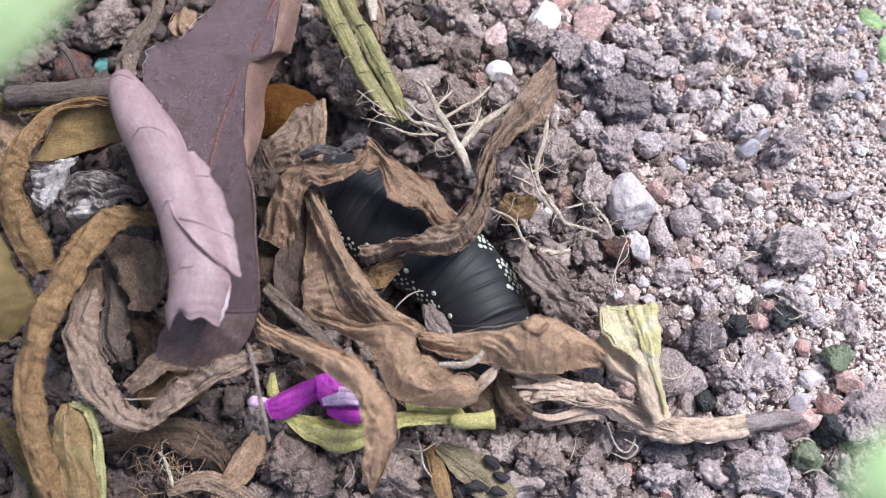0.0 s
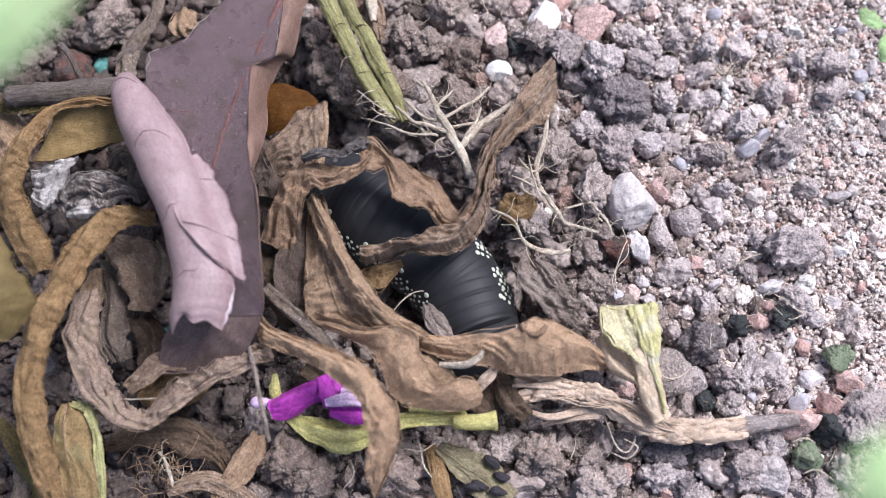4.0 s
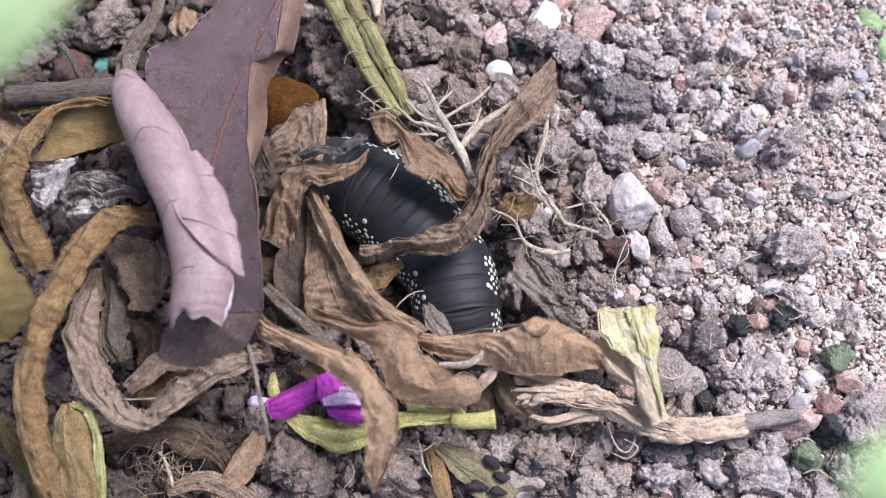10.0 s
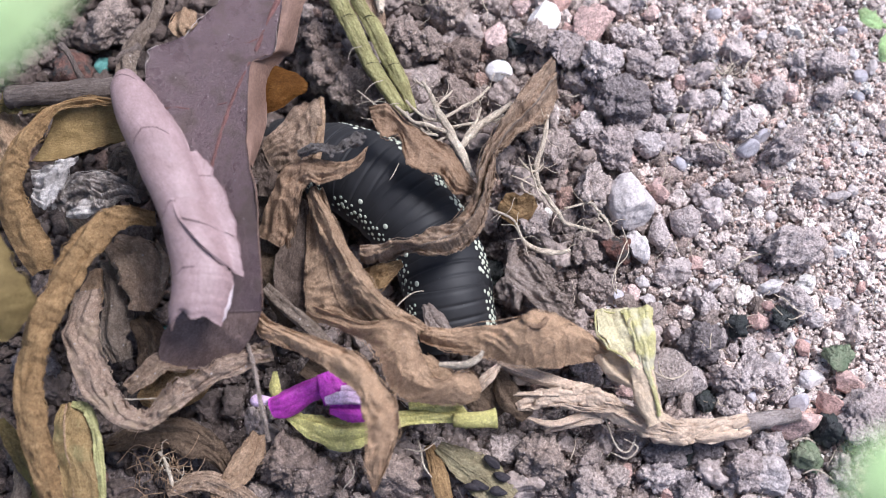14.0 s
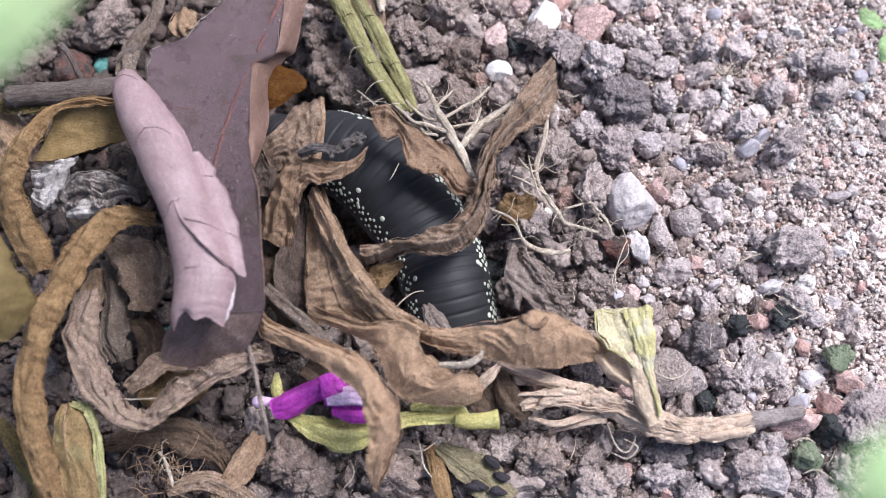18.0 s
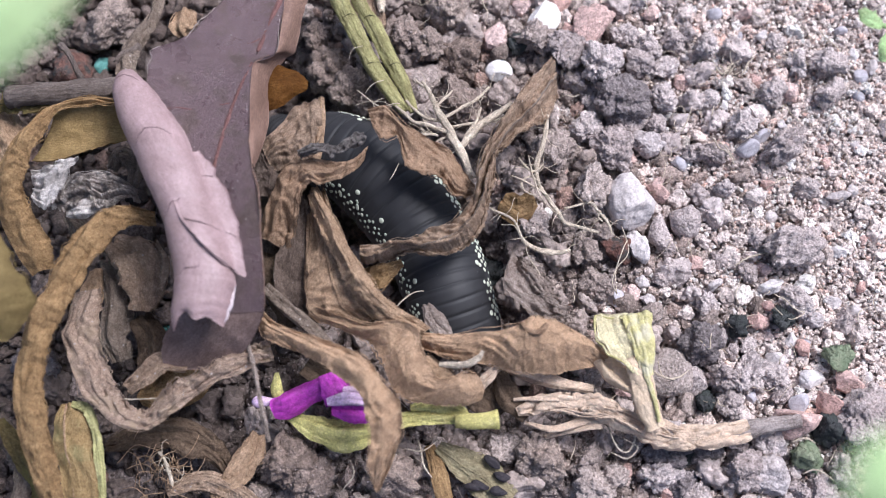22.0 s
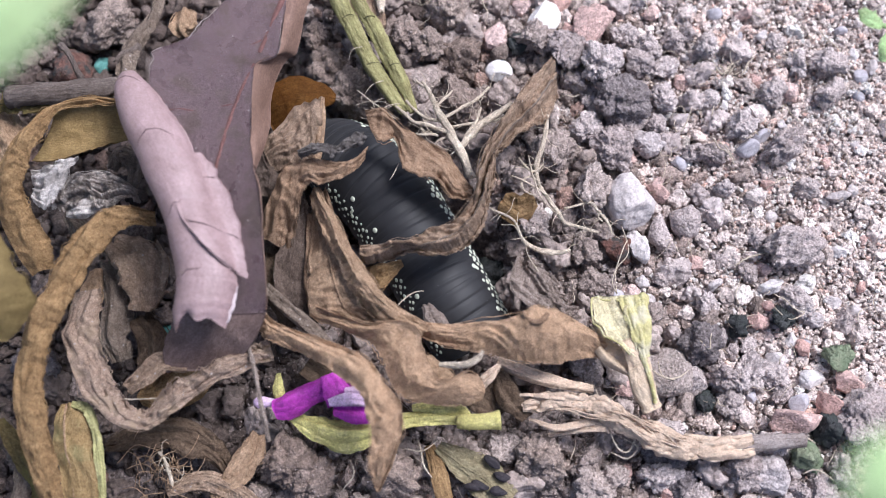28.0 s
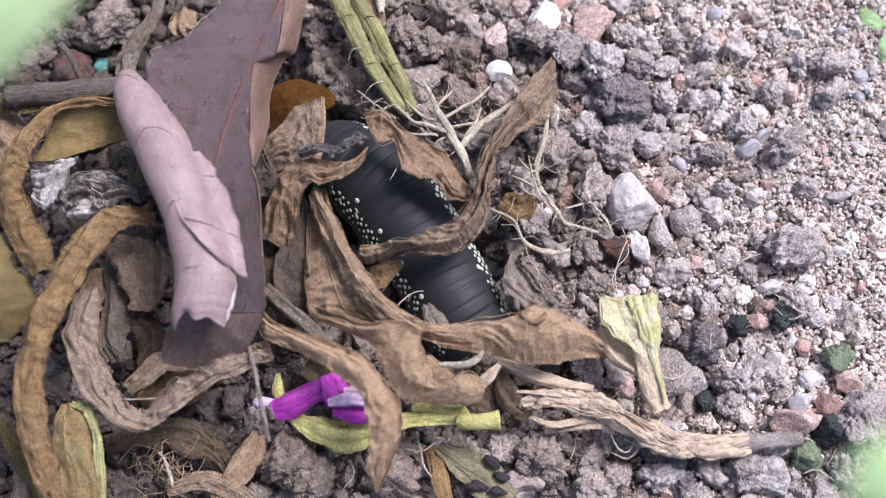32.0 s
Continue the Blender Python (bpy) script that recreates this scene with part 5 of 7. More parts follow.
twisted_leaf = panel_leaf("twisted_leaf", "twisted brown dry leaf lying across the caterpillar",
    [(11.7, 19.9, 4.0), (8.4, 15.2, 6.5), (6.3, 11.3, 8.5), (4.5, 8.1, 9.5), (3.5, 4.8, 10.5), (3.0, 2.3, 11.0), (1.5, -0.2, 11.5), (-0.8, -1.3, 12.0), (-3.2, -2.4, 12.0), (-5.6, -2.5, 12.0), (-8.1, -2.8, 10.5)],
    [(12.4, 16.2, 3.0), (10.6, 12.6, 5.0), (7.9, 10.2, 6.5), (5.7, 7.2, 8.5), (4.9, 4.0, 9.5), (4.7, 1.6, 10.0), (3.4, -1.1, 10.5), (1.5, -2.9, 11.0), (-0.8, -3.8, 11.0), (-3.5, -3.6, 11.0), (-8.0, -4.1, 10.0)], m_mauve, arch=[0.3, 0.6, 0.5, 0.6, 0.9, 1.0, 0.9, 0.8, 0.4], lips=(0.4, 0.5), crease=1.3, creases=3.0, wrinkle=0.34, seed=76, fray=0.3, rib=(0.14, 0.55, m_greybrown))
flap_leaf = panel_leaf("flap_leaf", "brown dry leaf flap with a wavy curled edge",
    [(-8.4, 11.1, 9.5), (-6.6, 10.9, 10.5), (-5.1, 9.3, 10.8), (-3.5, 8.3, 10.5), (-2.1, 7.7, 10.0), (-0.3, 6.7, 9.5), (1.3, 4.8, 9.0), (2.5, 3.3, 8.5)],
    [(-7.7, 8.4, 11.0), (-6.7, 7.2, 11.2), (-5.2, 7.6, 10.2), (-4.4, 4.5, 11.2), (-2.7, 3.8, 11.0), (-1.0, 3.1, 10.6), (0.4, 2.0, 10.2), (2.3, 1.7, 9.0)], m_midbrown, arch=[-0.3, -0.2, 0.5, -0.3, -0.1, 0.2, 0.2], lips=(0.2, 0.9), crease=0.4, creases=1.4, wrinkle=0.2, seed=77, fray=0.3)
fold_leaf = panel_leaf("folded_leaf", "brown folded dry leaf beside the caterpillar",
    [(-18.5, -0.8, 7.0), (-17.6, 1.5, 9.0), (-16.2, 3.8, 10.8), (-14.4, 5.4, 11.6), (-12.3, 5.8, 12.2), (-10.0, 5.5, 12.3), (-8.5, 6.0, 12.0), (-7.3, 7.1, 11.6)],
    [(-15.3, -2.6, 7.0), (-14.7, -0.7, 8.5), (-14.0, 1.5, 10.0), (-13.2, 3.2, 11.0), (-11.9, 3.1, 11.6), (-10.5, 3.5, 11.8), (-9.0, 4.1, 11.8), (-7.6, 5.6, 11.4)], m_midbrown, arch=[0.5, 0.7, 0.6, 0.5, 0.4, 0.2], lips=(0.2, 0.5), crease=0.45, creases=1.6, wrinkle=0.2, seed=78, fray=0.3)
crust, _ = dry_leaf("bark_scrap", "blackish rough scrap of bark on dry leaves", "bark",
    [(-13.7, 5.8, 13.0), (-11.8, 6.1, 13.6), (-10.0, 6.1, 13.6), (-8.5, 7.1, 13.4), (-7.5, 7.8, 13.0)], [0.35, 0.5, 0.55, 0.5, 0.25], m_bark, "", curl=1.2, seed=79, wrinkle=0.6, ridges=5, ragged=0.6)
rng = np.random.default_rng(3)
for x, y, z in spline([(-13.4, 5.8, 13.4), (-11.7, 6.0, 14.0), (-10.0, 6.0, 14.0), (-8.5, 7.0, 13.8), (-7.6, 7.7, 13.3)], 16):
    V, F = rock(3, 800 + int(rng.integers(90)), 0.4, 5, 0.8)
    at = np.array(crust.location) / MM
    part("crumb", build("crumb", (V @ turn(rng).T) * rng.uniform(0.15, 0.4) + [x, y, z] + rng.normal(size=3) * [0.15, 0.2, 0.05] - at, F, m_bark), crust)
point_leaf = panel_leaf("pointed_leaf", "grey-brown pointed dry leaf beside the caterpillar",
    [(-18.0, 7.6, 9.0), (-16.5, 9.4, 10.4), (-15.2, 10.7, 11.0), (-13.8, 11.5, 11.4), (-12.8, 12.0, 11.6), (-11.9, 12.2, 11.6)],
    [(-17.1, 5.7, 9.0), (-15.2, 5.6, 10.0), (-13.8, 5.7, 10.8), (-12.8, 6.1, 11.2), (-12.3, 7.1, 11.4), (-11.8, 8.7, 11.4)], m_mauve, arch=[0.3, 0.6, 0.4, 0.6, 0.2], lips=(0.4, 0.3), crease=0.6, creases=2.2, wrinkle=0.22, seed=80, fray=0.4)
point_rim, _ = dry_leaf("leaf_strip", "narrow upright strip of brown dry leaf", "leaf",
    [(-12.0, 12.4, 11.8), (-12.0, 9.9, 12.0), (-12.2, 7.6, 11.8), (-12.6, 5.2, 11.2)], [0.25, 0.4, 0.42, 0.3], m_brown, "dry leaves", curl=1.0, seed=81, wrinkle=0.15)
for k, (pts, w, mt, lab, cv) in enumerate((
        ([(-18.9, 6.0, 5.0), (-17.5, 3.6, 7.0), (-16.8, 0.6, 7.0), (-17.5, -2.1, 6.0)], [0.8, 1.5, 1.6, 1.2], m_umber, "grey-brown torn dry leaf in the litter", 0.7),
        ([(-19.2, 9.9, 8.0), (-18.0, 7.3, 9.4), (-17.1, 5.1, 9.6), (-17.4, 3.1, 8.5)], [1.0, 1.7, 1.8, 1.2], m_umber, "grey-brown dry leaf beside the large leaf", 0.7),
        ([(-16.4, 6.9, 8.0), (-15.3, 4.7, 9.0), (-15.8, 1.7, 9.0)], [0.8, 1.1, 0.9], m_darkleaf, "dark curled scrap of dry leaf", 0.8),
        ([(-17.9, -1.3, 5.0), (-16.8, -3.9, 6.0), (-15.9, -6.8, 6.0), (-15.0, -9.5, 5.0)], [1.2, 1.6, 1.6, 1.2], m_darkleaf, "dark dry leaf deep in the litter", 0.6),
        ([(-15.1, 3.3, 7.0), (-14.6, -1.5, 8.0), (-14.8, -5.6, 8.0), (-14.2, -8.8, 7.0)], [0.9, 1.6, 1.7, 1.1], m_umber, "umber crumpled dry leaf between other leaves", 0.5),
        ([(-13.4, 1.5, 8.0), (-13.0, -2.2, 8.6), (-13.1, -5.7, 8.6), (-12.7, -8.6, 7.6)], [0.3, 0.6, 0.7, 0.4], m_midbrown, "narrow brown strip of dry leaf", 1.0),
        ([(-17.6, -6.1, 8.0), (-15.2, -8.4, 9.0), (-12.3, -10.9, 9.0), (-10.2, -13.3, 7.0)], [0.5, 0.6, 0.6, 0.4], m_greybrown, "thin grey-brown dry leaf stalk", 1.2),
        ([(-8.1, -5.0, 8.0), (-6.3, -5.1, 9.5), (-4.0, -3.9, 9.5)], [0.6, 1.2, 0.3], m_tan, "small striped dry bud husk", 1.2),
        ([(-1.6, -7.9, 8.0), (-0.9, -9.6, 9.5), (0.6, -11.5, 9.0)], [0.5, 1.0, 0.5], m_greyrag, "small pale shrivelled scrap of dry leaf", 1.0),
        ([(-0.3, -14.2, 10.5), (1.9, -14.4, 11.5), (3.3, -13.9, 12.0), (3.8, -13.2, 12.0)], [0.2, 0.3, 0.22, 0.1], m_root, "pale shrivelled dry stalk", 1.2),
        ([(-3.3, -13.5, 8.0), (-1.9, -14.2, 9.0), (-0.2, -15.2, 8.0), (1.4, -16.7, 7.0)], [1.3, 1.6, 1.6, 1.0], m_brown, "curled brown dry leaf fold", 1.0),
        ([(2.8, -16.7, 7.0), (4.3, -15.2, 8.5), (5.5, -13.9, 8.5)], [0.3, 0.5, 0.2], m_straw, "thin pale straw sliver", 1.0),
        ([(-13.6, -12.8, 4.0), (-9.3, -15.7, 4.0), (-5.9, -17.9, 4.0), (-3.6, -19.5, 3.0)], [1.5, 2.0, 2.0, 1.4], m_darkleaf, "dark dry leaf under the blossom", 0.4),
        ([(-18.8, -12.2, 10.0), (-18.0, -14.4, 10.6), (-17.4, -17.2, 10.4), (-16.9, -19.5, 9.8), (-16.6, -21.2, 8.5)], [0.15, 0.18, 0.17, 0.16, 0.12], m_greyrag, "thin pale dry stalk over the litter", 1.2),
        ([(-1.4, -21.1, 2.0), (-0.5, -23.4, 3.0), (0.3, -27.3, 3.0)], [0.5, 0.8, 0.8], m_tan, "yellowish tan strip of dry leaf", 0.8),
        ([(6.4, 5.1, 2.0), (7.8, 3.9, 3.0), (9.6, 4.8, 3.0)], [1.3, 1.6, 0.8], m_tan, "tan dry leaf scrap on soil", 0.8),
        ([(2.0, -14.4, 4.0), (3.7, -16.3, 4.6), (5.4, -18.5, 4.0)], [1.2, 1.6, 1.2], m_darkleaf, "dark brown dry leaf over the hollow", 0.8),
        ([(5.7, -14.1, 5.0), (6.5, -16.5, 6.0), (8.4, -18.6, 5.0)], [0.8, 1.1, 0.8], m_darkleaf, "dark shrivelled leaf beside the straw", 0.9),
        ([(5.5, -12.8, 4.0), (9.9, -14.6, 5.0), (15.0, -15.8, 5.0)], [0.5, 0.7, 0.4], m_straw, "pale splintered straw fibres", 0.8))):
    dry_leaf("litter_leaf", lab, "leaf", pts, w, mt, "dry leaves", curl=cv, seed=90 + k, wrinkle=0.22)
grey_leaf = panel_leaf("crumpled_leaf", "crumpled ragged grey-brown dry leaf on the soil",
    [(8.0, -1.0, 5.0), (7.3, -2.9, 6.0), (7.1, -4.7, 6.3), (8.3, -6.4, 6.3), (9.8, -7.7, 6.0), (10.9, -9.1, 5.2), (11.9, -10.4, 4.5)],
    [(9.0, -1.2, 4.6), (10.3, -2.7, 5.4), (11.6, -4.6, 6.0), (12.7, -6.6, 6.0), (13.3, -8.0, 5.6), (13.6, -9.4, 5.0), (13.3, -10.7, 4.2)], m_greyrag, arch=[0.2, 0.6, 0.8, 0.5, 0.2], lips=(0.9, 0.7), crease=0.6, creases=2.4, wrinkle=0.3, seed=110, fray=0.8)
orange_leaf, _ = dry_leaf("orange_leaf", "smooth orange-brown dry leaf, domed", "leaf",
    [(-20.0, 11.5, 8.0), (-17.8, 12.3, 9.5), (-15.7, 12.7, 10.0), (-14.1, 13.0, 9.4), (-12.9, 12.9, 8.6)], [2.2, 2.6, 2.3, 1.5, 0.5], m_orange, "", curl=[0.4, 0.5, 0.6, 0.6, 0.6], seed=111, wrinkle=0.16, ridges=0.5, wave=0.1, ragged=0.05, folds=0)
seed_leaf, _ = dry_leaf("pale_leaf", "pale olive dry leaf with dark droppings on it", "leaf",
    [(-0.5, -21.2, 2.5), (2.0, -22.9, 3.0), (4.5, -24.5, 3.0), (6.8, -26.4, 2.5)], [0.6, 1.5, 1.7, 1.0], m_seedleaf, "dry leaves", curl=0.4, seed=112, wrinkle=0.15)


# ---- straw, petal, blossom ----
def straw_twig():
    pts = [(7.2, -17.2, 5.0), (10.1, -16.5, 6.0), (13.7, -16.8, 6.0), (17.0, -17.8, 6.0), (21.2, -19.6, 5.0), (24.8, -20.0, 5.0), (30.0, -19.1, 4.5)]
    at = np.array(pts[3])
    ob = thing("straw_twig", at, "splintered pale straw-coloured dead stalk on the soil", "twig")
    G, uv = ribbon_grid(pts, [0.35, 0.8, 1.0, 1.05, 1.2, 1.0, 0.85], curl=[0.9, 1.0, 1.1, 1.2, 1.3, 1.4, 1.4], seed=120, wrinkle=0.5, ridges=2, ragged=0.45, folds=2, crisp=0.7)
    part("bark", sheet("bark", G, m_straw, at, 0.3, uv), ob)
    part("core", tube_mesh("core", [(20.5, -19.4, 4.4), (25.6, -19.8, 4.2), (30.2, -19.1, 4.0), (32.8, -18.6, 3.8), (35.4, -18.2, 3.5)], [0.7, 0.9, 0.9, 0.85, 0.7], m_paleflint, at, seed=3), ob, "grey woody core of the stalk")
    for pts2, w in (([(7.9, -18.2, 4.0), (10.7, -18.9, 5.0), (14.3, -18.0, 5.0), (17.1, -18.4, 5.0)], [0.1, 0.28, 0.35, 0.2]), ([(6.7, -16.1, 6.0), (8.9, -16.1, 6.6), (11.1, -16.1, 6.6)], [0.08, 0.16, 0.3]), ([(10.0, -19.5, 3.0), (12.7, -18.8, 4.4), (15.4, -18.5, 5.0)], [0.15, 0.35, 0.4])):
        g2, u2 = ribbon_grid(pts2, w, curl=0.8, seed=122, wrinkle=0.15)
        part("splinter", sheet("splinter", g2, m_straw, at, 0.15, u2), ob)
    rng = np.random.default_rng(31)
    line = spline(pts, 60)
    for k in range(16):
        i = int(rng.integers(0, 34))
        l = int(rng.integers(10, 24))
        off = rng.uniform(-1.0, 1.0)
        fibre = [line[min(59, i + int(l * f))] + [0.1 * rng.normal(), off * (1 - 0.3 * f) + 0.2 * rng.normal(), rng.uniform(0.15, 0.5)] for f in (0, 0.35, 0.7, 1)]
        part("fibre", tube_mesh("fibre", fibre, [0.03, 0.08, 0.07, 0.03], m_straw, at, seed=k, sides=6, rough=0.25), ob)
    return ob


def yellow_petal():
    pts = [(18.0, -7.3, 7.5), (18.2, -10.1, 8.0), (18.8, -12.5, 8.5), (19.6, -14.7, 8.5), (20.1, -16.8, 8.0), (21.2, -19.2, 7.0)]
    at = np.array(pts[2])
    ob = thing("yellow_petal", at, "wilted yellow petal on a pale dry stalk", "petal")
    G, uv = ribbon_grid([(16.9, -8.2, 7.5), (17.0, -10.1, 8.2), (18.1, -12.0, 8.4), (19.5, -14.2, 8.4)], [1.6, 1.6, 1.0, 0.4], curl=[-0.7, -0.9, -0.8, -0.8], seed=130, wrinkle=0.3, ridges=1.5, folds=4, crisp=0.6, wave=0.8, ragged=0.2)
    part("pale_lobe", sheet("pale_lobe", G, m_palepetal, at, 0.12, uv), ob, "pale translucent lobe of the petal")
    part("rolled_margin", tube_mesh("rolled_margin", G[:, -1], [0.09, 0.12, 0.07], m_yellow, at, seed=4, rough=0.25), ob)
    part("rolled_margin", tube_mesh("rolled_margin", G[1], [0.07, 0.1, 0.06], m_yellow, at, seed=6, rough=0.25), ob)
    G, uv = ribbon_grid([(19.3, -8.2, 8.0), (19.5, -10.2, 8.8), (19.9, -12.6, 9.0), (20.2, -14.4, 8.6)], [1.5, 1.3, 0.9, 0.5], curl=[0.6, 0.8, 1.0, 1.0], seed=134, wrinkle=0.3, ridges=2, folds=4, crisp=0.9, wave=0.7, ragged=0.2)
    part("limb", sheet("limb", G, m_yellow, at, 0.12, uv), ob)
    g2, u2 = ribbon_grid(pts[2:], [0.7, 1.0, 1.1, 1.0], curl=1.2, seed=131, wrinkle=0.2)
    part("stalk", sheet("stalk", g2, m_tanstalk, at, 0.2, u2), ob, "pale tan dry stalk")
    g3, u3 = ribbon_grid([(20.2, -8.6, 8.6), (20.3, -11.0, 9.0), (20.0, -13.7, 9.0), (20.8, -16.9, 8.4), (21.2, -18.7, 7.6)], [0.5, 0.55, 0.35, 0.2, 0.15], curl=1.3, seed=132, wrinkle=0.12)
    part("side_fold", sheet("side_fold", g3, m_yellow, at, 0.15, u3), ob)
    g4, u4 = ribbon_grid([(15.7, -10.9, 6.0), (16.7, -13.3, 7.0), (18.6, -14.8, 7.4), (19.6, -16.2, 7.4)], [0.7, 1.0, 0.9, 0.5], curl=0.8, seed=133, wrinkle=0.25)
    part("withered_lobe", sheet("withered_lobe", g4, m_tanstalk, at, 0.15, u4), ob, "tan withered lobe")
    return ob


def blossom():
    at = np.array((-12.5, -17.1, 6.0))
    ob = thing("blossom", at, "fallen magenta blossom with a yellow-green bract", "flower")
    g, u = ribbon_grid([(-17.1, -18.0, 7.0), (-15.6, -17.6, 7.6), (-13.5, -16.5, 7.8), (-11.3, -15.5, 8.0)], [0.9, 1.3, 1.15, 1.0], curl=1.5, seed=139, wrinkle=0.16, ridges=2, folds=3, crisp=0.5, wave=0.2)
    part("corolla_tube", sheet("corolla_tube", g, m_magenta, at, 0.13, u), ob)
    part("lilac_tip", tube_mesh("lilac_tip", [(-19.0, -17.2, 6.0), (-18.4, -17.2, 6.2), (-17.3, -17.2, 6.2), (-16.5, -17.5, 6.2)], [0.35, 0.62, 0.38, 0.45], m_lilac, at, seed=4, sides=12, rough=0.06), ob, "pale lilac tip")
    for pts, w, mt, s, cv in (([(-11.7, -14.7, 8.0), (-10.9, -16.3, 8.4), (-10.5, -17.7, 8.2)], [0.8, 1.1, 0.9], m_magenta, 5, 0.8), ([(-10.7, -14.6, 7.6), (-9.4, -16.3, 8.0), (-7.9, -17.0, 7.6)], [0.8, 1.4, 1.2], m_magenta, 6, 0.5),
                              ([(-11.1, -18.0, 8.0), (-9.2, -18.1, 8.4), (-7.0, -18.2, 8.0)], [0.6, 1.2, 1.0], m_magenta, 7, 0.7), ([(-11.5, -17.6, 8.8), (-9.4, -17.3, 9.2), (-7.3, -17.6, 8.8)], [0.3, 0.6, 0.4], m_lilac, 8, 0.8), ([(-10.0, -16.4, 8.8), (-8.6, -16.5, 9.0), (-7.4, -16.9, 8.8)], [0.25, 0.5, 0.4], m_lilac, 9, 0.6)):
        g, u = ribbon_grid(pts, w, curl=cv, seed=140 + s, wrinkle=0.12, ridges=1)
        part("petal", sheet("petal", g, mt, at, 0.13, u), ob)
    g, u = ribbon_grid([(-15.6, -18.5, 5.0), (-12.9, -19.6, 6.0), (-9.9, -20.2, 6.4), (-6.8, -19.7, 6.4), (-3.5, -18.9, 6.4), (-0.2, -18.8, 7.0), (2.5, -19.0, 7.2)], [0.4, 1.2, 1.6, 1.2, 0.7, 0.55, 0.45], curl=[0.7, 0.9, 1.0, 1.0, 1.0, 0.9, 0.9], seed=150, wrinkle=0.14, ridges=2)
    part("bract", sheet("bract", g, m_bract, at, 0.2, u), ob, "yellow-green withered bract")
    part("stalk", tube_mesh("stalk", [(0.9, -19.2, 7.4), (2.8, -19.3, 7.6), (4.2, -19.2, 7.6), (5.0, -19.1, 7.6)], [0.7, 0.8, 0.85, 1.0], m_bract, at, seed=9, sides=14, rough=0.04), ob, "pale green cut stalk")
    g, u = ribbon_grid([(-16.8, -14.3, 6.0), (-16.7, -16.1, 6.5), (-16.2, -17.4, 6.5)], [0.2, 0.5, 0.3], curl=0.8, seed=152, wrinkle=0.1)
    part("sepal", sheet("sepal", g, m_bract, at, 0.13, u), ob)
    g, u = ribbon_grid([(-3.5, -17.8, 6.6), (-1.3, -17.5, 7.0), (1.2, -18.2, 7.0), (2.3, -19.9, 6.6)], [0.3, 0.7, 0.6, 0.3], curl=0.9, seed=153, wrinkle=0.14)
    part("sepal", sheet("sepal", g, m_bract, at, 0.13, u), ob)
    return ob


straw = straw_twig()
petal = yellow_petal()
flower = blossom()
for k, (x, y, z) in enumerate([(3.6, -25.0, 3.4), (5.4, -25.6, 3.4), (4.9, -22.8, 3.6), (5.9, -24.3, 3.4), (3.0, -25.2, 3.4)]):
    V, F = rock(3, 700 + k, 0.05, 2, 0.6)
    pellet = new("dropping", build("dropping", V * [0.95, 0.5, 0.75], F, m_black))
    pellet.location, pellet.rotation_euler = Vector((x, y, z)) * MM, (0, 0, -0.35 + 0.3 * math.sin(k * 2.1))
    tagged(pellet, "small black dropping on a pale leaf", "dropping", "droppings")


# ---- stems, sticks and roots ----
def hairs(ob, pts, at, count, seed):
    """Fine side hairs along a root."""
    rng = np.random.default_rng(seed)
    line = spline(np.asarray(pts, float)[:, :3], 40)
    for _ in range(count):
        p = line[rng.integers(3, 38)]
        a, l = rng.uniform(0, 6.28), rng.uniform(0.8, 2.4)
        q1 = p + [math.cos(a) * l * 0.5, math.sin(a) * l * 0.5, rng.uniform(-0.2, 0.4)]
        a += rng.normal() * 0.6
        q2 = q1 + [math.cos(a) * l * 0.5, math.sin(a) * l * 0.5, rng.uniform(-0.5, 0.2)]
        part("root_hair", tube_mesh("root_hair", [p, q1, q2], [0.07, 0.05, 0.03], m_root, at, seed=int(rng.integers(99)), sides=5, n=10), ob)


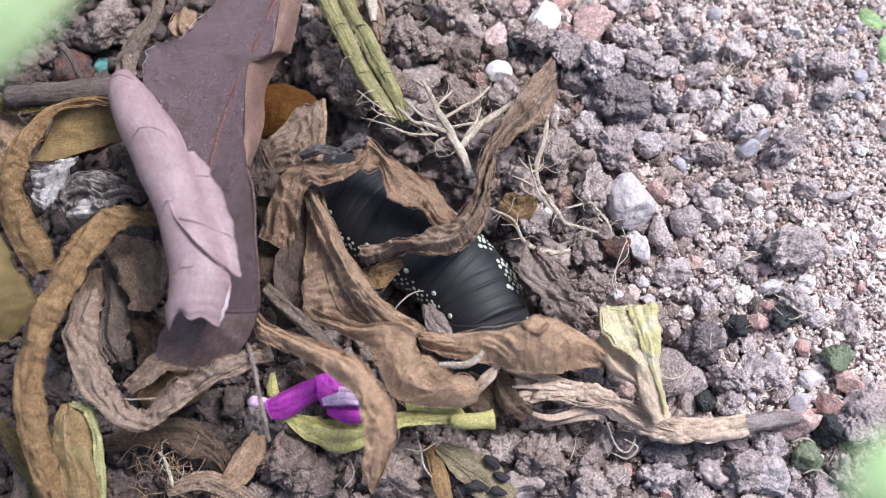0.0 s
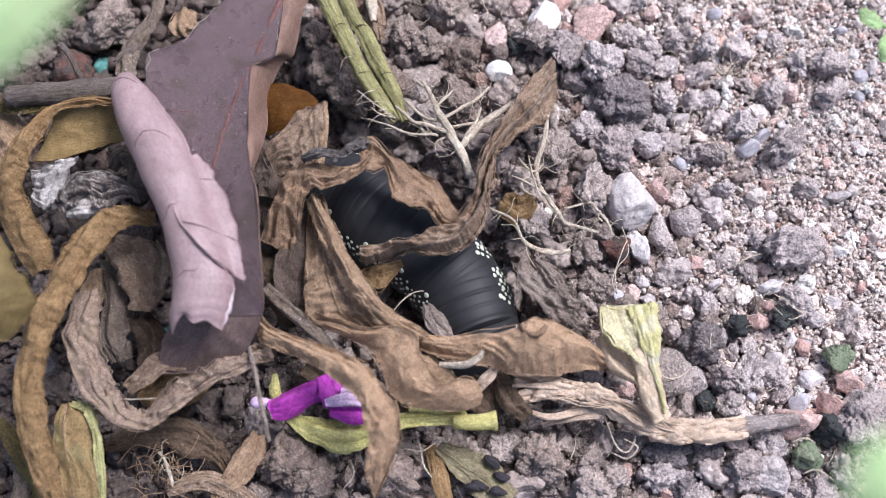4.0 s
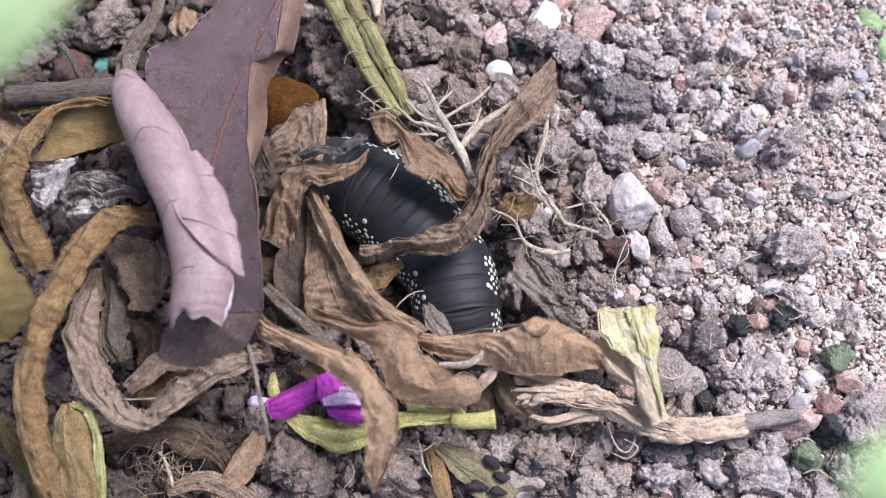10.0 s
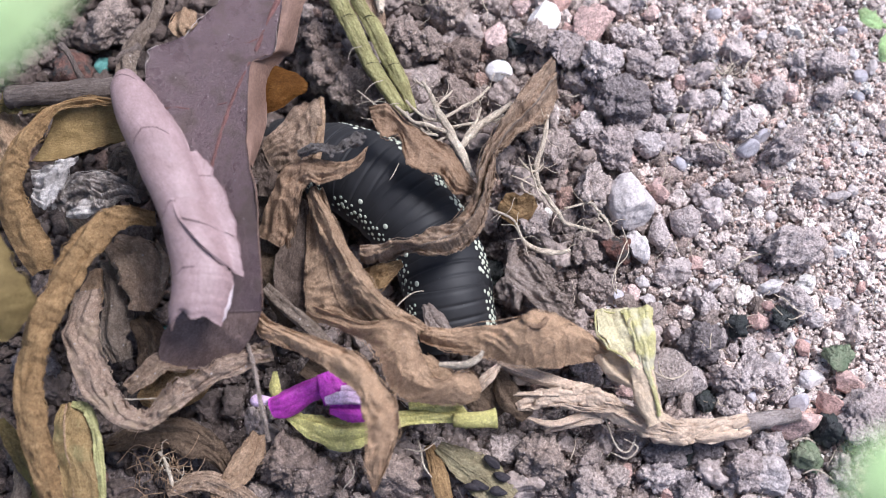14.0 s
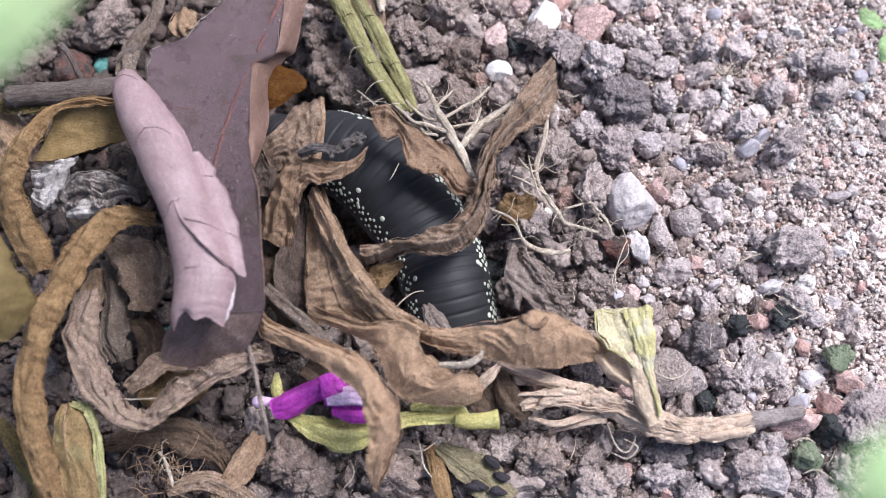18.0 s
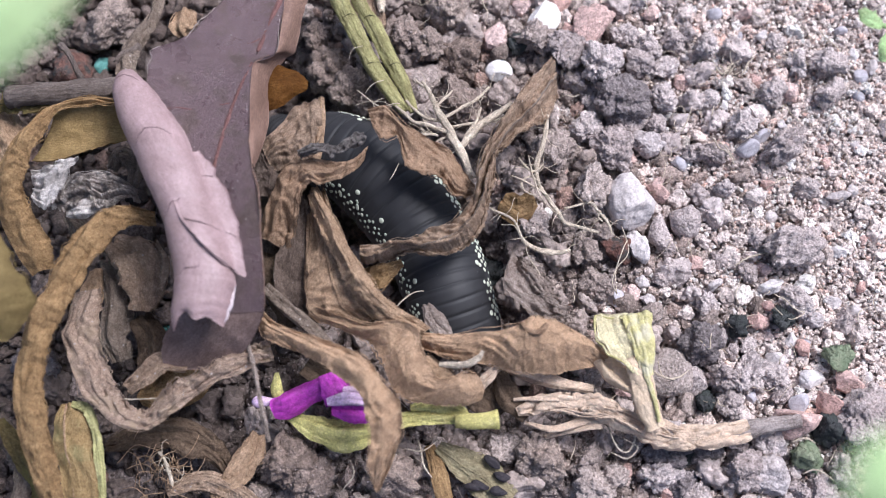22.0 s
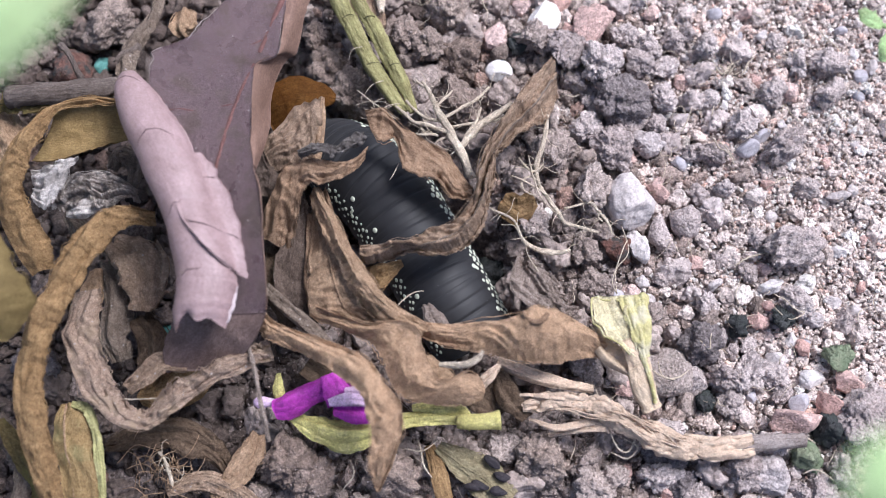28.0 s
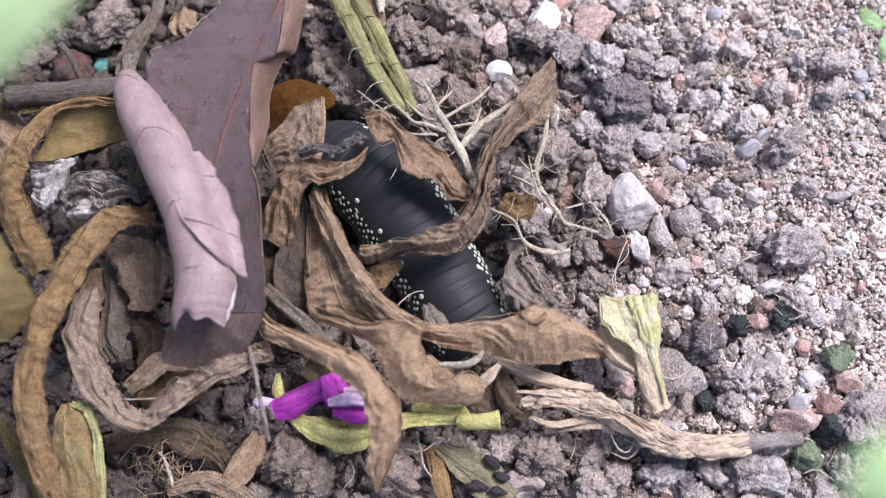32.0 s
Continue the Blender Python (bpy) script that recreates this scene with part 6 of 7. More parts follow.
def stems():
    at = np.array((-8.8, 20.5, 4))
    ob = thing("withered_plant", at, "pair of flattened yellow-green withered stems", "stem")
    for k, (pts, w) in enumerate((
            ([(-13.2, 29.2, 4.0), (-12.0, 26.3, 4.1), (-10.5, 23.2, 4.2), (-8.6, 19.3, 4.4), (-6.8, 16.2, 4.5), (-4.7, 13.0, 4.6)], [0.75, 0.75, 0.8, 0.75, 0.7, 0.35]),
            ([(-11.0, 29.1, 4.2), (-9.9, 26.2, 4.3), (-8.1, 22.9, 4.4), (-6.2, 19.0, 4.6), (-4.9, 16.3, 4.7), (-3.7, 13.0, 4.8)], [0.7, 0.7, 0.75, 0.7, 0.6, 0.3]),
            ([(-8.1, 29.7, 3.0), (-7.7, 27.7, 3.0), (-7.4, 25.3, 3.0)], [0.5, 0.55, 0.2]))):
        g, u = ribbon_grid(pts, w, curl=1.25, seed=160 + k, wrinkle=0.12, ridges=3, folds=3, crisp=0.6, wave=0.2)
        part("strand", sheet("strand", g, m_stem if k < 2 else m_root, at, 0.3, u), ob)
        line = spline(pts, 60)
        for q in (20, 38) if k < 2 else ():
            part("node", tube_mesh("node", [line[q] + [-w[2] * 0.8, -0.1, 0.1], line[q] + [0, 0.1, 0.32], line[q] + [w[2] * 0.8, 0.2, 0.1]], [0.04, 0.06, 0.04], m_darknode, at, seed=q, n=12, sides=6), ob, "dark node of the stem")
    for k in (1, 4, 6):
        p = spline([(-10.5, 22.9, 4.8), (-8.6, 19.1, 4.9), (-6.7, 16.0, 5.1), (-4.6, 12.7, 5.2)], 30)[4 * k + 2]
        part("fibre", tube_mesh("fibre", [p, p + [-0.8 - 0.1 * k, -0.6, 0.5], p + [-1.2 - 0.2 * k, -1.6, 0.0]], [0.08, 0.06, 0.04], m_root, at, seed=k, n=10, sides=5), ob, "peeling pale fibre")
    return ob


def root_tangle():
    at = np.array((0.9, 10.3, 7))
    ob = thing("root_tangle", at, "tangle of pale thin branching roots on the soil", "roots")
    for k, (pts, r) in enumerate((
            ([(-2.2, 17.1, 5.0), (-1.3, 15.2, 5.5), (-0.5, 13.3, 6.0), (0.4, 11.7, 6.5), (1.1, 10.0, 7.0), (1.9, 7.9, 7.5), (2.9, 5.4, 8.0)], [0.2, 0.55, 0.7, 0.6]),
            ([(1.6, 8.8, 7.4), (3.0, 10.6, 6.9), (4.6, 12.2, 6.5), (6.3, 13.4, 6.0), (7.2, 14.3, 5.5)], [0.5, 0.5, 0.4]),
            ([(0.1, 12.4, 6.4), (1.8, 13.4, 5.8), (3.4, 14.8, 5.1), (4.9, 16.7, 4.5)], [0.25, 0.3, 0.2]),
            ([(4.0, 13.6, 6.4), (3.3, 12.0, 6.7), (2.2, 10.3, 7.1), (1.7, 8.8, 7.4)], [0.15, 0.25, 0.2]),
            ([(-5.0, 14.1, 5.6), (-3.2, 12.4, 6.0), (-1.1, 11.3, 6.4), (0.9, 10.6, 6.8)], [0.2, 0.35, 0.3]),
            ([(-3.9, 14.8, 5.4), (-2.1, 13.0, 5.7), (-0.5, 12.4, 6.1), (0.4, 12.0, 6.4)], [0.2, 0.3, 0.25]),
            ([(-8.0, 12.8, 5.0), (-5.6, 11.9, 5.5), (-3.2, 10.9, 5.9), (-0.5, 10.5, 6.4)], [0.08, 0.2, 0.2]),
            ([(-1.6, 16.1, 5.0), (-2.5, 16.7, 4.8), (-2.9, 17.6, 4.6)], [0.2, 0.2, 0.1]),
            ([(-0.7, 13.8, 5.6), (0.2, 15.3, 5.2), (1.0, 16.2, 4.8)], [0.2, 0.2, 0.1]),
            ([(0.6, 11.4, 6.6), (2.5, 11.7, 6.3), (4.5, 12.2, 5.9), (7.2, 13.2, 5.6)], [0.2, 0.3, 0.2]),
            ([(0.9, 10.4, 6.8), (-0.5, 9.8, 6.6), (-0.9, 9.5, 6.4)], [0.15, 0.16, 0.08]),
            ([(-5.6, 13.2, 5.0), (-7.4, 14.8, 4.7), (-9.2, 16.4, 4.4)], [0.08, 0.14, 0.08]),
            ([(-5.0, 12.9, 5.0), (-6.5, 13.6, 4.8), (-7.7, 14.4, 4.6)], [0.1, 0.14, 0.06]),
            ([(-2.6, 12.2, 6.0), (-1.9, 10.9, 6.1), (-0.8, 10.7, 6.2)], [0.1, 0.18, 0.1]))):
        part("root", tube_mesh("root", pts, r, m_root, at, seed=170 + k), ob, "pale thin root")
        hairs(ob, pts, at, 5, 400 + k)
    return ob


green_stem = stems()
root_tangle()
stick = thing("grey_stick", (-39.8, 15.3, 7.0), "weathered grey stick with a short side twig", "stick")
part("shaft", tube_mesh("shaft", [(-45.3, 14.5, 7.0), (-41.2, 14.5, 8.0), (-37.7, 14.9, 8.0), (-33.4, 15.4, 8.0)], [1.15, 1.2, 1.1, 1.0], m_greystick, np.array((-39.8, 15.3, 7.0)), seed=5, sides=14), stick)
part("side_twig", tube_mesh("side_twig", [(-37.5, 16.2, 8.0), (-38.2, 17.3, 8.6), (-39.0, 18.6, 9.0), (-39.7, 19.5, 9.0)], [0.35, 0.3, 0.3, 0.4], m_greystick, np.array((-39.8, 15.3, 7.0)), seed=6), stick)
for k, (pts, r, lab) in enumerate((
        ([(11.0, 13.2, 5.2), (10.8, 11.3, 5.2), (10.3, 9.4, 5.1), (9.8, 7.3, 5.0), (10.0, 5.4, 5.0)], [0.3, 0.4, 0.35], "short pale root on a soil clod"),
        ([(10.0, 5.4, 5.0), (11.2, 3.9, 4.8), (12.1, 2.8, 4.6), (12.8, 1.6, 4.4), (14.4, 1.2, 4.2), (16.2, 0.7, 4.0)], [0.3, 0.35, 0.2], "branching pale root on the soil"),
        ([(12.6, 3.1, 4.6), (14.2, 3.7, 4.5), (15.5, 4.0, 4.4), (16.4, 3.1, 4.2), (17.1, 1.7, 4.1), (17.5, 0.5, 4.0)], [0.2, 0.22, 0.15], "thin pale rootlet on the soil"),
        ([(4.7, 2.5, 7.0), (7.0, 1.3, 6.5), (8.1, -0.4, 6.0), (9.6, -1.2, 5.5), (11.6, -1.6, 5.0), (13.1, -1.3, 4.5)], [0.12, 0.25, 0.45, 0.25], "flat pale root lying on clods"),
        ([(7.9, 8.4, 5.4), (8.8, 7.2, 5.3), (9.8, 6.9, 5.1), (10.5, 7.9, 5.0)], [0.12, 0.2, 0.12], "thin pale rootlet on the soil"),
        ([(9.6, 4.2, 5.6), (8.5, 4.8, 5.5), (8.3, 5.9, 5.4), (9.2, 6.5, 5.3), (10.0, 5.8, 5.2)], [0.1, 0.18, 0.1], "curled thin pale rootlet on the soil"),
        ([(7.1, 6.3, 5.8), (8.3, 6.0, 5.5), (9.4, 5.4, 5.3), (11.0, 4.3, 5.0)], [0.1, 0.16, 0.1], "thin pale rootlet on the soil"),
        ([(8.9, 8.5, 5.8), (9.6, 6.0, 5.6), (10.4, 3.9, 5.4), (11.7, 2.4, 5.2)], [0.1, 0.15, 0.1], "thin pale rootlet on the soil"),
        ([(16.3, 3.0, 4.4), (16.1, 2.3, 4.2), (16.6, 1.9, 4.0)], [0.1, 0.14, 0.08], "thin pale rootlet on the soil"),
        ([(19.0, -0.3, 4.2), (18.0, -2.7, 3.9), (17.5, -4.4, 3.7), (17.9, -5.7, 3.4)], [0.08, 0.1, 0.07], "hair-thin tan rootlet between stones"),
        ([(8.4, -1.5, 6.6), (9.2, -3.5, 6.5), (9.9, -4.9, 6.4)], [0.07, 0.09, 0.06], "hair-thin rootlet on a crumpled leaf"),
        ([(20.2, -13.0, 5.0), (21.2, -14.2, 4.9), (22.5, -14.9, 4.8), (23.8, -14.4, 4.7), (24.6, -13.8, 4.6)], [0.1, 0.13, 0.1], "hair-thin pale rootlet over a clod"),
        ([(25.9, -10.8, 4.6), (26.9, -11.8, 4.5), (27.2, -10.0, 4.4)], [0.08, 0.12, 0.08], "short pale root on a dark clod"),
        ([(29.8, 19.8, 2.4), (30.7, 19.1, 2.4), (31.7, 20.4, 2.4)], [0.12, 0.2, 0.12], "short pale root bent like a V"),
        ([(34.3, -5.5, 2.6), (35.4, -6.2, 2.5), (36.3, -7.1, 2.5), (37.4, -7.4, 2.4)], [0.1, 0.12, 0.1], "thin pale root on gravel"),
        ([(29.0, 11.6, 2.6), (29.7, 10.5, 2.5), (30.7, 9.9, 2.5), (31.1, 8.7, 2.4)], [0.1, 0.14, 0.08], "thin pale root on gravel"),
        ([(21.9, -12.6, 3.0), (22.3, -14.4, 3.6), (23.4, -14.6, 3.6), (24.7, -13.5, 3.0)], [0.1, 0.12, 0.08], "hair-thin pale rootlet on soil"),
        ([(34.4, -6.8, 2.0), (35.7, -7.9, 2.2), (37.5, -7.4, 2.0)], [0.1, 0.12, 0.08], "hair-thin pale rootlet on soil"),
        ([(18.2, 2.9, 3.0), (19.3, -0.6, 2.6), (18.1, -2.9, 2.0), (18.1, -5.3, 2.0)], [0.08, 0.1, 0.08], "hair-thin pale rootlet on soil"),
        ([(30.4, 20.4, 1.8), (31.0, 19.4, 2.0), (32.0, 20.4, 1.8)], [0.12, 0.16, 0.12], "short pale root bent like a V"),
        ([(32.6, 19.2, 1.6), (33.2, 20.4, 1.8), (34.3, 21.5, 1.6)], [0.1, 0.14, 0.1], "short pale root on gravel"),
        ([(41.8, 24.7, 1.4), (42.8, 23.2, 1.6), (44.0, 22.0, 1.4)], [0.08, 0.1, 0.06], "hair-thin root on gravel"),
        ([(30.6, -2.3, 1.8), (32.4, -1.4, 2.0), (34.5, -0.9, 1.8)], [0.1, 0.14, 0.08], "brown splinter on gravel"),
        ([(34.3, 26.8, 1.6), (35.5, 25.9, 1.8), (36.8, 25.2, 1.6)], [0.06, 0.08, 0.06], "hair-thin root on gravel"),
        ([(29.7, 11.6, 1.6), (30.5, 10.9, 1.9), (31.4, 9.4, 1.6)], [0.08, 0.1, 0.06], "hair-thin root on gravel"),
        ([(25.7, 12.6, 1.6), (26.5, 13.8, 2.0), (27.1, 15.6, 1.6)], [0.08, 0.1, 0.06], "hair-thin root on gravel"),
        ([(34.8, -20.8, 3.0), (35.8, -20.6, 3.4), (37.2, -20.9, 3.0)], [0.14, 0.18, 0.1], "pale rootlet beside a mossy lump"),
        ([(35.9, -23.9, 2.4), (37.2, -23.7, 2.8), (38.9, -24.5, 2.4)], [0.1, 0.12, 0.08], "pale rootlet on the soil"),
        ([(-28.1, -21.9, 4.0), (-26.8, -23.8, 4.6), (-26.6, -25.3, 4.0)], [0.2, 0.3, 0.2], "white root tip in a tuft"),
        ([(-27.3, -17.1, 8.0), (-35.7, -16.7, 6.4), (-35.0, -17.4, 6.0)], [0.06, 0.12, 0.06], "fine pale rootlet on litter"),
        ([(-10.1, -25.6, 2.0), (-9.0, -24.0, 2.6), (-9.3, -22.5, 2.4)], [0.1, 0.12, 0.08], "fine rootlet beside clods"),
        ([(-2.5, -20.6, 3.0), (-1.9, -22.6, 3.4), (-1.1, -24.3, 3.0)], [0.1, 0.14, 0.08], "fine rootlet beside clods"),
        ([(-3.9, -21.6, 4.0), (-2.2, -21.9, 4.4), (-0.5, -20.7, 4.0)], [0.08, 0.1, 0.06], "fine rootlet under the bract"),
        ([(15.2, -15.8, 5.0), (16.9, -20.7, 4.0), (18.3, -21.8, 3.6), (19.1, -20.2, 4.0), (17.7, -19.7, 4.2)], [0.1, 0.14, 0.08], "tangled fine tan rootlet on soil"),
        ([(16.7, -21.8, 3.0), (18.6, -22.5, 3.4), (19.4, -21.3, 3.8), (18.0, -20.6, 4.0)], [0.1, 0.14, 0.08], "tangled fine tan rootlet on soil"),
        ([(-5.3, 4.3, 10.6), (-4.7, 5.3, 10.8), (-4.4, 6.0, 10.6)], [0.05, 0.08, 0.06], "hair-thin rootlet over the caterpillar"),
        ([(-5.2, -9.2, 9.0), (-3.5, -7.0, 9.4), (-1.9, -6.7, 9.0)], [0.06, 0.1, 0.06], "hair-thin rootlet over the caterpillar"))):
    ob = new("rootlet", tube_mesh("rootlet", pts, r, m_root, pts[1], seed=200 + k))
    ob.location = Vector(pts[1]) * MM
    tagged(ob, lab, "root", "rootlets")
    if max(r) > 0.18:
        hairs(ob, pts, np.array(pts[1]), 9, 500 + k)
def root_hairs():
    """Countless hair-thin roots over the soil."""
    rng = np.random.default_rng(77)
    VS, FS, off = [], [], 0
    for _ in range(170):
        x, y = rng.uniform(-12, 50), rng.uniform(-27, 30)
        a, l = rng.uniform(0, 6.28), rng.uniform(1.2, 4.5)
        z = float(ground_height(x, y)) + rng.uniform(0.9, 2.0)
        pts = [(x, y, z)]
        for q in range(4):
            a += rng.normal() * 0.7
            pts.append((pts[-1][0] + math.cos(a) * l / 4, pts[-1][1] + math.sin(a) * l / 4, z + rng.uniform(-0.4, 0.5)))
        me = tube_mesh("hair", pts, [rng.uniform(0.05, 0.1), 0.03], m_root, (0, 0, 0), seed=int(rng.integers(99)), sides=5, n=14)
        V = np.empty(len(me.vertices) * 3)
        me.vertices.foreach_get("co", V)
        F = np.empty(len(me.loops), np.int32)
        me.loops.foreach_get("vertex_index", F)
        VS.append(V.reshape(-1, 3) / MM)
        FS.append(F.reshape(-1, 3) + off)
        off += len(VS[-1])
        bpy.data.meshes.remove(me)
    V = np.vstack(VS)
    tagged(new("root_hairs", build("root_hairs", V, np.vstack(FS), m_root, V[:, :2])), "hair-thin pale roots scattered over the soil", "roots", kind="stuff")


root_hairs()
tuft_at = np.array((-28.0, -23.4, 3.0))
tuft = thing("root_tuft", tuft_at, "tuft of fine tangled tan rootlets", "roots")
rng = np.random.default_rng(8)
for k in range(46):
    a, l = rng.uniform(0, 6.28), rng.uniform(1.5, 4.5)
    p0 = tuft_at + rng.normal(size=3) * [1.4, 1.2, 0.4]
    p1 = p0 + [math.cos(a) * l * 0.5, math.sin(a) * l * 0.5, rng.uniform(0.2, 1.6)]
    p2 = p0 + [math.cos(a + 0.5) * l, math.sin(a + 0.5) * l, rng.uniform(-1, 0.6)]
    part("rootlet", tube_mesh("rootlet", [p0, p1, p2], [0.05, 0.035], m_brown, tuft_at, seed=k, sides=5, n=9), tuft)


# ---- fresh green plants close to the lens ----
def green_plant(leaf_pts, halves, stem_pts, label, stem_r=0.7):
    at = np.array(stem_pts[-1])
    ob = thing("green_plant", at, label, "plant")
    part("stem", tube_mesh("stem", stem_pts, stem_r, m_green, at), ob)
    for k, (pts, w) in enumerate(zip(leaf_pts, halves)):
        g, u = ribbon_grid(pts, w, curl=0.5, seed=240 + k, wrinkle=0.12, ridges=0.6, ragged=0.05, folds=1, crisp=0.4, wave=0.2)
        part("leaf", sheet("leaf", g, m_green, at, 0.2, u), ob)
    return ob


# Eight leaves added out of view on the left, only to block skylight there.
unseen_shade_leaves = [[(-58 - 6 * k, y, 28 + 4 * k), (-70 - 6 * k, y + 5, 42 + 6 * k), (-84 - 6 * k, y + 10, 50 + 8 * k), (-98 - 6 * k, y + 12, 44 + 8 * k)] for k, y in ((0, -38), (2, -18), (0, 6), (3, 22), (1, 44), (4, 2), (5, -30), (5, 40))]
green_plant([[(-20.0, -16.5, 84.0), (-18.1, -15.3, 85.0), (-16.2, -14.0, 86.0), (-14.7, -11.7, 85.5), (-13.7, -9.2, 84.0)], [(-19.2, -13.1, 82.0), (-17.0, -14.7, 84.0), (-16.9, -14.9, 82.0)]] + unseen_shade_leaves,
            [[0.5, 1.6, 1.9, 1.7, 0.5], [0.6, 0.9, 0.3]] + [[1, 8, 10, 1]] * 8,
            [(-20.2, -10.7, 84.0), (-45, 22, 78), (-64, 24, 50), (-66, 24, -1)], "fresh light green leafy plant hanging over the soil, with added unseen leaves for shade", 0.5)
green_plant([[(18.3, -29.7, 84.0), (15.8, -30.8, 86.0), (14.5, -31.8, 86.0), (13.9, -32.8, 85.0)]], [[0.9, 1.9, 1.8, 0.5]], [(18.8, -30.0, 84.0), (30.6, -27.9, 60.0), (53.2, -23.4, 20.0), (64.4, -21.4, -1.0)],
            "fresh light green leaf close over the gravel", 0.4)
green_plant([[(38.9, 17.1, 22.0), (39.3, 15.9, 23.0), (40.6, 15.6, 22.0)], [(42.6, 14.7, 22.0), (40.7, 13.2, 23.0), (40.4, 12.0, 22.0)]], [[0.3, 0.8, 0.4], [0.8, 0.8, 0.3]],
            [(40.6, 15.6, 22.0), (43.5, 15.7, 20.0), (50.7, 20.6, 8.0), (55.2, 24.4, -1.0)], "small fresh green seedling at the gravel edge", 0.25)


# ---- the caterpillar ----
RADIUS, STEP, COUNT = 5.7, 4.3, 9


def segment_mesh(taper):
    n, m = 91, 56
    u = np.linspace(-1, 1, n)
    prof = (1 - np.abs(u) ** 3 * 0.075) * (1 - 0.026 * np.cos(u * 3.25 / 4.3 * math.pi * 3) ** 12 * (0.4 + 0.6 * np.cos(u * 5.1) ** 2))
    prof = prof * (taper[0] + (taper[1] - taper[0]) * (u + 1) / 2)
    prof[0], prof[-1] = 0.01, 0.01
    ux = u * 3.25
    ux[0], ux[-1] = ux[1], ux[-2]
    th = np.linspace(0, 2 * math.pi, m, endpoint=False)
    X = np.broadcast_to(ux[:, None], (n, m))
    Y = RADIUS * prof[:, None] * np.cos(th)[None]
    Z = RADIUS * 0.95 * prof[:, None] * np.sin(th)[None]
    G = np.stack([X, Y, Z], -1)
    i, j = np.meshgrid(np.arange(n - 1), np.arange(m), indexing="ij")
    a, b = (i * m + j).ravel(), (i * m + (j + 1) % m).ravel()
    return build("segment", G.reshape(-1, 3), np.stack([a, b, b + m, a + m], 1), m_skin)


def caterpillar():
    at = (-5.3, 5.0, -4.0)
    ob = thing("caterpillar", at, "large velvety black caterpillar with rows of cream-white spots", "caterpillar")
    sizes = [0.4, 0.48, 0.58, 0.74, 0.88, 0.91, 0.87, 0.84, 0.82, 0.78]
    bodies = {}
    for k in range(COUNT):
        bodies.setdefault((sizes[k], sizes[k + 1]), segment_mesh((sizes[k], sizes[k + 1])))
    V, F = BALLS[3]
    dot = build("spot", V * [1, 1, 0.35], F, m_spot)
    rng = np.random.default_rng(12)
    segs = []
    for k in range(COUNT):
        s = part("segment", bodies[sizes[k], sizes[k + 1]], ob)
        segs.append(s)
        marks = []
        for side in (-1, 1):
            rear = side > 0 and k > 3
            marks.append((1.0, side * 45, 0.29))
            for row, (deg, size) in enumerate(((51, 0.23), (58, 0.27), (65, 0.23), (72, 0.2)) if rear else ((56, 0.17), (62, 0.21), (68, 0.18), (75, 0.17))):
                for q in range(5):
                    marks.append((-2.15 + 4.3 * (q + 0.5 * (row % 2)) / 5 + rng.uniform(-0.16, 0.16), side * (deg + rng.uniform(-2, 2)), size * rng.uniform(0.75, 1.2)))
        if k < 3:
            marks = [q for q in marks if abs(q[1]) > 50 and rng.random() < 0.3 + 0.2 * k]
        for x, deg, size in marks:
            a = radians(90 - deg)
            d = part("spot", dot, s)
            r = RADIUS * (1 - (abs(x) / 3.25) ** 3 * 0.075) * (sizes[k] + (sizes[k + 1] - sizes[k]) * (x / 3.25 + 1) / 2)
            nrm = Vector((0, math.cos(a), math.sin(a)))
            d.matrix_basis = Matrix.LocRotScale(Vector((x, nrm.y * r, nrm.z * r * 0.95)) * MM, nrm.to_track_quat("Z", "Y"), Vector((size,) * 3))
    return ob, segs


worm, worm_segments = caterpillar()

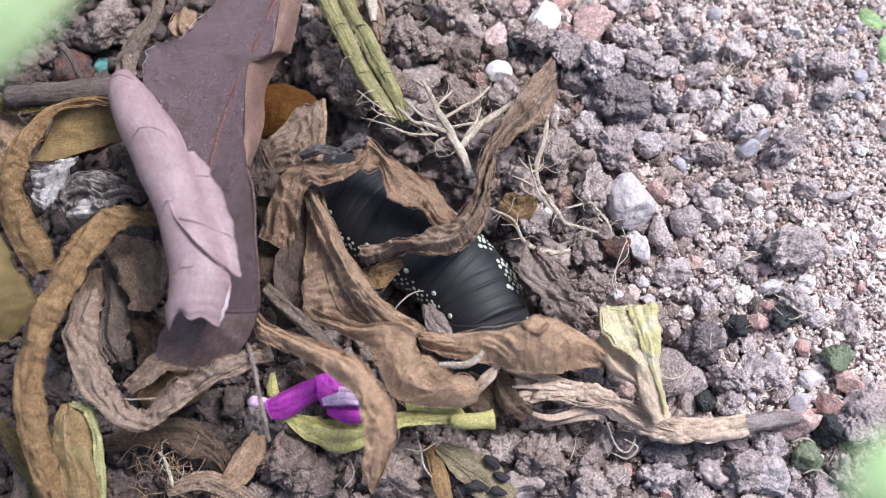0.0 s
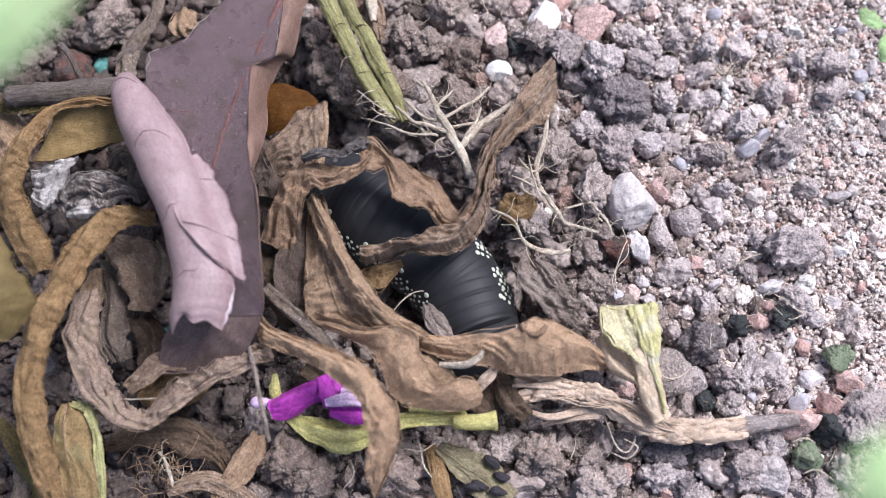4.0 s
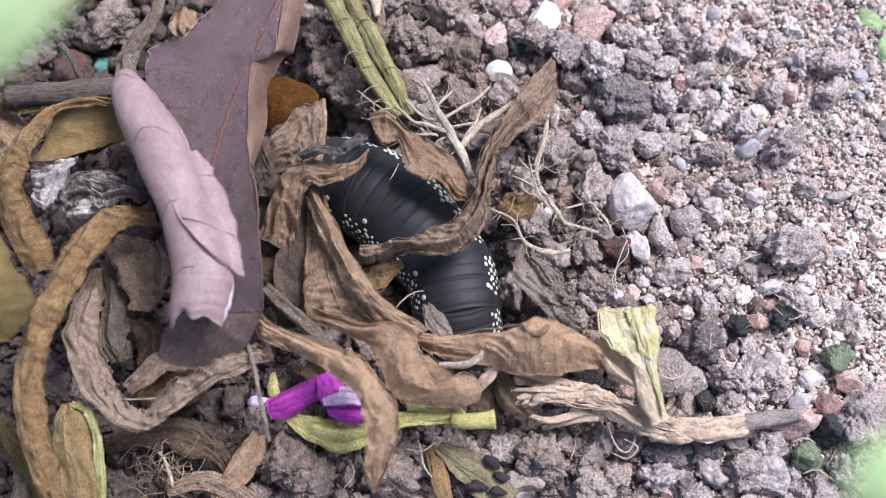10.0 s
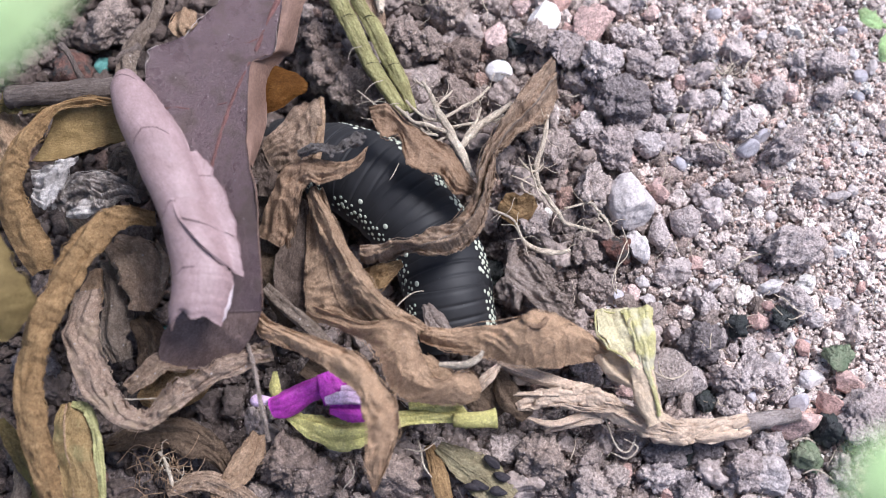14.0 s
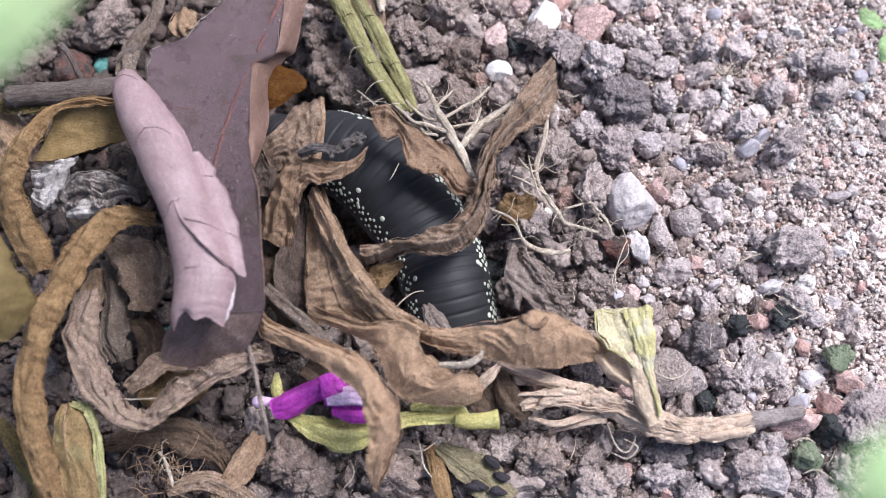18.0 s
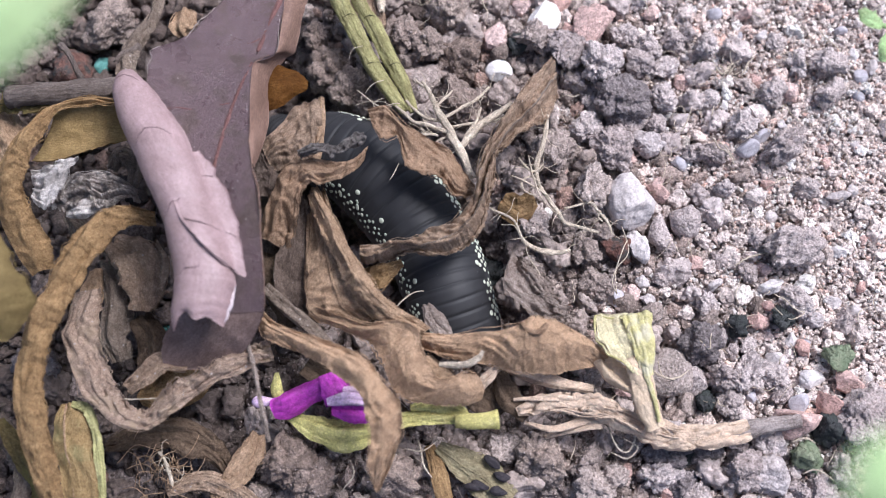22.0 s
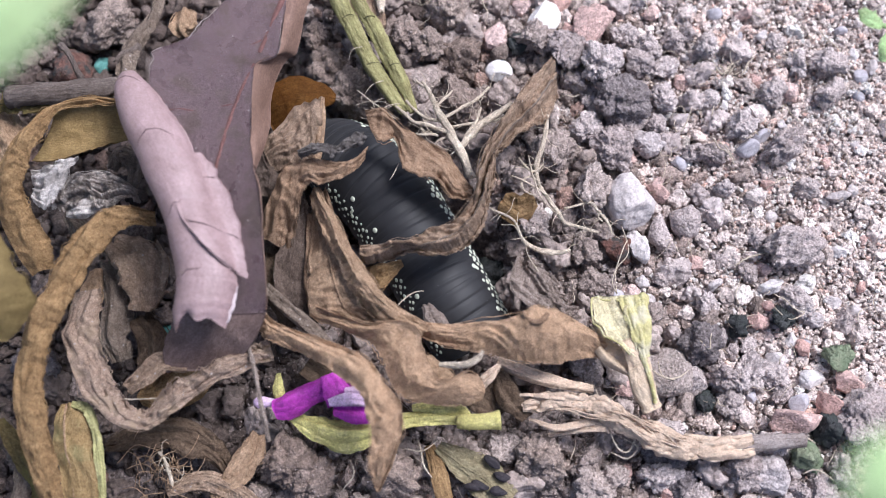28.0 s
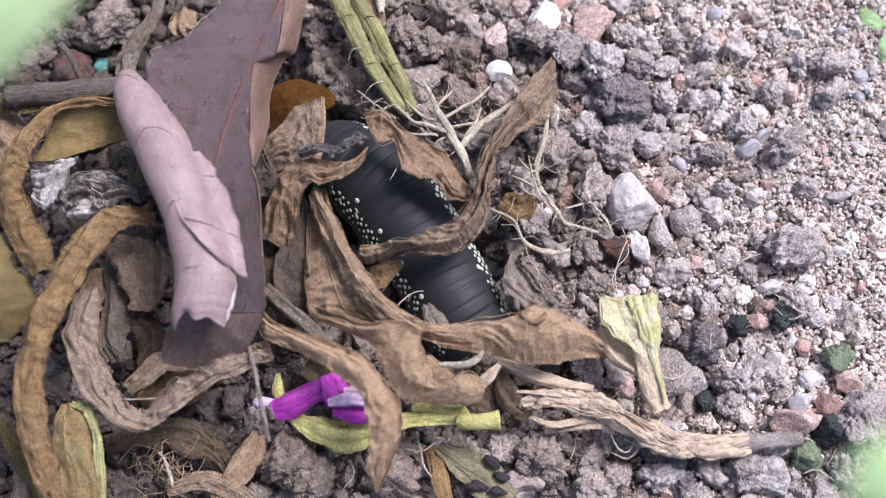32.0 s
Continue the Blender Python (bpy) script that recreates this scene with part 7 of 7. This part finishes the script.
# The body's line at several times, and how far it is rolled to one side.
BODY = [
    (0.0, 2, [(-17.7, 12.0, -9.0), (-14.0, 8.9, -3.8), (-9.8, 5.5, 1.5), (-5.6, 1.9, 2.5), (-0.8, -1.5, 2.5), (2.8, -5.2, 2.5), (4.5, -9.3, 2.5), (5.0, -13.2, -1.0), (5.2, -18.1, -9.0)]),
    (3.0, 2, [(-17.7, 12.0, -9.0), (-14.0, 8.9, -3.8), (-10.0, 5.7, 1.5), (-5.9, 2.1, 2.5), (-1.7, -1.2, 2.5), (1.8, -5.2, 2.5), (3.4, -9.3, 2.5), (4.2, -13.2, -1.0), (5.0, -18.1, -9.0)]),
    (7.0, 2, [(-17.7, 12.3, -9.0), (-14.0, 9.3, -3.8), (-10.0, 6.0, 1.5), (-5.7, 2.6, 2.5), (-1.7, -0.7, 2.5), (1.6, -4.7, 2.5), (3.1, -9.0, 2.5), (3.9, -13.2, -1.0), (4.7, -18.1, -9.0)]),
    (7.6, 2, [(-17.7, 13.0, -9.0), (-14.0, 10.1, -3.8), (-9.9, 7.0, 1.5), (-5.5, 3.6, 2.5), (-1.5, -0.1, 2.5), (1.8, -4.3, 2.5), (3.3, -8.7, 2.5), (3.9, -12.9, -1.0), (4.7, -18.1, -9.0)]),
    (9.0, 2, [(-17.7, 12.6, -9.0), (-14.3, 9.9, -3.8), (-10.3, 6.8, 1.5), (-6.3, 3.4, 2.5), (-2.5, -0.1, 2.5), (1.1, -4.3, 2.5), (2.6, -8.7, 2.5), (3.4, -12.9, -1.0), (4.4, -18.1, -9.0)]),
    (10.6, -1, [(-18.8, 14.5, -9.0), (-15.7, 11.5, -3.8), (-11.6, 8.2, 1.5), (-6.6, 5.6, 2.5), (-2.3, 1.5, 2.5), (0.4, -3.0, 2.5), (1.0, -7.9, 2.5), (1.8, -12.3, -1.0), (3.5, -18.1, -9.0)]),
    (13.0, -3, [(-19.3, 15.9, -9.0), (-15.5, 12.2, -3.8), (-11.0, 8.5, 1.5), (-6.1, 5.5, 2.5), (-2.1, 1.2, 2.5), (0.1, -3.3, 2.5), (0.9, -8.0, 2.5), (2.0, -12.3, -1.0), (3.8, -18.1, -9.0)]),
    (17.0, -4, [(-19.4, 16.5, -8.5), (-16.2, 13.3, -3.4), (-12.1, 10.7, 1.5), (-7.5, 8.1, 2.5), (-3.7, 3.8, 2.5), (-0.9, -0.6, 2.5), (0.5, -5.5, 2.5), (1.4, -10.3, 0.0), (3.5, -16.9, -9.0)]),
    (19.0, -4, [(-19.3, 16.5, -8.5), (-16.2, 13.3, -3.4), (-12.3, 10.7, 1.5), (-7.6, 7.9, 2.5), (-3.8, 3.7, 2.5), (-0.9, -0.9, 2.5), (0.7, -5.8, 2.5), (2.2, -10.5, 0.0), (4.4, -16.9, -9.0)]),
    (23.5, -4, [(-19.3, 16.3, -8.5), (-16.2, 13.2, -3.4), (-12.3, 10.5, 1.5), (-7.7, 7.8, 2.5), (-3.9, 3.5, 2.5), (-1.1, -1.1, 2.5), (0.6, -5.9, 2.5), (2.2, -10.6, 0.0), (4.4, -16.9, -9.0)]),
    (25.0, -3, [(-16.8, 14.7, -10.0), (-14.4, 12.2, -4.6), (-11.1, 9.1, 1.3), (-7.4, 6.0, 2.5), (-3.9, 1.7, 2.5), (-1.1, -2.7, 2.5), (0.8, -7.4, 2.5), (2.9, -11.7, -1.0), (4.9, -18.1, -9.0)]),
    (27.5, -4, [(-16.2, 17.8, -10.0), (-13.6, 13.2, -4.1), (-10.7, 9.5, 1.4), (-7.2, 6.4, 2.5), (-4.2, 2.1, 2.5), (-1.3, -2.7, 2.5), (1.6, -7.6, 2.5), (4.4, -11.9, 0.0), (7.1, -17.1, -7.0)]),
    (28.5, -4, [(-16.2, 17.6, -10.0), (-13.4, 13.1, -4.1), (-10.5, 9.3, 1.4), (-7.1, 6.2, 2.5), (-4.0, 2.0, 2.5), (-1.2, -2.7, 2.5), (1.6, -7.6, 2.5), (4.4, -11.9, 0.0), (7.1, -17.1, -7.0)]),
    (32.0, -4, [(-16.1, 17.4, -10.0), (-13.3, 12.9, -4.1), (-10.3, 9.2, 1.4), (-6.7, 6.1, 2.5), (-3.5, 1.8, 2.5), (-0.7, -2.9, 2.5), (2.0, -7.7, 2.5), (4.6, -12.0, 0.0), (7.2, -17.1, -7.0)]),
]


def body_poses(line, roll):
    """A pose for every segment along the body's line, in the caterpillar's own space."""
    c = spline(line, 400)
    s = np.concatenate([[0], np.cumsum(np.linalg.norm(np.diff(c, axis=0), axis=1))])
    base = np.array(worm.location) / MM
    poses = []
    for k in range(COUNT):
        d = 2.6 + k * STEP
        p = np.array([np.interp(d, s, c[:, i]) for i in range(3)])
        q = np.array([np.interp(d + 1.6, s, c[:, i]) - np.interp(d - 1.6, s, c[:, i]) for i in range(3)])
        tx = Vector(q).normalized()
        ty = Vector((0, 0, 1)).cross(tx).normalized()
        rot = Matrix((tx, ty, tx.cross(ty))).transposed().to_4x4()
        poses.append(Matrix.Translation(Vector(p - base) * MM) @ rot @ pose(0, 0, 0, roll))
    return poses


LITTER = [(0, -0.29, -0.06), (1, -0.17, -0.24), (3, 0.06, -0.36), (7, 0.00, -0.36), (7.5, -0.92, 0.54), (8, -0.35, 0.18), (8.5, 0.00, -0.00), (11, 0.00, -0.00), (11.5, -0.29, 0.12), (12.5, -0.35, 0.12), (13.5, -0.12, -0.00), (19, 0.17, -0.06), (23.5, 0.17, -0.06), (24.3, 0.00, -0.00), (25, 0.00, -0.00), (25.5, 0.17, -0.06), (28.5, 0.35, -0.18), (32, 0.23, -0.06)]
TONGUE = [(0, -0.17, -0.06), (1, -0.06, -0.36), (3, 0.12, -0.36), (7, -0.06, -0.42), (7.5, -0.63, 0.77), (8, -0.29, 0.36), (8.5, 0.00, -0.00), (11, 0.00, -0.00), (11.5, -0.17, 0.36), (12.5, -0.29, 0.30), (14, 0.00, 0.18), (19, 0.17, 0.12), (23.5, 0.29, 0.12), (24.3, -0.29, -0.00), (25, -0.29, -0.00), (25.5, 0.12, 0.12), (28, 0.35, 0.12), (32, 0.29, 0.12)]
RIB = [(0, -0.12, -0.06), (3, 0.06, -0.48), (7, 0.00, -0.36), (7.5, -0.40, 0.54), (8, -0.12, 0.30), (8.5, 0.00, -0.00), (11, 0.00, -0.00), (12, -0.17, 0.36), (14, 0.06, 0.18), (23.5, 0.17, 0.12), (24.5, 0.00, 0.12), (25.5, 0.17, 0.12), (28, 0.35, 0.12), (32, 0.23, 0.12)]
SCRAP = [(0, 0.00, -0.00), (3, 0.17, -0.30), (7, 0.12, -0.30), (7.5, -0.29, 0.42), (8, -0.12, 0.24), (8.5, 0.00, -0.00), (11, 0.00, -0.00), (12, -0.17, 0.18), (32, -0.12, 0.18)]
FLOWER = [(0, -0.06, -0.00), (3, 0.17, -0.06), (7, 0.00, -0.18), (7.5, -0.52, 0.36), (8, -0.17, 0.18), (8.5, 0.00, -0.00), (11, 0.00, -0.00), (12, -0.06, 0.12), (14, 0.17, 0.12), (19, 0.35, -0.00), (23.5, 0.35, -0.00), (24.5, 0.00, -0.06), (25.5, 0.29, -0.06), (28.5, 0.52, -0.06), (32, 0.46, -0.06)]
FLAP = [(0, -0.98, -2.26), (2, -1.15, -1.96), (2.5, -1.32, -2.26), (3.5, -0.63, -2.26), (6, -0.35, -2.14), (7, 0.00, -1.55), (7.5, 0.86, -0.00), (8, 0.40, 0.48), (8.5, 0.00, -0.00), (9.5, 0.35, 0.12), (10.5, 1.21, 1.01), (11.5, 1.04, 1.13), (12, 0.69, 1.13), (14.5, 0.98, 1.31), (16.5, 1.50, 1.55), (17, 1.21, 1.31), (19, 0.86, 1.13), (23, 0.69, 1.01), (32, 0.40, 0.65)]
HUMP = [(0, 0.00, 0.18), (3, -0.17, -0.06), (7, -0.17, -0.06), (7.5, 0.00, 0.18), (8, 0.00, -0.00), (11, 0.00, -0.00), (11.5, -0.06, 0.48), (12, -0.06, 0.83), (13, -0.06, 0.71), (18, -0.06, 0.71), (18.5, -0.06, 0.36), (19.5, 0.00, -0.18), (20, 0.00, 0.12), (23, -0.17, 0.12), (25.5, -0.17, -0.00), (27.5, -0.06, 0.30), (28, 0.00, 1.13), (28.5, 0.17, 0.71), (29.5, 0.17, 0.71), (30, 0.00, 1.01), (32, -0.17, 1.13)]
PETAL = [(0, 0.29, 0.24), (7, 0.29, 0.30), (8, 0.12, 0.24), (9, 0.00, -0.00), (11, 0.12, 0.12), (11.5, 0.12, 0.42), (12, -0.23, 0.24), (14.5, -0.23, -0.06), (18, -0.23, -0.06), (19, 0.00, -0.36), (19.5, -0.35, -0.95), (20, -0.23, -0.60), (23, -0.40, -0.60), (25, -0.52, -0.77), (25.5, -0.40, -0.71), (27.5, -0.23, -0.18), (28, -0.58, 1.19), (28.5, 0.12, 0.60), (29, 0.35, 1.01), (29.5, 0.46, 1.01), (30, 0.46, 1.49), (30.5, 0.35, 1.67), (31, 0.17, 1.67), (31.5, 0.29, 1.19), (32, 0.29, 1.19)]
STRAW = [(0, 0.12, 0.18), (7, 0.12, 0.18), (7.5, 0.0, 0.36), (8, 0.12, 0.12), (9, 0.0, -0.0), (11, 0.12, 0.12), (12, 0.12, -0.06), (14, 0.29, -0.18), (17, 0.35, -0.06), (18.5, 0.81, -0.24), (19.5, 0.63, -0.89), (20, 0.52, -0.54), (23, 0.29, -0.89), (24.5, 0.69, -1.07), (25.5, 0.92, -0.71), (27.5, 0.63, -0.54), (28, 0.75, -1.13), (28.5, 0.52, -0.89), (32, 0.4, -0.89)]
STRAW_TURN = [(0, -1), (7, -2), (8, 0), (11, 0), (12, 3), (14, 1), (18, 2), (19.5, -1), (23, 1), (25.5, -1), (27.5, -3), (28, -4), (28.5, -4.5), (32, -4.5)]
GREY = [(0, 0.63, 0.30), (3, 0.46, -0.42), (7, 0.29, -0.42), (8, 0.12, 0.18), (8.5, 0.00, -0.00), (11, 0.00, -0.18), (11.5, -0.63, 0.18), (18, -0.81, -0.06), (18.5, -0.98, -0.89), (19.5, -0.81, -1.43), (20, -0.63, -1.01), (23, -1.04, -1.19), (25, -1.04, -1.55), (27.5, -0.52, -1.61), (28, -0.29, -1.07), (30, -0.69, -1.07), (32, -0.98, -0.89)]
ORANGE = [(0, 0.0, -0.0), (7, -0.23, -0.0), (7.5, -0.58, 0.24), (9, 0.0, -0.0), (10.5, 0.0, 1.24), (13, -0.86, 1.92), (17, -1.44, 2.32), (19, -1.15, 2.23), (23.5, -1.15, 2.17), (25, 0.58, -0.0), (27.5, 1.73, 0.89), (28.5, 1.73, 0.71), (32, 1.73, 0.48)]
STEM = [(0, -0.23, -0.30), (7, -0.23, -0.30), (7.6, 0.00, 0.18), (9, 0.00, -0.00), (10.5, 0.29, 0.48), (12, 0.46, 0.71), (17, 0.69, 0.83), (32, 0.63, 0.71)]


def motions():
    for k, seg in enumerate(worm_segments):
        rows = [(t, body_poses(line, roll)[k]) for t, roll, line in BODY]
        walk(seg, rows)
    for ob, track, lift in ((large_leaf, LITTER, 0), (tongue_leaf, TONGUE, 0), (broad_leaf, TONGUE, 0), (rib_leaf, RIB, 0), (wide_leaf, RIB, 0), (flower, FLOWER, 0),
                            (fold_leaf, SCRAP, 0), (crust, SCRAP, 0), (point_leaf, SCRAP, 0), (point_rim, SCRAP, 0), (flap_leaf, FLAP, 0), (hump_leaf, HUMP, 0),
                            (petal, PETAL, 0), (grey_leaf, GREY, 0), (orange_leaf, ORANGE, 0), (green_stem, STEM, 0)):
        home = ob.location.copy()
        walk(ob, [(t, Matrix.Translation(home + Vector((x, y, lift)) * MM)) for t, x, y in track])
    home = straw.location.copy()
    ts, angles = zip(*STRAW_TURN)
    walk(straw, [(t, Matrix.Translation(home + Vector((x, y, 0)) * MM) @ pose(0, 0, 0, 0, 0, float(np.interp(t, ts, angles)))) for t, x, y in STRAW])


motions()
